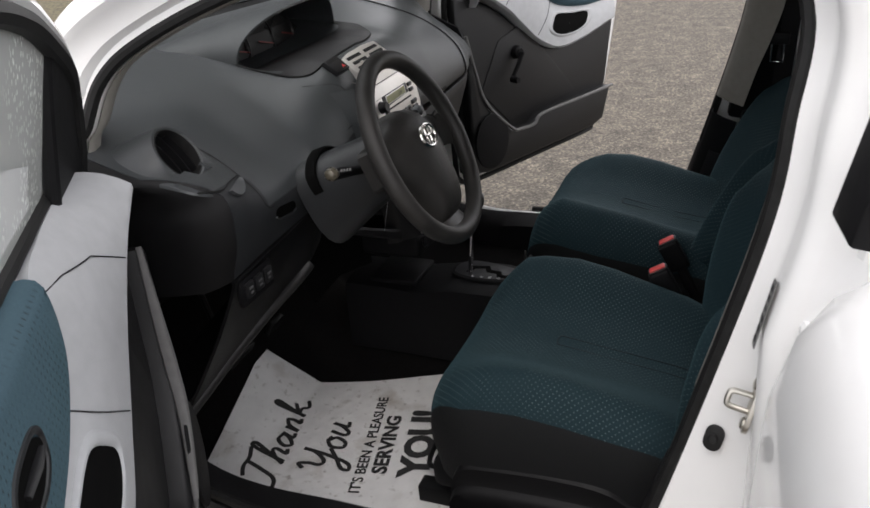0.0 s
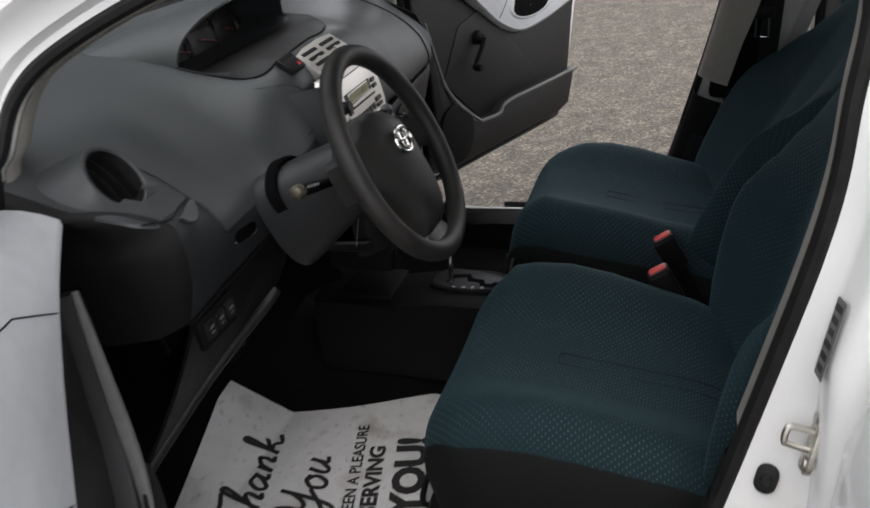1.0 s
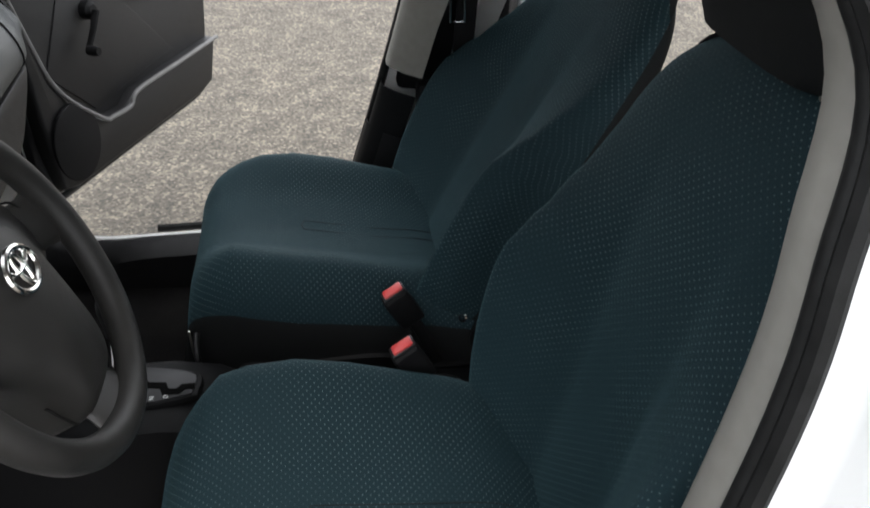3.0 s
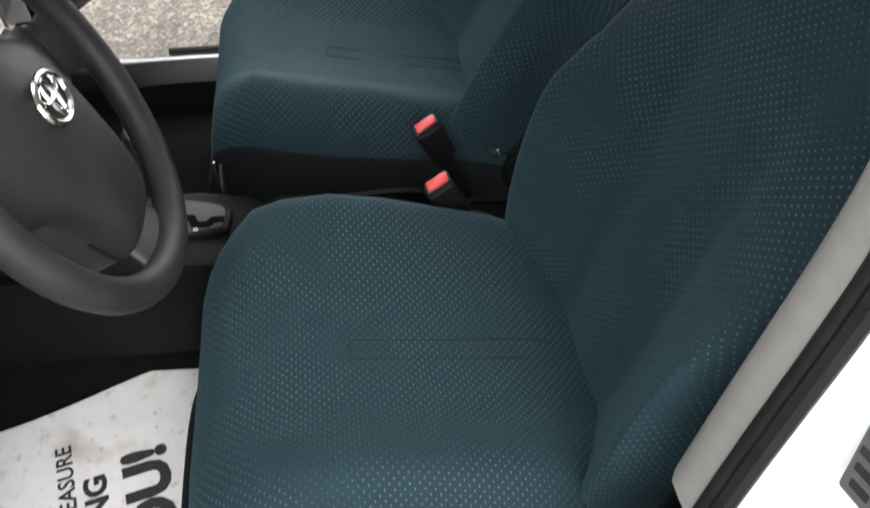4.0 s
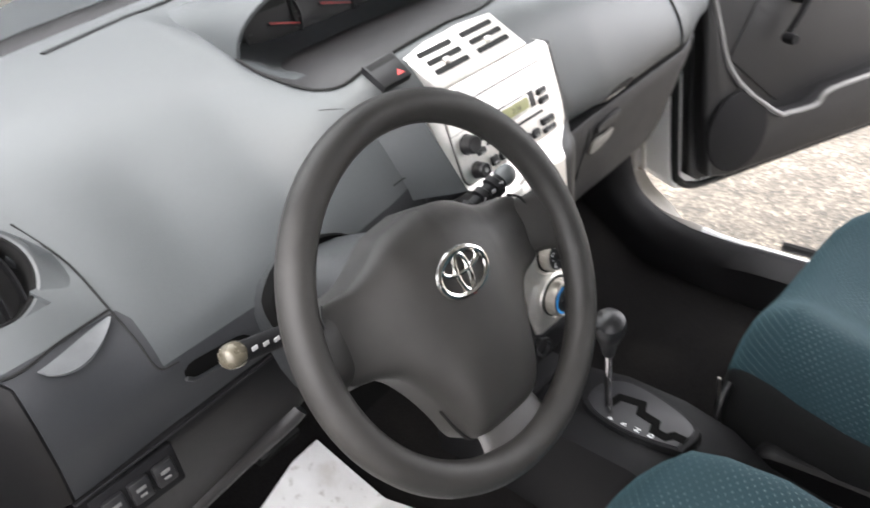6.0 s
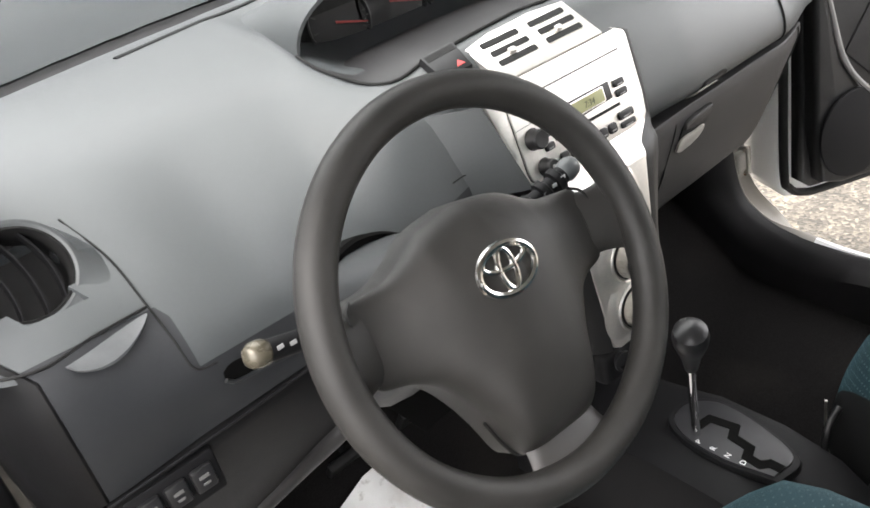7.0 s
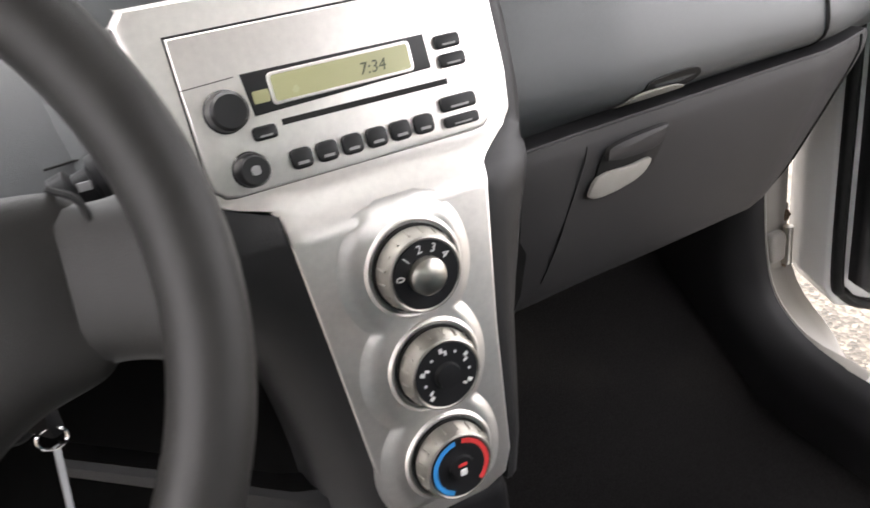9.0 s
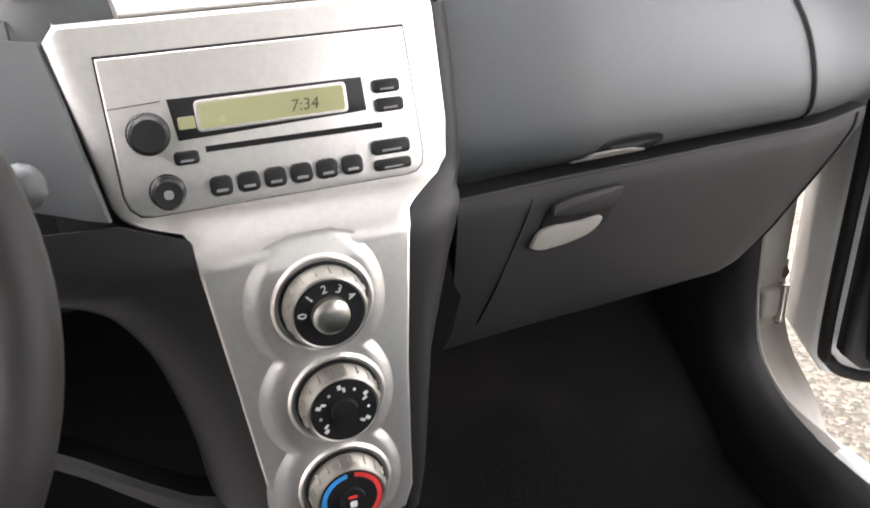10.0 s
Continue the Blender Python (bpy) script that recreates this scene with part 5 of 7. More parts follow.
for nm, x, z, r in (("volume_knob", -0.094, 0.987, 0.0130), ("tune_knob", -0.089, 0.949, 0.011)):
    kn = part(nm, turned([(r * 1.08, 0), (r * 1.08, 0.003), (r, 0.004), (r * 0.95, 0.017), (r * 0.8, 0.019), (0, 0.0185)], 28, frame_on(on_radio, x, z, 0.004)), SMOKE, radio, "black knob")
    if r < 0.012:
        part("mark", plate(round_rect(0.006, 0.006, 0.002, 2), 0.0006, frame_on(on_radio, x, z, 0.0228)), DIMMARK, kn)
# heater panel with raised collars round the dials
hp = [(-0.0805, 0.900), (-0.069, 0.80), (-0.0555, 0.672), (-0.050, 0.655), (-0.038, 0.648), (0.030, 0.648), (0.050, 0.656), (0.0575, 0.676), (0.0625, 0.79), (0.0715, 0.900)]
part("heater_panel", sheet_on(on_heat, hp, -0.03, 0.0, 0.003), SILVER, stack, "silver heater panel")
DIALS = [(0.000, 0.860), (0.002, 0.780), (0.000, 0.700)]
lobe = []
for k in range(110):
    t = k / 109
    z = 0.914 - 0.255 * t
    bul = max(math.sqrt(max(0, 0.052 ** 2 - (z - c) ** 2)) for c in (0.860, 0.780, 0.700)) * 0.75 + 0.012
    lobe.append((bul, z))
swell = []
for b, z in lobe:
    left, right = max(-0.064, -b * 1.12 - 0.004), min(0.063, b + 0.001)
    end = min(1, max(0, (0.914 - z) / 0.026), max(0, (z - 0.659) / 0.010))
    row = []
    for j in range(49):
        x = left + (right - left) * j / 48
        e = min(1, (x - left) / 0.018, (right - x) / 0.016, 2) if end > 0 else 0
        e = e * e * (3 - 2 * e) * end * end * (3 - 2 * end)
        row.append(on_heat(x, z, -0.001 + 0.0056 * e))
    swell.append(row)
part("dial_pad", loft(swell), SILVER, stack, "softly raised lobed pad round the dials")
for k, (x, z) in enumerate(DIALS):
    f = frame_on(on_heat, x, z, 0.004) @ Matrix.Diagonal((0.94, 0.94, 0.84, 1))
    part("dial_collar", turned([(0.0405, 0.0005), (0.0395, 0.0024), (0.0380, 0.0032), (0.0368, 0.0028), (0.0358, 0.0015), (0.0350, -0.003)], 48, f), SILVER, stack, "silver collar")
    part("dial_gap", turned([(0.0345, 0.0), (0.0345, 0.0040), (0.031, 0.0040), (0.031, 0.0)], 40, f), RUBBER, stack)
    dial = part("heater_dial", turned([(0.0325, 0.0), (0.0325, 0.006), (0.0305, 0.018), (0.0295, 0.0225), (0.028, 0.0235), (0.0265, 0.0222), (0, 0.0222)], 40, f), DIALRIM, stack, "silver rimmed heater dial")
    for j in range(18):
        a = 2 * math.pi * j / 18
        part("rim_groove", tube([f @ Vector((0.0324 * math.cos(a), 0.0324 * math.sin(a), 0.007)), f @ Vector((0.0308 * math.cos(a), 0.0308 * math.sin(a), 0.018))], 0.0009, 4), DIALRIM, dial)
    fc = part("dial_face", turned([(0.0265, 0.022), (0.0265, 0.0236), (0, 0.0236)], 36, f), SMOKE, dial, "black dial face")
    if k == 0:
        part("push_button", turned([(0.0145, 0.0235), (0.014, 0.030), (0.011, 0.033), (0, 0.034)], 28, f), STEEL, dial, "grey push button")
        for txt, a in (("0", 172), ("1", 132), ("2", 97), ("3", 65), ("4", 33)):
            r = 0.0205
            q = f @ Matrix.Translation((r * math.cos(radians(a)), r * math.sin(radians(a)), 0.0238)) @ Matrix.Rotation(radians(a - 90), 4, "Z")
            part("digit", lettering(txt, 0.0095, q, 0.0003), MARK, fc, "white digit")
    elif k == 1:
        part("push_button", turned([(0.011, 0.0235), (0.010, 0.028), (0, 0.029)], 24, f), SMOKE, dial, "black hub")
        for j in range(9):
            a = radians(220 - 32 * j)
            q = f @ Matrix.Translation((0.0195 * math.cos(a), 0.0195 * math.sin(a), 0.0237)) @ Matrix.Rotation(a, 4, "Z")
            if j % 2:
                part("mark", plate(round_rect(0.0025, 0.0025, 0.001, 2), 0.0003, q), MARK, fc)
            else:
                part("mark", plate([(-0.003, -0.003), (0.001, -0.003), (0.001, 0.0), (0.004, 0.0), (0.004, 0.003), (0, 0.003), (0, -0.001), (-0.003, -0.001)], 0.0003, q), MARK, fc, "white air symbol")
    else:
        for a0, a1, mt, lb in ((95, 245, BLUE, "blue cold band"), (80, -50, RED, "red hot band")):
            arc = [radians(a0 + (a1 - a0) * j / 20) for j in range(21)]
            out = [(0.0255 * math.cos(a), 0.0255 * math.sin(a)) for a in arc] + [(0.0215 * math.cos(a), 0.0215 * math.sin(a)) for a in reversed(arc)]
            part("temperature_band", plate(out, 0.0004, f @ Matrix.Translation((0, 0, 0.0236))), mt, fc, lb)
        part("push_button", turned([(0.011, 0.0235), (0.0105, 0.027), (0, 0.0275)], 24, f), SMOKE, dial, "black push button")
        part("mark", plate(round_rect(0.008, 0.003, 0.001, 2, 0, 0.004), 0.0003, f @ Matrix.Translation((0, 0, 0.0276))), RED, fc, "orange mark")
        part("mark", plate(round_rect(0.006, 0.006, 0.001, 2, 0, -0.003), 0.0003, f @ Matrix.Translation((0, 0, 0.0276))), MARK, fc)
# upper grille
gn = Vector((0, -0.62, 0.80)).normalized()
GM = facing((-0.010, 0.296, 1.083), gn)
part("grille_panel", plate([(-0.088, -0.037), (-0.098, 0.028), (-0.05, 0.037), (0.02, 0.040), (0.085, 0.034), (0.096, -0.037)], 0.02, GM @ Matrix.Translation((0, 0, -0.02)), 0.004), SILVER, stack, "silver vent surround")
for cx in (-0.044, 0.040):
    for k in range(3):
        part("grille_slot", plate(round_rect(0.064, 0.0085, 0.002, 2, cx + (0.004 if k else 0), 0.020 - 0.0165 * k), 0.0012, GM), RUBBER, stack, "black vent slot")
    part("vent_tab", rbox((0, 0, 0), (0.012, 0.008, 0.006), 0.002, 2, GM @ Matrix.Translation((cx, -0.004, 0.003))), SILVER, stack, "silver vent tab")
HM = facing((-0.140, 0.309, 1.0975), (-0.12, -0.60, 0.78), (0.0, 0.8, 0.6))
hz = part("hazard_switch", plate([(-0.026, -0.020), (0.018, -0.022), (0.020, 0.020), (-0.030, 0.020)], 0.012, HM @ Matrix.Translation((0, 0, -0.006)), 0.002), SMOKE, stack, "dark hazard switch")
part("switch_recess", plate([(-0.026, 0.008), (0.016, 0.008), (0.016, 0.017), (-0.026, 0.017)], 0.0008, HM @ Matrix.Translation((0, 0, 0.0055))), RUBBER, hz, "black gap above the switch")
part("triangle", plate([(0.000, -0.015), (0.012, -0.015), (0.006, -0.007)], 0.001, HM @ Matrix.Translation((0, 0, 0.0058))), RED, hz, "red triangle")
# dark sides of the stack
for side in (-1, 1):
    bm = bmesh.new()
    edge = [(-0.148, 1.05), (-0.126, 0.93), (-0.088, 0.915), (-0.070, 0.80), (-0.054, 0.66)] if side < 0 else [(ease(BZR, z) - 0.0015, z) for z in (1.05, 1.0, 0.96, 0.942, 0.937, 0.932, 0.927, 0.922, 0.918, 0.914, 0.906)] + [(0.0705, 0.89), (0.0690, 0.87), (0.0615, 0.79), (0.0568, 0.685), (0.050, 0.648)]
    rows = []
    for x, z in edge:
        p = on_radio(x, z, -0.0005) if z > 0.93 else on_heat(x, z, -0.0015)
        if side < 0:
            rows.append([p, p + Vector((-0.012, 0.003, 0))])
        else:
            wide = ease([(1.05, 0.0175), (0.942, 0.0185), (0.932, 0.0265), (0.913, 0.050), (0.87, 0.0385), (0.79, 0.026), (0.70, 0.019), (0.64, 0.016)], z)
            p = Vector((x, stack_y(z) + 0.0025, z))
            rows.append([p, p + Vector((0.3 * wide, 0.0, 0)), p + Vector((0.75 * wide, 0.005, 0)), p + Vector((0.96 * wide, 0.014, 0)), p + Vector((wide, 0.03, 0)), p + Vector((wide + 0.004, 0.30, 0))])
    if side < 0:
        top = []
        for k in range(5):
            p = rows[0][0].lerp(rows[1][0], 0.9 * k / 4)
            e = on_front(p.x - 0.060, p.z) + Vector((0, 0.004, 0))
            top.append([p, p.lerp(e, 0.25) + Vector((0, -0.002, 0)), p.lerp(e, 0.5), p.lerp(e, 0.75), e])
        part("upper_side_panel", thick(loft(top), 0.004), DASH, stack, "grey panel beside the radio")
        part("panel_seam", tube([(-0.1655, 0.2915, 1.058), (-0.1637, 0.2745, 1.040), (-0.1621, 0.2657, 1.0311), (-0.1565, 0.2593, 1.0155), (-0.1506, 0.2528, 0.9991), (-0.1435, 0.2467, 0.980)], 0.0009, 5), RUBBER, stack, "dark seam")
        part("panel_seam", tube([(-0.1435, 0.2467, 0.980), (-0.155, 0.2528, 0.9775), (-0.166, 0.2586, 0.9753), (-0.1874, 0.2671, 0.9744), (-0.205, 0.2655, 0.9735)], 0.0009, 5), RUBBER, stack, "dark seam")
        continue
    part("side_panel", thick(loft(rows), 0.005), SIDEPL, stack, "dark grey side panel")
inner = curve([(-0.226, 0.0, 0.905), (-0.205, 0, 0.893), (-0.168, 0, 0.884), (-0.147, 0, 0.874), (-0.135, 0, 0.863), (-0.122, 0, 0.841), (-0.114, 0, 0.820), (-0.107, 0, 0.791), (-0.102, 0, 0.765), (-0.097, 0, 0.726), (-0.095, 0, 0.694), (-0.090, 0, 0.650)], 40)
fascia = []
for p in inner:
    e = on_heat(-0.0553 - 0.105 * (p.z - 0.672) - (0.001 if p.z > 0.90 else 0.0), p.z, -0.0015)
    row = [Vector((p.x - 0.006, 0.262, p.z - 0.010)), Vector((p.x - 0.004, 0.236, p.z - 0.006)), Vector((p.x - 0.001, 0.225, p.z - 0.002)), Vector((p.x + 0.004, 0.220, p.z))]
    row += [row[-1].lerp(e, t) + Vector((0, -0.003 * math.sin(math.pi * t), 0)) for t in (0.2, 0.45, 0.7, 0.88, 0.97, 1.0)] + [e + Vector((0.001, 0.02, 0))]
    fascia.append(row)
top = [[Vector((q.x, q.y + 0.003 * k, 0.905 + (0.938 - 0.905 - max(0, q.x + 0.126) * 0.40) * k / 2)) for q in fascia[0][:-1]] for k in (2, 1)]
part("side_panel", thick(loft([r[:-1] + [r[-1] + Vector((-0.001, 0, 0))] for r in top] + [r[:-1] for r in fascia]), 0.003), SIDEPL, stack, "dark grey panel with a rounded edge round the hollow")
part("lower_strut", loft([[Vector((x, y + 0.03, z0)), Vector((x, y + 0.004, z0)), Vector((x, y, z0 - 0.006)), Vector((x, y + 0.002, z1 + 0.004)), Vector((x, y + 0.03, z1))] for x, y, z0, z1 in ((-0.26, 0.295, 0.755, 0.735), (-0.19, 0.262, 0.728, 0.706), (-0.145, 0.240, 0.706, 0.680), (-0.115, 0.228, 0.692, 0.664), (-0.088, 0.221, 0.686, 0.650), (-0.06, 0.215, 0.684, 0.640))]), SIDEPL, stack, "dark grey strut under the dash")
# added sheet that blackens the hollow beside the stack
part("stack_shade", thick(loft([[(x, 0.38, z), (-0.235, 0.385, z), (-0.14, 0.39, z), (-0.055, 0.34, z)] for x, z in ((-0.28, 0.56), (-0.38, 0.74), (-0.42, 0.92))]), 0.004), SHADE_BLACK, stack, "black sheet for the shade in the hollow beside the stack")
part("lower_tray", rbox((-0.01, 0.30, 0.62), (0.13, 0.22, 0.06), 0.015, 3), BLACK, stack, "black lower tray")
part("power_socket", turned([(0.012, 0), (0.016, 0.004), (0.016, 0.008), (0.012, 0.008), (0.011, -0.01)], 20, facing((-0.045, 0.185, 0.632), (-0.2, -1, 0.1))), SMOKE, stack, "round power socket")

# ---- steering wheel ----
WM = Matrix.Translation((-0.345, 0.029, 0.992)) @ Matrix.Rotation(radians(5), 4, "Z") @ Matrix.Rotation(radians(90 - 25), 4, "X") @ Matrix.Rotation(radians(-6), 4, "Z")
wheel = thing("steering_wheel", WM, "worn black three-spoke steering wheel", "steering wheel")
RIM_AT = (0.0015, -0.0015, 0.0045)
part("rim", tube([(RIM_AT[0] + 0.1812 * math.cos(2 * math.pi * k / 96), RIM_AT[1] + 0.1812 * math.sin(2 * math.pi * k / 96), RIM_AT[2]) for k in range(96)], 0.0175, 16, True), WHEELMAT, wheel, "worn black rim", True)


TOP = [(p.x, p.y) for p in curve([(0.0, 0.085, 0), (0.045, 0.077, 0), (0.075, 0.060, 0), (0.102, 0.049, 0), (0.136, 0.046, 0), (0.146, 0.039, 0)], 60)]
LOW = [(p.x, p.y) for p in curve([(0.0, -0.153, 0), (0.034, -0.152, 0), (0.047, -0.143, 0), (0.058, -0.112, 0), (0.072, -0.082, 0), (0.090, -0.056, 0), (0.112, -0.041, 0), (0.138, -0.033, 0), (0.146, -0.026, 0)], 80)]


def reach(line, x):
    """The outline's height over a distance from the pad's middle."""
    for a, b in zip(line, line[1:]):
        if x <= b[0]:
            return a[1] + (b[1] - a[1]) * max(0, x - a[0]) / max(1e-6, b[0] - a[0])
    return line[-1][1]


PADX = 0.004
rows = []
for k in range(-44, 45):
    u = k / 44
    x = 0.146 * math.sin(u * math.pi / 2) * 0.35 + 0.146 * u * 0.65
    y1, y0 = reach(TOP, abs(x)), reach(LOW, abs(x))
    g = abs(x) / 0.146
    crown = -0.016 + 0.044 * (0.5 + 0.5 * math.cos(math.pi * min(1, g ** 1.15)))
    edge = 1.0 if g < 0.94 else math.sqrt(max(0, 1 - ((g - 0.94) / 0.06) ** 2)) * 0.5 + 0.5
    col = [Vector((x + PADX, y0, -0.058)), Vector((x + PADX, y0, -0.040))]
    for j in range(29):
        v = -math.cos(math.pi * j / 28)
        top = -0.024 + (crown + 0.024) * edge * (1 - abs(v) ** (2.8 if v > 0 else 3.4)) ** 0.55
        col.append(Vector((x + PADX, (y0 + y1) / 2 + (y1 - y0) / 2 * v, top)))
    rows.append(col + [Vector((x + PADX, y1, -0.040)), Vector((x + PADX, y1, -0.058))])
rows = [[Vector((p.x, p.y, -0.058)) for p in rows[0]]] + rows + [[Vector((p.x, p.y, -0.058)) for p in rows[-1]]]
part("airbag_pad", loft(rows), WHEELMAT, wheel, "black airbag pad", True)
for s in (-1, 1):
    sec = []
    for k in range(13):
        t = k / 12
        x = s * (0.134 + 0.050 * t) + PADX
        yc, h = 0.007 - 0.006 * t, 0.0345 - 0.003 * math.sin(math.pi * t) + 0.012 * t * t
        z = -0.026 + 0.024 * t
        sec.append([Vector((x, yc + h * math.cos(a), z + 0.013 * math.sin(a))) for a in [2 * math.pi * j / 16 for j in range(16)]])
    part("spoke", loft(sec, True, True), WHEELMAT, wheel, "black side spoke", True)
    part("pad_seam", tube(curve([(s * 0.136 + PADX, 0.047, -0.022), (s * 0.1465 + PADX, 0.036, -0.0135), (s * 0.1475 + PADX, 0.005, -0.0098), (s * 0.1460 + PADX, -0.018, -0.0130)], 20), 0.0016, 6), RUBBER, wheel, "dark seam of the pad", True)
sec = []
for k in range(11):
    t = k / 10
    half = 0.047 - 0.004 * math.sin(math.pi * t) + 0.010 * t * t
    sec.append([Vector((0.006 + half * math.copysign(abs(math.cos(a)) ** 0.7, math.cos(a)), -0.122 - 0.056 * t, -0.022 + 0.018 * t + 0.010 * math.sin(a))) for a in [2 * math.pi * j / 16 for j in range(16)]])
part("spoke", loft(sec, True, True), SPOKEMAT, wheel, "satin grey lower spoke", True)
part("pad_seam", tube(curve([(-0.062 + PADX, -0.106, -0.027), (-0.053 + PADX, -0.133, -0.026), (-0.040 + PADX, -0.150, -0.026), (PADX, -0.154, -0.026), (0.040 + PADX, -0.150, -0.026), (0.053 + PADX, -0.133, -0.026), (0.062 + PADX, -0.106, -0.027)], 28), 0.0018, 6), RUBBER, wheel, "dark seam of the pad", True)
part("hub_back", turned([(0.075, -0.08), (0.07, -0.04), (0.06, -0.03), (0, -0.03)], 28), BLACK, wheel, "", True)
BX, BY, BZ = -0.006, 0.0155, 0.0275


def oval(cx, cy, a, b, r):
    """A flat-topped chrome ring of the badge."""
    return tube([(cx + a * math.cos(2 * math.pi * k / 48), cy + b * math.sin(2 * math.pi * k / 48), BZ) for k in range(48)], r, 8, True, None, 1.0)


bd = part("badge", oval(BX, BY, 0.0320, 0.0215, 0.0036), BADGE, wheel, "chrome oval badge", True)
part("badge_oval", oval(BX, BY + 0.0095, 0.0245, 0.0095, 0.0027), BADGE, bd, "", True)
part("badge_oval", oval(BX, BY + 0.0, 0.0085, 0.0185, 0.0030), BADGE, bd, "", True)

# ---- steering column ----
column = thing("steering_column", (-0.345, 0.16, 0.93), "dark grey steering column cover with two stalks", "steering column")
axis = (WM.to_3x3() @ Vector((0, 0, -1))).normalized()
c0 = WM @ Vector((0, 0, -0.055))
sec = []
for k in range(9):
    t = k / 8
    ctr = c0 + axis * (0.19 * t)
    sec.append([ctr + (WM.to_3x3() @ Vector(((0.064 + 0.022 * t) * math.copysign(abs(math.cos(a)) ** 0.75, math.cos(a)), 0.006 + ((0.060 + 0.012 * t) if math.sin(a) > 0 else (0.055 + 0.060 * t)) * math.copysign(abs(math.sin(a)) ** 0.75, math.sin(a)), 0))) for a in [2 * math.pi * j / 24 for j in range(24)]])
part("shroud", loft(sec, True, True), DASH_COL, column, "dark grey column shroud")
# crescent sheet coloured as the shade round the column
gap = []
for k in range(33):
    a = radians(44 + 128 * k / 32)
    taper = min(1, 0.12 + k / 14, 0.12 + (32 - k) / 8)
    f = facing(c0 + axis * 0.128, -axis)
    gap.append([f @ Vector((r * math.cos(a) * 1.20, 0.008 + r * math.sin(a), zz)) for r, zz in ((0.066, -0.05), (0.067, -0.014), (0.067 + 0.008 * taper, -0.008), (0.067 + 0.013 * taper, -0.010), (0.067 + 0.015 * taper, -0.03))])
part("column_shade", loft(gap), SHADE_BLACK, column, "black crescent for the shade round the column")
for s, tip in ((-1, Vector((-0.556, 0.112, 1.012))), (1, Vector((-0.150, 0.114, 1.008)))):
    root = c0 + axis * 0.05 + (WM.to_3x3() @ Vector((s * 0.05, 0.012, 0)))
    st = part("stalk", tube([root, root.lerp(tip, 0.4), root.lerp(tip, 0.55), root.lerp(tip, 0.9)], [0.008, 0.009, 0.0102, 0.0106], 14), BLACK, column, "black control stalk")
    d = (tip - root).normalized()
    part("stalk_tip", turned([(0.0105, 0), (0.0122, 0.003), (0.0126, 0.009), (0.0116, 0.015), (0.0085, 0.0195), (0.0045, 0.0215), (0, 0.022)], 20, facing(root.lerp(tip, 0.88), d)), STALK if s < 0 else DASH, st, "worn grey stalk end" if s < 0 else "grey stalk end")
    if s > 0:
        for q in (0.52, 0.66, 0.78):
            part("stalk_ring", turned([(0.0105, 0), (0.0142, 0.002), (0.0142, 0.010), (0.0105, 0.012)], 18, facing(root.lerp(tip, q), d)), BLACK, st, "black ribbed ring")
    for k in range(4):
        p = root.lerp(tip, 0.58 + 0.08 * k) + Vector((0, -0.0115, 0.0065))
        part("stalk_mark", rbox(p, (0.006, 0.001, 0.004), 0, 1), DIMMARK, st)
part("ignition_lock", turned([(0.02, -0.05), (0.02, 0.0), (0.017, 0.004), (0.012, 0.004), (0, 0.002)], 24, facing((-0.262, 0.190, 0.862), (0.60, -0.78, 0.10))), BLACK, column, "ignition lock")

keys = thing("key_ring", (-0.248, 0.17, 0.85), "key in the ignition with a thin hanging silver strap", "keys")
part("key", rbox((-0.250, 0.176, 0.862), (0.010, 0.030, 0.022), 0.003, 2, pose(0, 0, 0, 0, 0, 35)), BLACK, keys, "black key head")
part("split_ring", tube([(-0.246 + 0.008 * math.cos(a), 0.164, 0.852 + 0.007 * math.sin(a)) for a in [2 * math.pi * k / 28 for k in range(28)]], 0.0010, 6, True), CHROME, keys, "steel split ring")
part("strap", thick(loft([[(-0.2475 - 0.0012 * k, 0.163 + 0.0016 * k, 0.847 - 0.0088 * k), (-0.2440 - 0.0012 * k, 0.165 + 0.0016 * k, 0.847 - 0.0088 * k)] for k in range(11)]), 0.0008), GREYPL, keys, "pale thin strap")

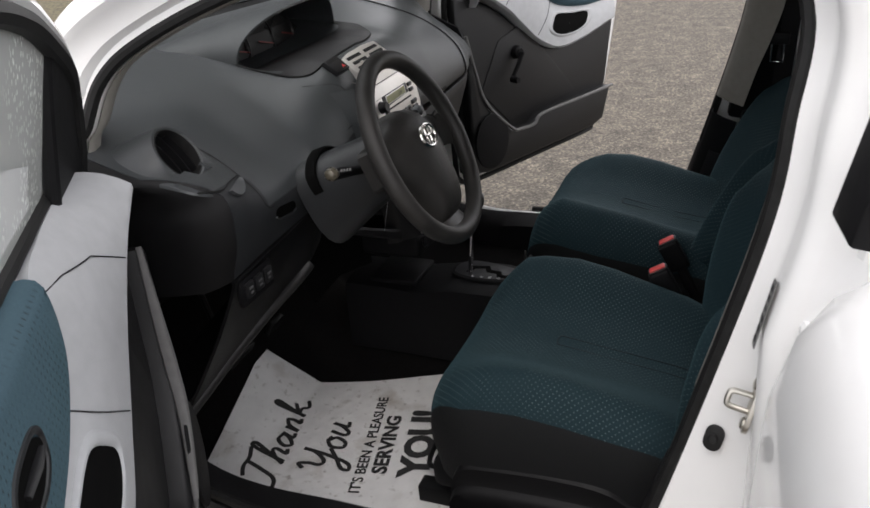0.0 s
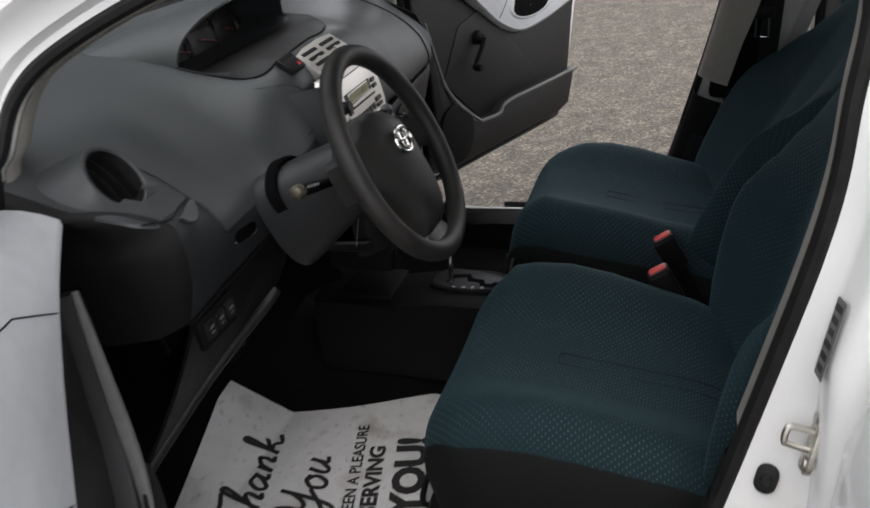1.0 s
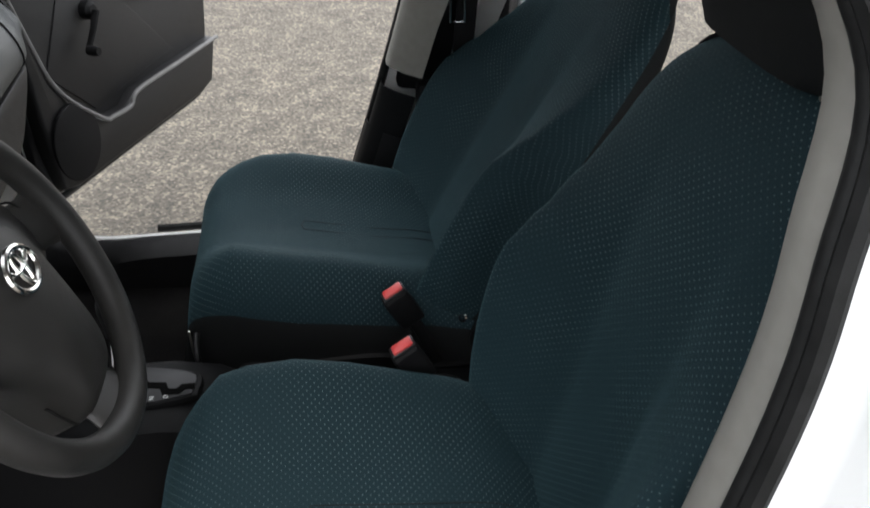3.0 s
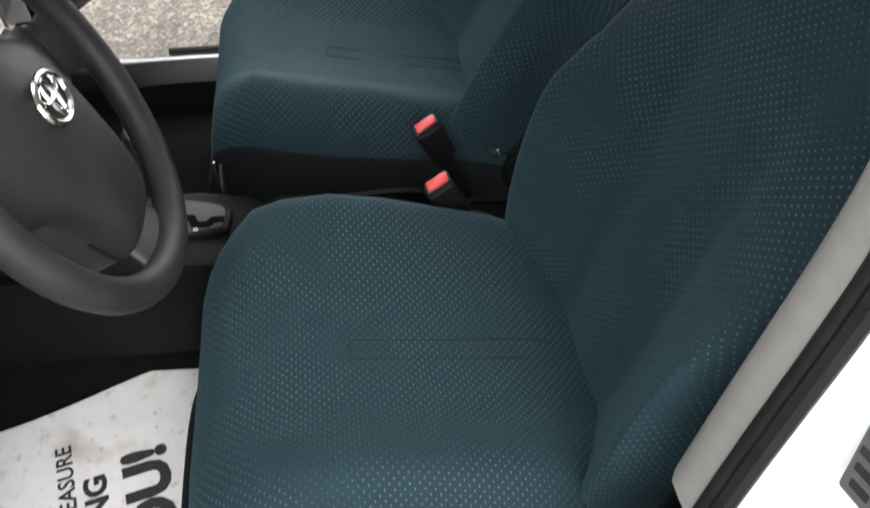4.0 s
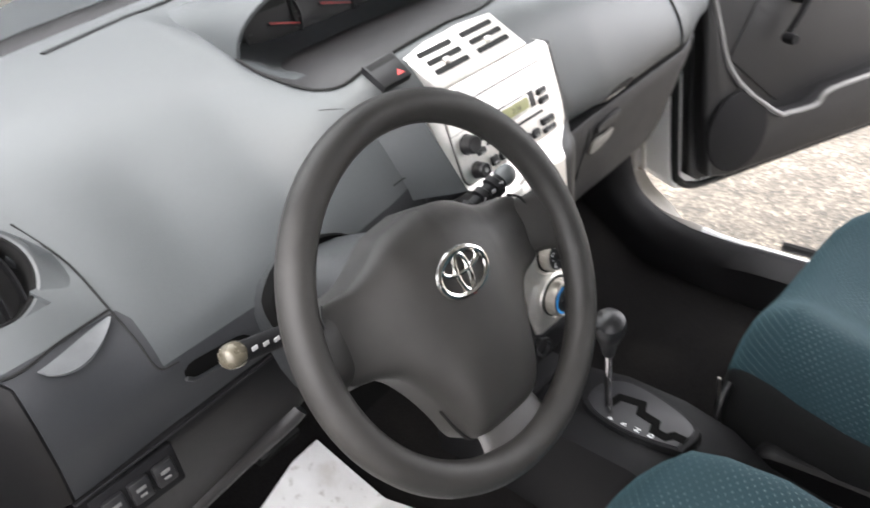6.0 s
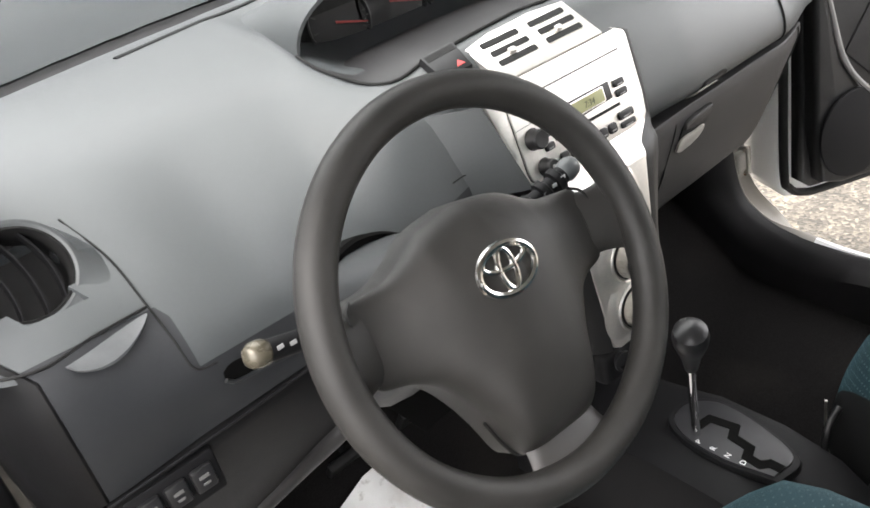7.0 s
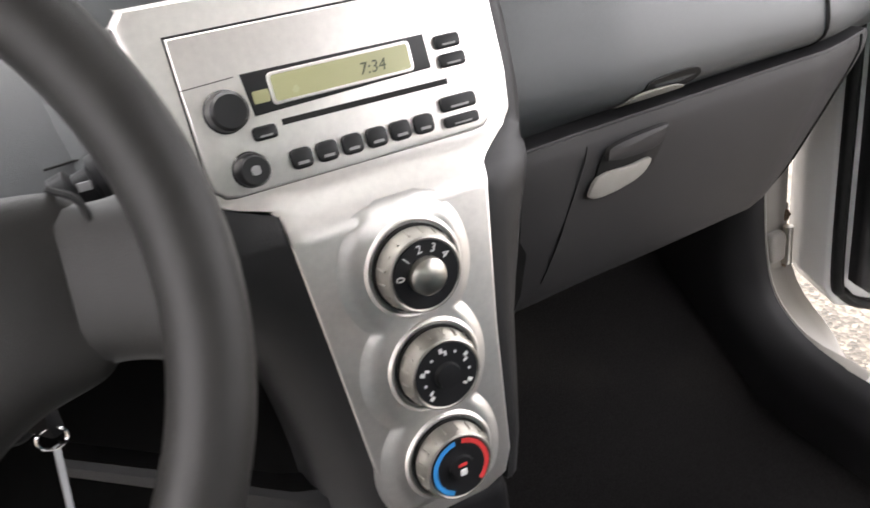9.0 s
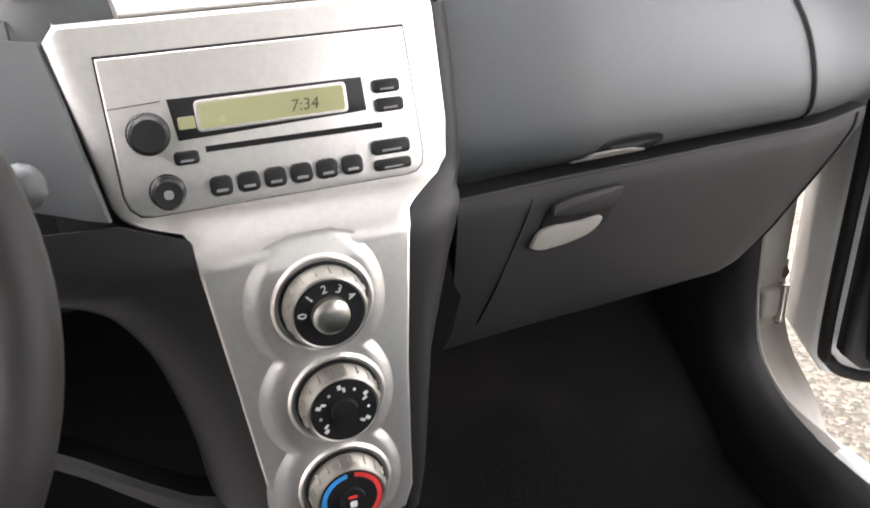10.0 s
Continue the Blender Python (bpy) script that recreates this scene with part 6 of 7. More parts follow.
# ---- seats ----
def seat(xc, recline, base, group):
    """A front seat: cushion, backrest, head restraint, side covers and runners."""
    s = thing("front_seat", (xc, -0.3, 0.28), "front seat in dark teal dotted cloth", "car seat", group)
    secs, n = [], 61

    def crown(y):
        return curve([(0.02, 0.602, 0), (-0.05, 0.604, 0), (-0.12, 0.598, 0), (-0.235, 0.580, 0), (-0.40, 0.562, 0), (-0.60, 0.545, 0)], 63)[min(62, max(0, round((0.02 - y) * 100)))].y + (0.026 * max(0, 1 + y / 0.36) if xc > 0 else 0) - 0.034 * min(1, max(0, (-y - 0.455) / 0.11)) ** 2
    ys = [-0.014, -0.017, -0.024, -0.036, -0.054, -0.078, -0.11, -0.15, -0.22, -0.30, -0.38, -0.46, -0.53, -0.58, -0.60]
    for k, y in enumerate(ys):
        grow = min(1.0, 0.74 + 0.26 * (1 - max(0, (y + 0.115) / 0.102)) ** 0.55) if y > -0.115 else 1.0
        round_in = min(1.0, 0.64 + 0.36 * (1 - max(0, (y + 0.19) / 0.176)) ** 0.55) if y > -0.19 else 1.0
        half = 0.270 * grow - 0.012 * max(0, (-y - 0.35)) / 0.25
        top = crown(y)
        drop = [0.125, 0.088, 0.057, 0.033, 0.015, 0.005, 0.001][k] if k < 7 else 0
        top -= drop
        bot = 0.40 if k else 0.42
        lean = (0.020 if xc < 0 else -0.018) * max(0, 1 + (y + 0.014) / 0.14)
        row = []
        for j in range(n):
            a = math.pi * (1 - j / (n - 1))
            cx, sz = math.cos(a), math.sin(a)
            px = math.copysign(abs(cx) ** 0.36, cx)
            pz = abs(sz) ** 0.36
            x = half * px * (1.045 if px > 0 and xc < 0 else 1)
            if px * xc < 0:
                x *= round_in / grow
            pk, amp = (0.86, 0.066 + 0.020 * math.exp(-((y + 0.17) / 0.16) ** 2)) if px > 0 and xc < 0 else (0.78, 0.066)
            rise = min(1, abs(px) / pk) ** 1.7
            bol = amp * rise * rise * (3 - 2 * rise) * (1 - 0.8 * (max(0, abs(px) - pk) / (1 - pk)) ** 2) * min(1, max(0.15, (-y - 0.01) * (10 if px * xc < 0 else 6))) * (1 - 0.6 * max(0, -y - 0.32) / 0.28)
            dip = -0.006 * (1 - px * px) * min(1, max(0, -y * 4))
            row.append(Vector((xc + x, y - lean * (0.1 + 1.3 * (1 - pz)), bot + (top - bot) * pz + (bol + dip) * pz)))
        secs.append(row)
    def pick(rows, cols):
        sub = [row[cols[0]:cols[1]] for row in secs[rows[0]:rows[1]]]
        return cloth_uv(loft(sub), sub)
    cut = [next(j for j in range(n) if math.sin(math.pi * (1 - j / (n - 1))) ** 0.36 > h) for h in ((0.80, 0.70) if xc < 0 else (0.68, 0.80))]
    e, g = cut[0], n - cut[1]
    cush = part("cushion", pick((2, 99), (e, g)), CLOTH, s, "dark teal dotted seat cushion", smooth=80)
    part("cushion_front", pick((0, 3), (e, g)), CLOTH, cush, "teal front of the cushion", smooth=80)
    part("cushion_side", pick((0, 99), (0, e + 1)), CLOTHSIDE, cush, "black cloth side of the cushion", smooth=80)
    part("cushion_side", pick((0, 99), (g - 1, n)), CLOTHSIDE, cush, "black cloth side of the cushion", smooth=80)
    # stitched loop on the cushion
    def top_z(x, y):
        return crown(y) - 0.006 * min(1, max(0, -y * 4)) + 0.0018
    for off in (-0.016, 0.016):
        part("stitch_line", tube([(xc + off, y, top_z(0, y) + 0.0006) for y in [-0.235 - 0.02 * k for k in range(15)]], 0.0009, 5), STITCH, cush)
    part("stitch_line", tube([(xc - 0.016, -0.235, top_z(0, -0.235) + 0.0006), (xc, -0.231, top_z(0, -0.235) + 0.0006), (xc + 0.016, -0.235, top_z(0, -0.235) + 0.0006)], 0.0009, 5), STITCH, cush)
    # backrest in its own tilted frame
    bmx = Matrix.Translation((xc, base, 0.50)) @ Matrix.Rotation(radians(recline), 4, "X")
    secs = []

    def wing(z):
        return curve([(-0.1, 0.05, 0), (0.0, 0.078, 0), (0.1, 0.095, 0), (0.2, 0.102, 0), (0.3, 0.097, 0), (0.4, 0.050, 0), (0.5, 0.010, 0), (0.6, 0.0, 0), (0.7, 0.0, 0), (0.8, 0.0, 0)], 91)[min(90, max(0, round((z + 0.1) * 100)))].y
    prof = [(-0.02, 0.235, 0.0), (0.03, 0.252, 0.0), (0.10, 0.264, 0.0), (0.20, 0.270, 0.0), (0.28, 0.268, 0.0), (0.36, 0.266, 0.0), (0.44, 0.262, 0.002), (0.52, 0.252, 0.006), (0.58, 0.236, 0.012), (0.63, 0.210, 0.020), (0.67, 0.168, 0.032), (0.695, 0.110, 0.045), (0.705, 0.05, 0.055), (0.708, 0.004, 0.06)]
    fine = [curve([(z, h, b) for z, h, b in prof], 45)[k] for k in range(45)]
    for z, half, back in fine:
        row = []
        for j in range(96):
            a = 2 * math.pi * j / 96
            px = math.copysign(abs(math.cos(a)) ** 0.55, math.cos(a))
            py = math.copysign(abs(math.sin(a)) ** 0.6, math.sin(a))
            dep = 0.055 - back * 0.4
            y = dep * py
            if py > 0:
                rise = min(1, max(0, (abs(px) - 0.34) / 0.56))
                bol = wing(z) * rise ** 1.25 * (1 - max(0, abs(px) - 0.92) / 0.08 * 0.40) - 0.005 * math.exp(-((abs(px) - 0.36) / 0.05) ** 2) * min(1, max(0, 0.62 - z) * 5)
                y += bol * min(1, py * 2.2) - 0.010 * (1 - px * px) * min(1, max(0, 0.70 - z) * 4)
                y -= back
            else:
                y += -0.02 + back * 0.5
            row.append(bmx @ Vector((half * px, y + 0.02, z)))
        secs.append(row)
    m0 = PLACE[s.name]
    back = new("backrest", to_mesh("backrest", (lambda b: (b.transform(bmx.inverted()), b)[1])(cloth_uv(loft([row[:49] for row in secs]), [row[:49] for row in secs])), CLOTH, 80))
    back.parent = s
    back.matrix_basis = m0.inverted() @ bmx
    tagged(back, "dark teal dotted backrest")
    PLACE[back.name] = bmx
    part("back_cover", loft([row[48:] + row[:1] for row in secs]), CLOTHSIDE, back, "black cloth back of the backrest", False, 80)
    # head restraint
    head = []
    for z, half, dep in [(0.700, 0.085, 0.025), (0.705, 0.105, 0.04), (0.73, 0.128, 0.05), (0.79, 0.142, 0.055), (0.84, 0.138, 0.052), (0.88, 0.12, 0.042), (0.895, 0.09, 0.028), (0.90, 0.06, 0.012)]:
        head.append([bmx @ Vector((half * math.copysign(abs(math.cos(a)) ** 0.6, math.cos(a)), 0.045 + dep * math.copysign(abs(math.sin(a)) ** 0.7, math.sin(a)), z)) for a in [2 * math.pi * j / 32 for j in range(32)]])
    part("head_restraint", loft(head, True, True), CLOTHSIDE, s, "black head restraint")
    for off in (-0.06, 0.06):
        part("post", tube([bmx @ Vector((off, 0.0, 0.66)), bmx @ Vector((off, 0.03, 0.73))], 0.006, 8), STEEL, s, "steel post")
    for sd in (-1, 1):
        ridge = curve([(-0.085, 0.37, 0), (-0.092, 0.43, 0), (-0.115, 0.464, 0), (-0.18, 0.476, 0), (-0.29, 0.484, 0), (-0.38, 0.478, 0), (-0.45, 0.445, 0), (-0.58, 0.435, 0), (-0.62, 0.40, 0)], 40)
        rows = []
        for q in ridge:
            h = q.y - 0.335
            rows.append([Vector((xc + sd * a, q.x, 0.335 + h * b)) for a, b in ((0.225, 0.99), (0.250, 1.0), (0.268, 0.985), (0.274, 0.94), (0.273, 0.72), (0.275, 0.66), (0.285, 0.63), (0.289, 0.58), (0.287, 0.42), (0.280, 0.0))])
        nose = [[p.lerp(Vector((xc + sd * 0.225, p.y + 0.012, p.z)), t) for p in rows[0]] for t in (1.0, 0.6, 0.25)]
        part("side_cover", thick(loft(nose + rows), 0.003), ENDCAP, s, "ridged black plastic side cover")
        part("runner", rbox((xc + sd * 0.19, -0.28, 0.30), (0.04, 0.60, 0.05), 0.006), BLACK, s, "black seat runner")
        part("recliner_cover", turned([(0.0, 0), (0.045, 0), (0.042, 0.016), (0.03, 0.022), (0, 0.022)], 28, facing((xc + sd * 0.245, -0.575, 0.485), (sd, 0, 0))), BLACK, s, "black hinge cover")
    part("hinge_bolt", turned([(0, 0), (0.010, 0), (0.010, 0.008), (0.006, 0.012), (0, 0.012)], 12, facing((xc - math.copysign(0.245, xc), -0.52, 0.53), (-math.copysign(1, xc), 0.3, 0.5))), CHROME, s, "bright bolt head")
    if xc < 0:
        part("slide_lever", tube(curve([(-0.515, -0.06, 0.46), (-0.504, -0.048, 0.460), (-0.488, -0.044, 0.425), (-0.460, -0.044, 0.355), (-0.436, -0.05, 0.322), (-0.42, -0.07, 0.318)], 24), 0.0055, 10), SMOKE, s, "black bent slide lever")
        part("recline_lever", tube(curve([(xc - 0.255, -0.43, 0.425), (xc - 0.257, -0.48, 0.47), (xc - 0.255, -0.535, 0.522)], 9), 0.012, 10, flat=0.55), GREYPL, s, "pale grey recline lever")
        part("hinge_bolt", turned([(0, 0), (0.011, 0), (0.011, 0.008), (0.006, 0.012), (0, 0.012)], 12, facing((xc - 0.262, -0.55, 0.545), (-0.7, 0.2, 0.7))), CHROME, s, "bright bolt head")
    else:
        part("slide_wire", tube(curve([(0.128, -0.022, 0.54), (0.126, -0.024, 0.48), (0.126, -0.034, 0.435), (0.132, -0.07, 0.415)], 16), 0.0022, 6), STEEL, s, "bright wire of the slide lever")
        part("slide_lever", tube(curve([(0.150, -0.03, 0.515), (0.122, -0.03, 0.502), (0.108, -0.032, 0.47), (0.114, -0.036, 0.42), (0.17, -0.05, 0.36)], 20), 0.0055, 10), SMOKE, s, "black bent slide lever")
    part("pan", rbox((xc, -0.28, 0.375), (0.44, 0.52, 0.07), 0.02), BLACK, s, "black seat pan")
    part("slide_bar", tube(curve([(xc - 0.15, -0.06, 0.36), (xc - 0.15, 0.015, 0.335), (xc, 0.03, 0.33), (xc + 0.15, 0.015, 0.335), (xc + 0.15, -0.06, 0.36)], 24), 0.006, 8), BLACK, s, "black slide lever under the seat front")
    return s


seat(-0.345, 12, -0.620, "front seats")
seat(0.360, 28, -0.548, "front seats")

def buckle(x):
    b = thing("seat_belt_buckle", (x, -0.40, 0.45), "black seat belt buckle with a red release button", "seat belt", "buckles")
    side = -1 if x < 0 else 1
    part("stem", tube([(x + side * 0.005, -0.47, 0.46), (x, -0.43, 0.55), (x, -0.405, 0.59)], 0.012, 8, flat=0.7), BLACK, b, "black stem")
    m = pose(0, 0, 0, -28, 0, 12)
    body_ = part("housing", rbox((x, -0.405, 0.595), (0.028, 0.047, 0.075), 0.006, 3, m), BLACK, b, "black buckle housing")
    part("button_frame", rbox((x, -0.388, 0.630), (0.0255, 0.043, 0.008), 0.003, 2, m), SMOKE, body_, "dark frame")
    part("release_button", rbox((x, -0.387, 0.633), (0.0205, 0.036, 0.008), 0.003, 2, m), RED, body_, "red release button")


buckle(-0.072)
buckle(0.074)

# ---- centre console ----
console = thing("floor_console", (-0.02, 0.0, 0.36), "black floor console with the gear selector", "floor console")
rows = []
for y, half, z in [(0.40, 0.085, 0.52), (0.30, 0.085, 0.52), (0.22, 0.085, 0.515), (0.15, 0.088, 0.525), (0.10, 0.09, 0.535), (0.0, 0.09, 0.535), (-0.08, 0.088, 0.52), (-0.14, 0.085, 0.48), (-0.25, 0.085, 0.46), (-0.45, 0.085, 0.46), (-0.60, 0.085, 0.45)]:
    rows.append([Vector((-0.02 + half * px, y, 0.33 + (z - 0.33) * pz)) for px, pz in ((-1.08, 0), (-1.04, 0.5), (-1, 0.85), (-0.93, 0.97), (-0.75, 1), (0, 1.0), (0.75, 1), (0.93, 0.97), (1, 0.85), (1.04, 0.5), (1.08, 0))])
part("console_body", loft(rows, False), BLACK, console, "black moulded console")
gate = [(-0.030, -0.045), (0.016, -0.045), (0.040, 0.02), (0.046, 0.085), (0.02, 0.118), (-0.018, 0.116), (-0.038, 0.08), (-0.042, 0.02)]
gp = [(p.x, p.y) for p in curve([(*g, 0) for g in gate] + [(*gate[0], 0)], 43)[:-1]]
part("gate_rim", plate([(-0.02 + (x + 0.008) * 1.14 - 0.008, (y - 0.03) * 1.12 + 0.03) for x, y in gp], 0.012, Matrix.Translation((0.010, 0, 0.532)), 0.006), BLACK, console, "raised rim round the gate")
gpl = part("gate_plate", plate([(-0.02 + x, y) for x, y in gp], 0.006, Matrix.Translation((0.010, 0, 0.5405)), 0.002), GATE, console, "glossy dark selector plate")
# the slot is laid on the plate as flat strips in shade black
zig = [(-0.034, 0.080), (-0.010, 0.076), (-0.004, 0.040), (-0.022, 0.032), (-0.026, 0.004), (-0.042, -0.002), (-0.044, -0.022), (-0.034, -0.030), (-0.034, -0.044)]
for a, b in zip(zig, zig[1:]):
    dx, dy = b[0] - a[0], b[1] - a[1]
    n = 0.0065 / math.hypot(dx, dy)
    e = 0.6 * n
    part("gate_slot", plate([(a[0] - dy * n - dx * e, a[1] + dx * n - dy * e), (b[0] - dy * n + dx * e, b[1] + dx * n + dy * e), (b[0] + dy * n + dx * e, b[1] - dx * n + dy * e), (a[0] + dy * n - dx * e, a[1] - dx * n - dy * e)], 0.0013 + 0.00015 * (zig.index(a) % 2), Matrix.Translation((0.010, 0, 0.5463))), SHADE_BLACK, gpl, "zigzag gate slot, its shade in flat black")
for k, ch in enumerate("PRND"):
    part("letter", lettering(ch, 0.011, Matrix.Translation((-0.046 + 0.001 * k, 0.062 - 0.022 * k, 0.5468)), 0.0004), MARK, gpl, "pale gear letter")
part("lever_shaft", tube([(-0.034, 0.074, 0.545), (-0.060, 0.055, 0.64), (-0.082, 0.036, 0.725)], [0.006, 0.0055, 0.006], 10), CHROME, console, "steel selector shaft")
kd = Vector((-0.22, -0.20, 0.80)).normalized()
part("lever_knob", turned([(0.008, -0.012), (0.010, 0.0), (0.012, 0.016), (0.017, 0.036), (0.0205, 0.050), (0.0215, 0.060), (0.0195, 0.072), (0.012, 0.078), (0, 0.080)], 24, facing((-0.082, 0.036, 0.722), kd)), SMOKE, console, "black selector knob")
part("button", rbox((-0.112, 0.022, 0.775), (0.006, 0.014, 0.022), 0.003, 2), BLACK, console)
part("cup_holder", turned([(0.042, -0.06), (0.046, 0.0), (0.048, 0.006), (0.044, 0.008), (0.040, 0.0), (0.038, -0.055)], 28, Matrix.Translation((-0.03, -0.46, 0.475))), DASH_LOW, console, "round cup holder")
part("tray", rbox((-0.02, 0.27, 0.525), (0.13, 0.13, 0.015), 0.005, 2), BLACK, console, "shallow tray")

# ---- pedals ----
for nm, x, w, h, z in (("brake_pedal", -0.33, 0.09, 0.055, 0.40), ("accelerator_pedal", -0.20, 0.05, 0.13, 0.39)):
    p = thing(nm, (x, 0.62, z), "black rubber-faced " + nm.replace("_", " "), "pedal")
    part("pad", rbox((x, 0.60, z), (w, 0.018, h), 0.006, 2, pose(0, 0, 0, 35, 0, 0)), RUBBER, p, "ribbed rubber pad")
    part("arm", tube([(x, 0.61, z), (x, 0.66, z + 0.1), (x, 0.70, z + 0.28)], 0.008, 8), BLACK, p, "black pedal arm")

# ---- paper floor mat ----
MZ = 0.286
mat_ob = thing("paper_floor_mat", (-0.42, 0.25, MZ), "white paper floor mat with dark print and dirt", "floor mat")
def mat_z(x, y):
    far = min(1, max(0, (x + 0.58) / 0.25))
    return MZ + 0.004 * math.sin(9 * x + 3) * math.sin(7 * y) + 0.82 * max(0, y - 0.435) * far + 0.10 * max(0, x + 0.20)


LEFT = curve([(-0.59, -0.10, 0), (-0.635, 0.10, 0), (-0.658, 0.28, 0), (-0.640, 0.42, 0), (-0.590, 0.542, 0)], 121)
RIGHT = curve([(-0.085, -0.06, 0), (-0.118, 0.09, 0), (-0.185, 0.26, 0), (-0.226, 0.39, 0), (-0.268, 0.562, 0)], 121)
rows = [[Vector((p.x, p.y, mat_z(p.x, p.y))) for p in [a.lerp(b, j / 30) for j in range(31)]] for a, b in zip(LEFT, RIGHT)]
part("sheet", thick(loft(rows), 0.0012), PAPER, mat_ob, "white embossed paper sheet")


def drape(bm, lift=0.0022):
    for v in bm.verts:
        v.co.z = mat_z(v.co.x, v.co.y) + lift + (v.co.z if v.co.z < 0.01 else 0)
    return bm


def script(strokes, origin, along, up, width):
    """Handwriting-like strokes laid flat on the mat: points in letter heights."""
    bm = bmesh.new()
    for st in strokes:
        pts = curve([(origin[0] + along[0] * x + up[0] * y, origin[1] + along[1] * x + up[1] * y, 0) for x, y in st], 8 * len(st))
        flat = []
        for p in pts:  # the print follows the sheet up its fold
            d, far = max(0, p.y - 0.435), min(1, max(0, (p.x + 0.58) / 0.25))
            k = 1.155 / (1.155 + 0.82 * far)
            flat.append(Vector((p.x - 1.15 * d * (1 - k), p.y - d * (1 - k), 0)))
        tube(flat, width, 6, False, bm, 0.1)
    return drape(bm, 0.0021)


THANK = [[(0.05, 1.0), (0.3, 1.12), (0.62, 1.08), (0.95, 1.2)], [(0.5, 1.08), (0.45, 0.6), (0.35, 0.1), (0.1, 0.0), (-0.02, 0.15)],
         [(0.85, 0.02), (1.0, 0.6), (1.12, 1.1), (1.02, 1.2), (0.95, 0.8), (0.92, 0.02)], [(0.93, 0.3), (1.1, 0.5), (1.2, 0.4), (1.18, 0.05), (1.32, 0.08)],
         [(1.72, 0.42), (1.5, 0.5), (1.38, 0.25), (1.5, 0.02), (1.68, 0.2), (1.75, 0.46), (1.72, 0.08), (1.88, 0.06)],
         [(1.98, 0.46), (1.98, 0.02), (2.05, 0.36), (2.22, 0.48), (2.28, 0.3), (2.26, 0.06), (2.4, 0.08)],
         [(2.52, 0.02), (2.62, 0.6), (2.72, 1.1), (2.62, 1.18), (2.56, 0.7), (2.54, 0.02)], [(2.85, 0.5), (2.58, 0.26), (2.75, 0.22), (2.88, 0.02), (3.1, 0.12)]]
YOU = [[(-0.02, 0.9), (0.12, 1.05), (0.2, 0.8), (0.2, 0.5), (0.38, 0.42), (0.62, 0.7), (0.7, 1.05)], [(0.7, 1.05), (0.6, 0.4), (0.42, -0.2), (0.2, -0.3), (0.2, -0.1), (0.5, 0.1), (0.85, 0.35)],
       [(1.1, 0.5), (0.92, 0.35), (0.95, 0.05), (1.15, 0.02), (1.28, 0.28), (1.12, 0.5), (1.3, 0.42)], [(1.5, 0.5), (1.42, 0.12), (1.55, 0.02), (1.75, 0.25), (1.82, 0.5), (1.76, 0.1), (1.95, 0.08)]]
part("print_script", script(THANK, (-0.624, 0.345), (0.098, 0.0222), (0.0162, 0.086), 0.0050), INK, mat_ob, "black handwriting-style print")
part("print_script", script(YOU, (-0.532, 0.233), (0.0862, 0.0219), (-0.006, 0.091), 0.0050), INK, mat_ob, "black handwriting-style print")
for txt, size, x, y, bold, wide in (("IT'S BEEN A PLEASURE", 0.035, -0.416, 0.202, 0.0006, 0.328), ("SERVING", 0.047, -0.410, 0.160, 0.0018, 0.196), ("YOU!", 0.092, -0.387, 0.084, 0.0045, 0.232)):
    bm = lettering(txt, size, Matrix(), 0.0005, 0, bold)
    xs = [v.co.x for v in bm.verts]
    mid = (max(xs) + min(xs)) / 2
    bm.transform(Matrix.Translation((x, y, 0)) @ Matrix.Rotation(radians(13.5), 4, "Z") @ Matrix.Diagonal((wide / (max(xs) - min(xs)), 1, 1, 1)) @ Matrix.Translation((-mid, 0, 0)))
    part("print_line", drape(bm), INK, mat_ob, "black printed capitals")

# ---- fittings on the pillars ----
JAMB_UP = Vector((0.061, -0.042, 0.185)).normalized()


def on_jamb(x, y, z, way, out=0.0):
    nn = Vector(way) - JAMB_UP * Vector(way).dot(JAMB_UP)
    nn.normalize()
    return facing(Vector((x, y, z)) + nn * out, nn, JAMB_UP)


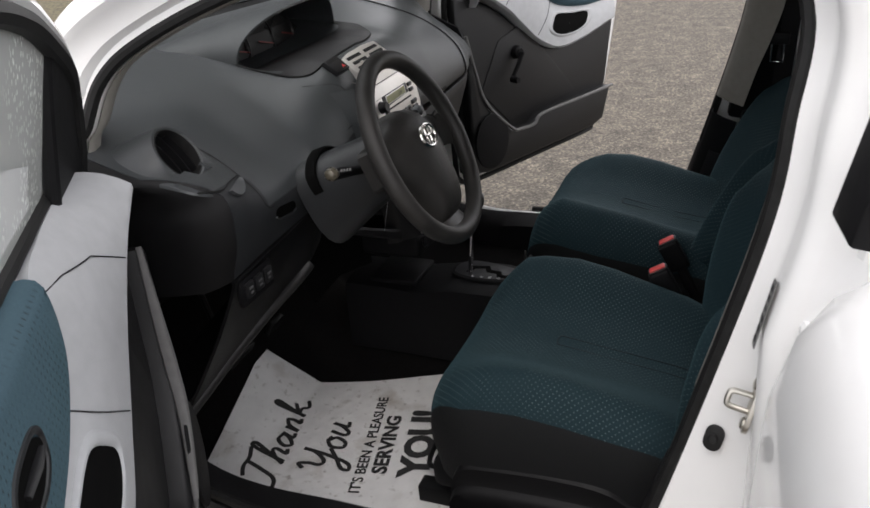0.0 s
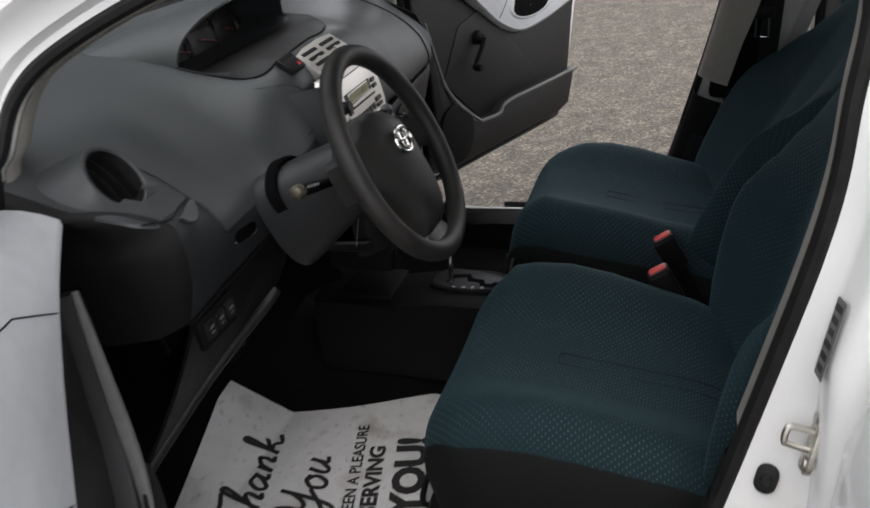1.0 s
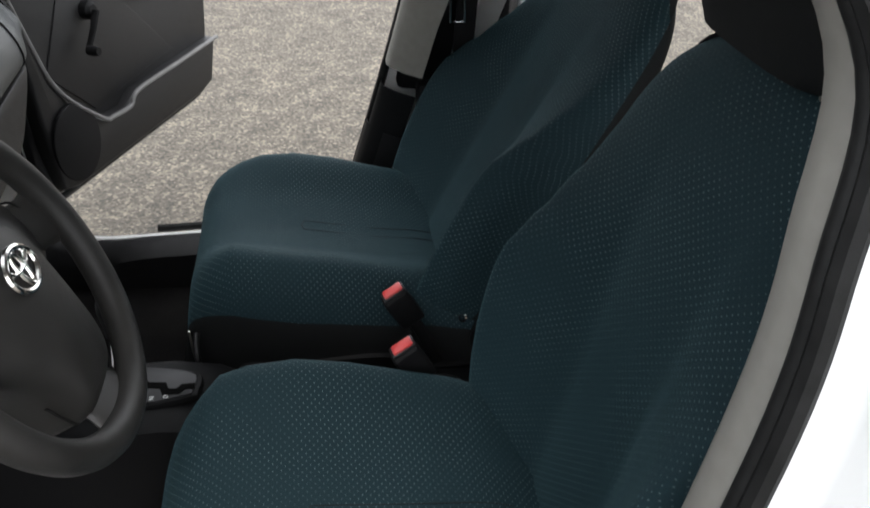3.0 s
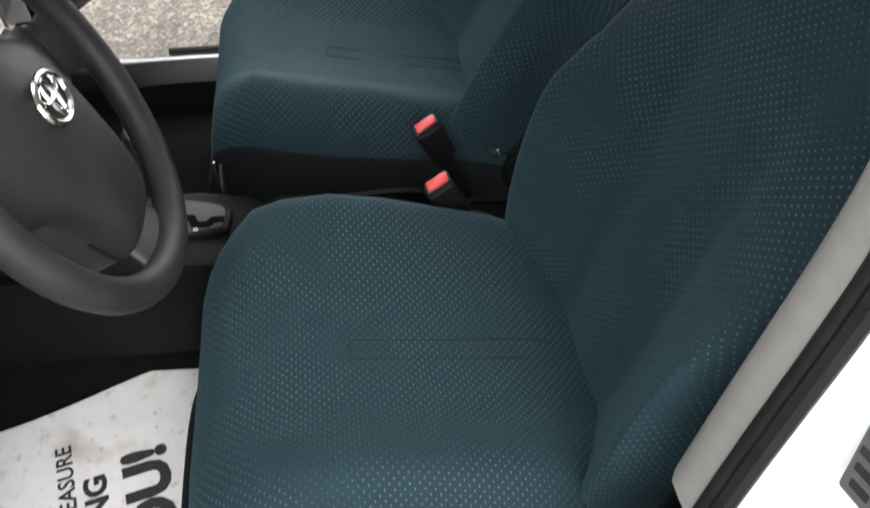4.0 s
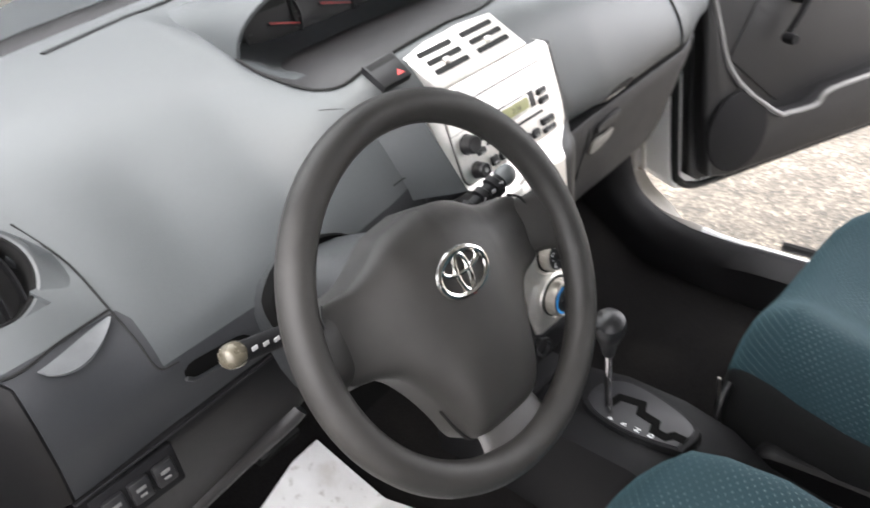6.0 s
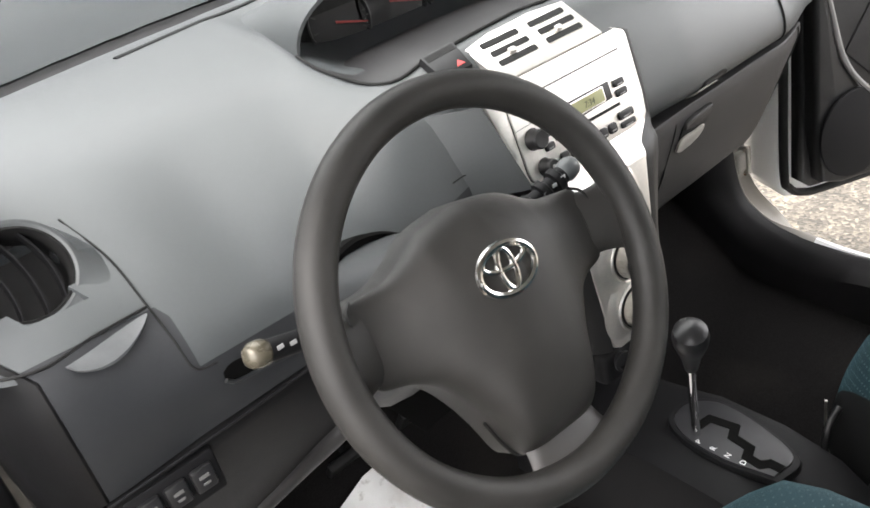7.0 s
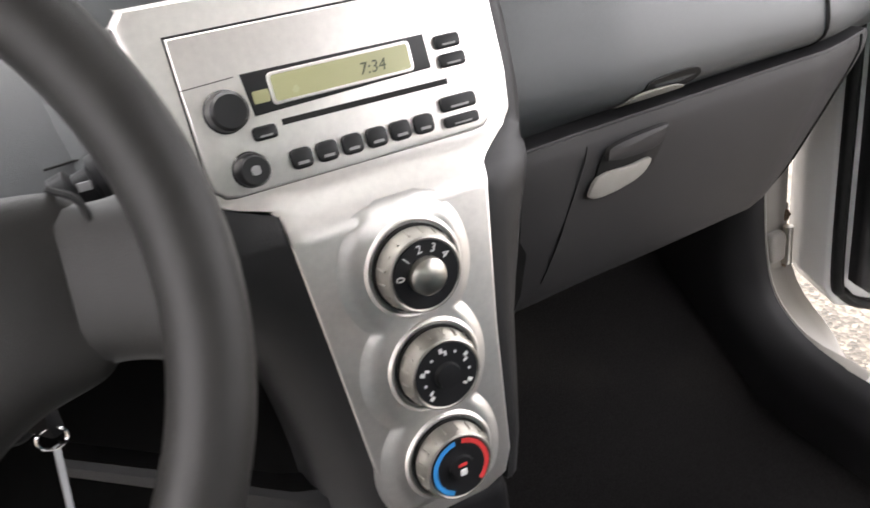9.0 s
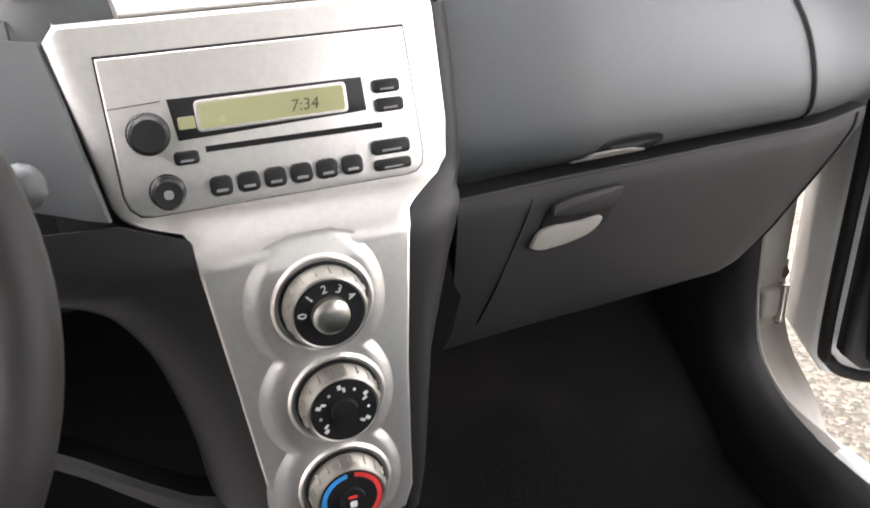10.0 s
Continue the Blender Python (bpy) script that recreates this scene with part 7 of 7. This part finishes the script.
st = thing("door_striker", (-0.757, -0.613, 0.80), "bright steel door striker on the centre pillar", "striker")
SJ = on_jamb(-0.752, -0.610, 0.806, (-0.10, 1, 0), 0.008)
part("base", plate(round_rect(0.030, 0.084, 0.0145, 6), 0.006, SJ @ Matrix.Translation((0, 0, -0.004)), 0.002), STEEL, st, "steel base plate")
for dz in (-0.029, 0.029):
    part("screw", turned([(0.0085, 0), (0.0085, 0.003), (0.006, 0.005), (0.003, 0.004), (0, 0.004)], 16, SJ @ Matrix.Translation((0, dz, 0.001))), STEEL, st, "steel screw head")
part("loop", tube([SJ @ Vector(p) for p in curve([(0.0, 0.0115, 0.0), (0.0, 0.011, 0.024), (0.0, 0.007, 0.030), (0.0, -0.007, 0.030), (0.0, -0.011, 0.024), (0.0, -0.0115, 0.0)], 24)], 0.0042, 8), STEEL, st, "steel loop")
plug = thing("rubber_plug", (-0.755, -0.545, 0.70), "black oval rubber plug in the centre pillar", "plug")
GJ = on_jamb(-0.742, -0.559, 0.735, (-1, 0.19, 0), 0.002)
part("rim", plate(round_rect(0.026, 0.038, 0.0125, 5), 0.006, GJ, 0.002), RUBBER, plug, "black rubber rim")
part("boss", turned([(0.007, 0.0), (0.007, 0.009), (0.005, 0.011), (0, 0.011)], 16, GJ), RUBBER, plug, "raised middle")
sk = thing("door_sticker", (-0.745, -0.61, 0.88), "grey data sticker with unreadable lines on the pillar", "sticker")
SM = on_jamb(-0.749, -0.611, 0.945, (-0.06, 1, 0), 0.005)
part("sheet", plate(round_rect(0.038, 0.088, 0.003, 2), 0.001, SM), STICKER, sk, "grey sticker sheet")
for k in range(6):
    part("print_bar", plate(round_rect(0.030 - 0.005 * (k % 3), 0.007, 0.001, 1, -0.001, 0.034 - 0.0135 * k), 0.0006, SM @ Matrix.Translation((0, 0, 0.001))), INK, sk, "dark bar of print")
belt = thing("seat_belt", (0.62, -0.585, 0.80), "black seat belt hanging on the centre pillar with a steel tongue", "seat belt")
part("webbing", thick(loft([[(0.632 - 0.03 * t, -0.560 - 0.045 * t, 0.50 + 0.85 * t), (0.632 - 0.03 * t, -0.605 - 0.045 * t, 0.50 + 0.85 * t)] for t in [k / 10 for k in range(11)]]), 0.002), BLACK, belt, "black webbing")
part("tongue_cover", rbox((0.606, -0.585, 0.985), (0.014, 0.055, 0.03), 0.004, 2), BLACK, belt, "black tongue cover")
part("tongue", tube([(0.602, -0.600, 0.97), (0.600, -0.600, 0.925), (0.600, -0.570, 0.925), (0.602, -0.570, 0.97)], 0.0028, 6), CHROME, belt, "steel belt tongue")
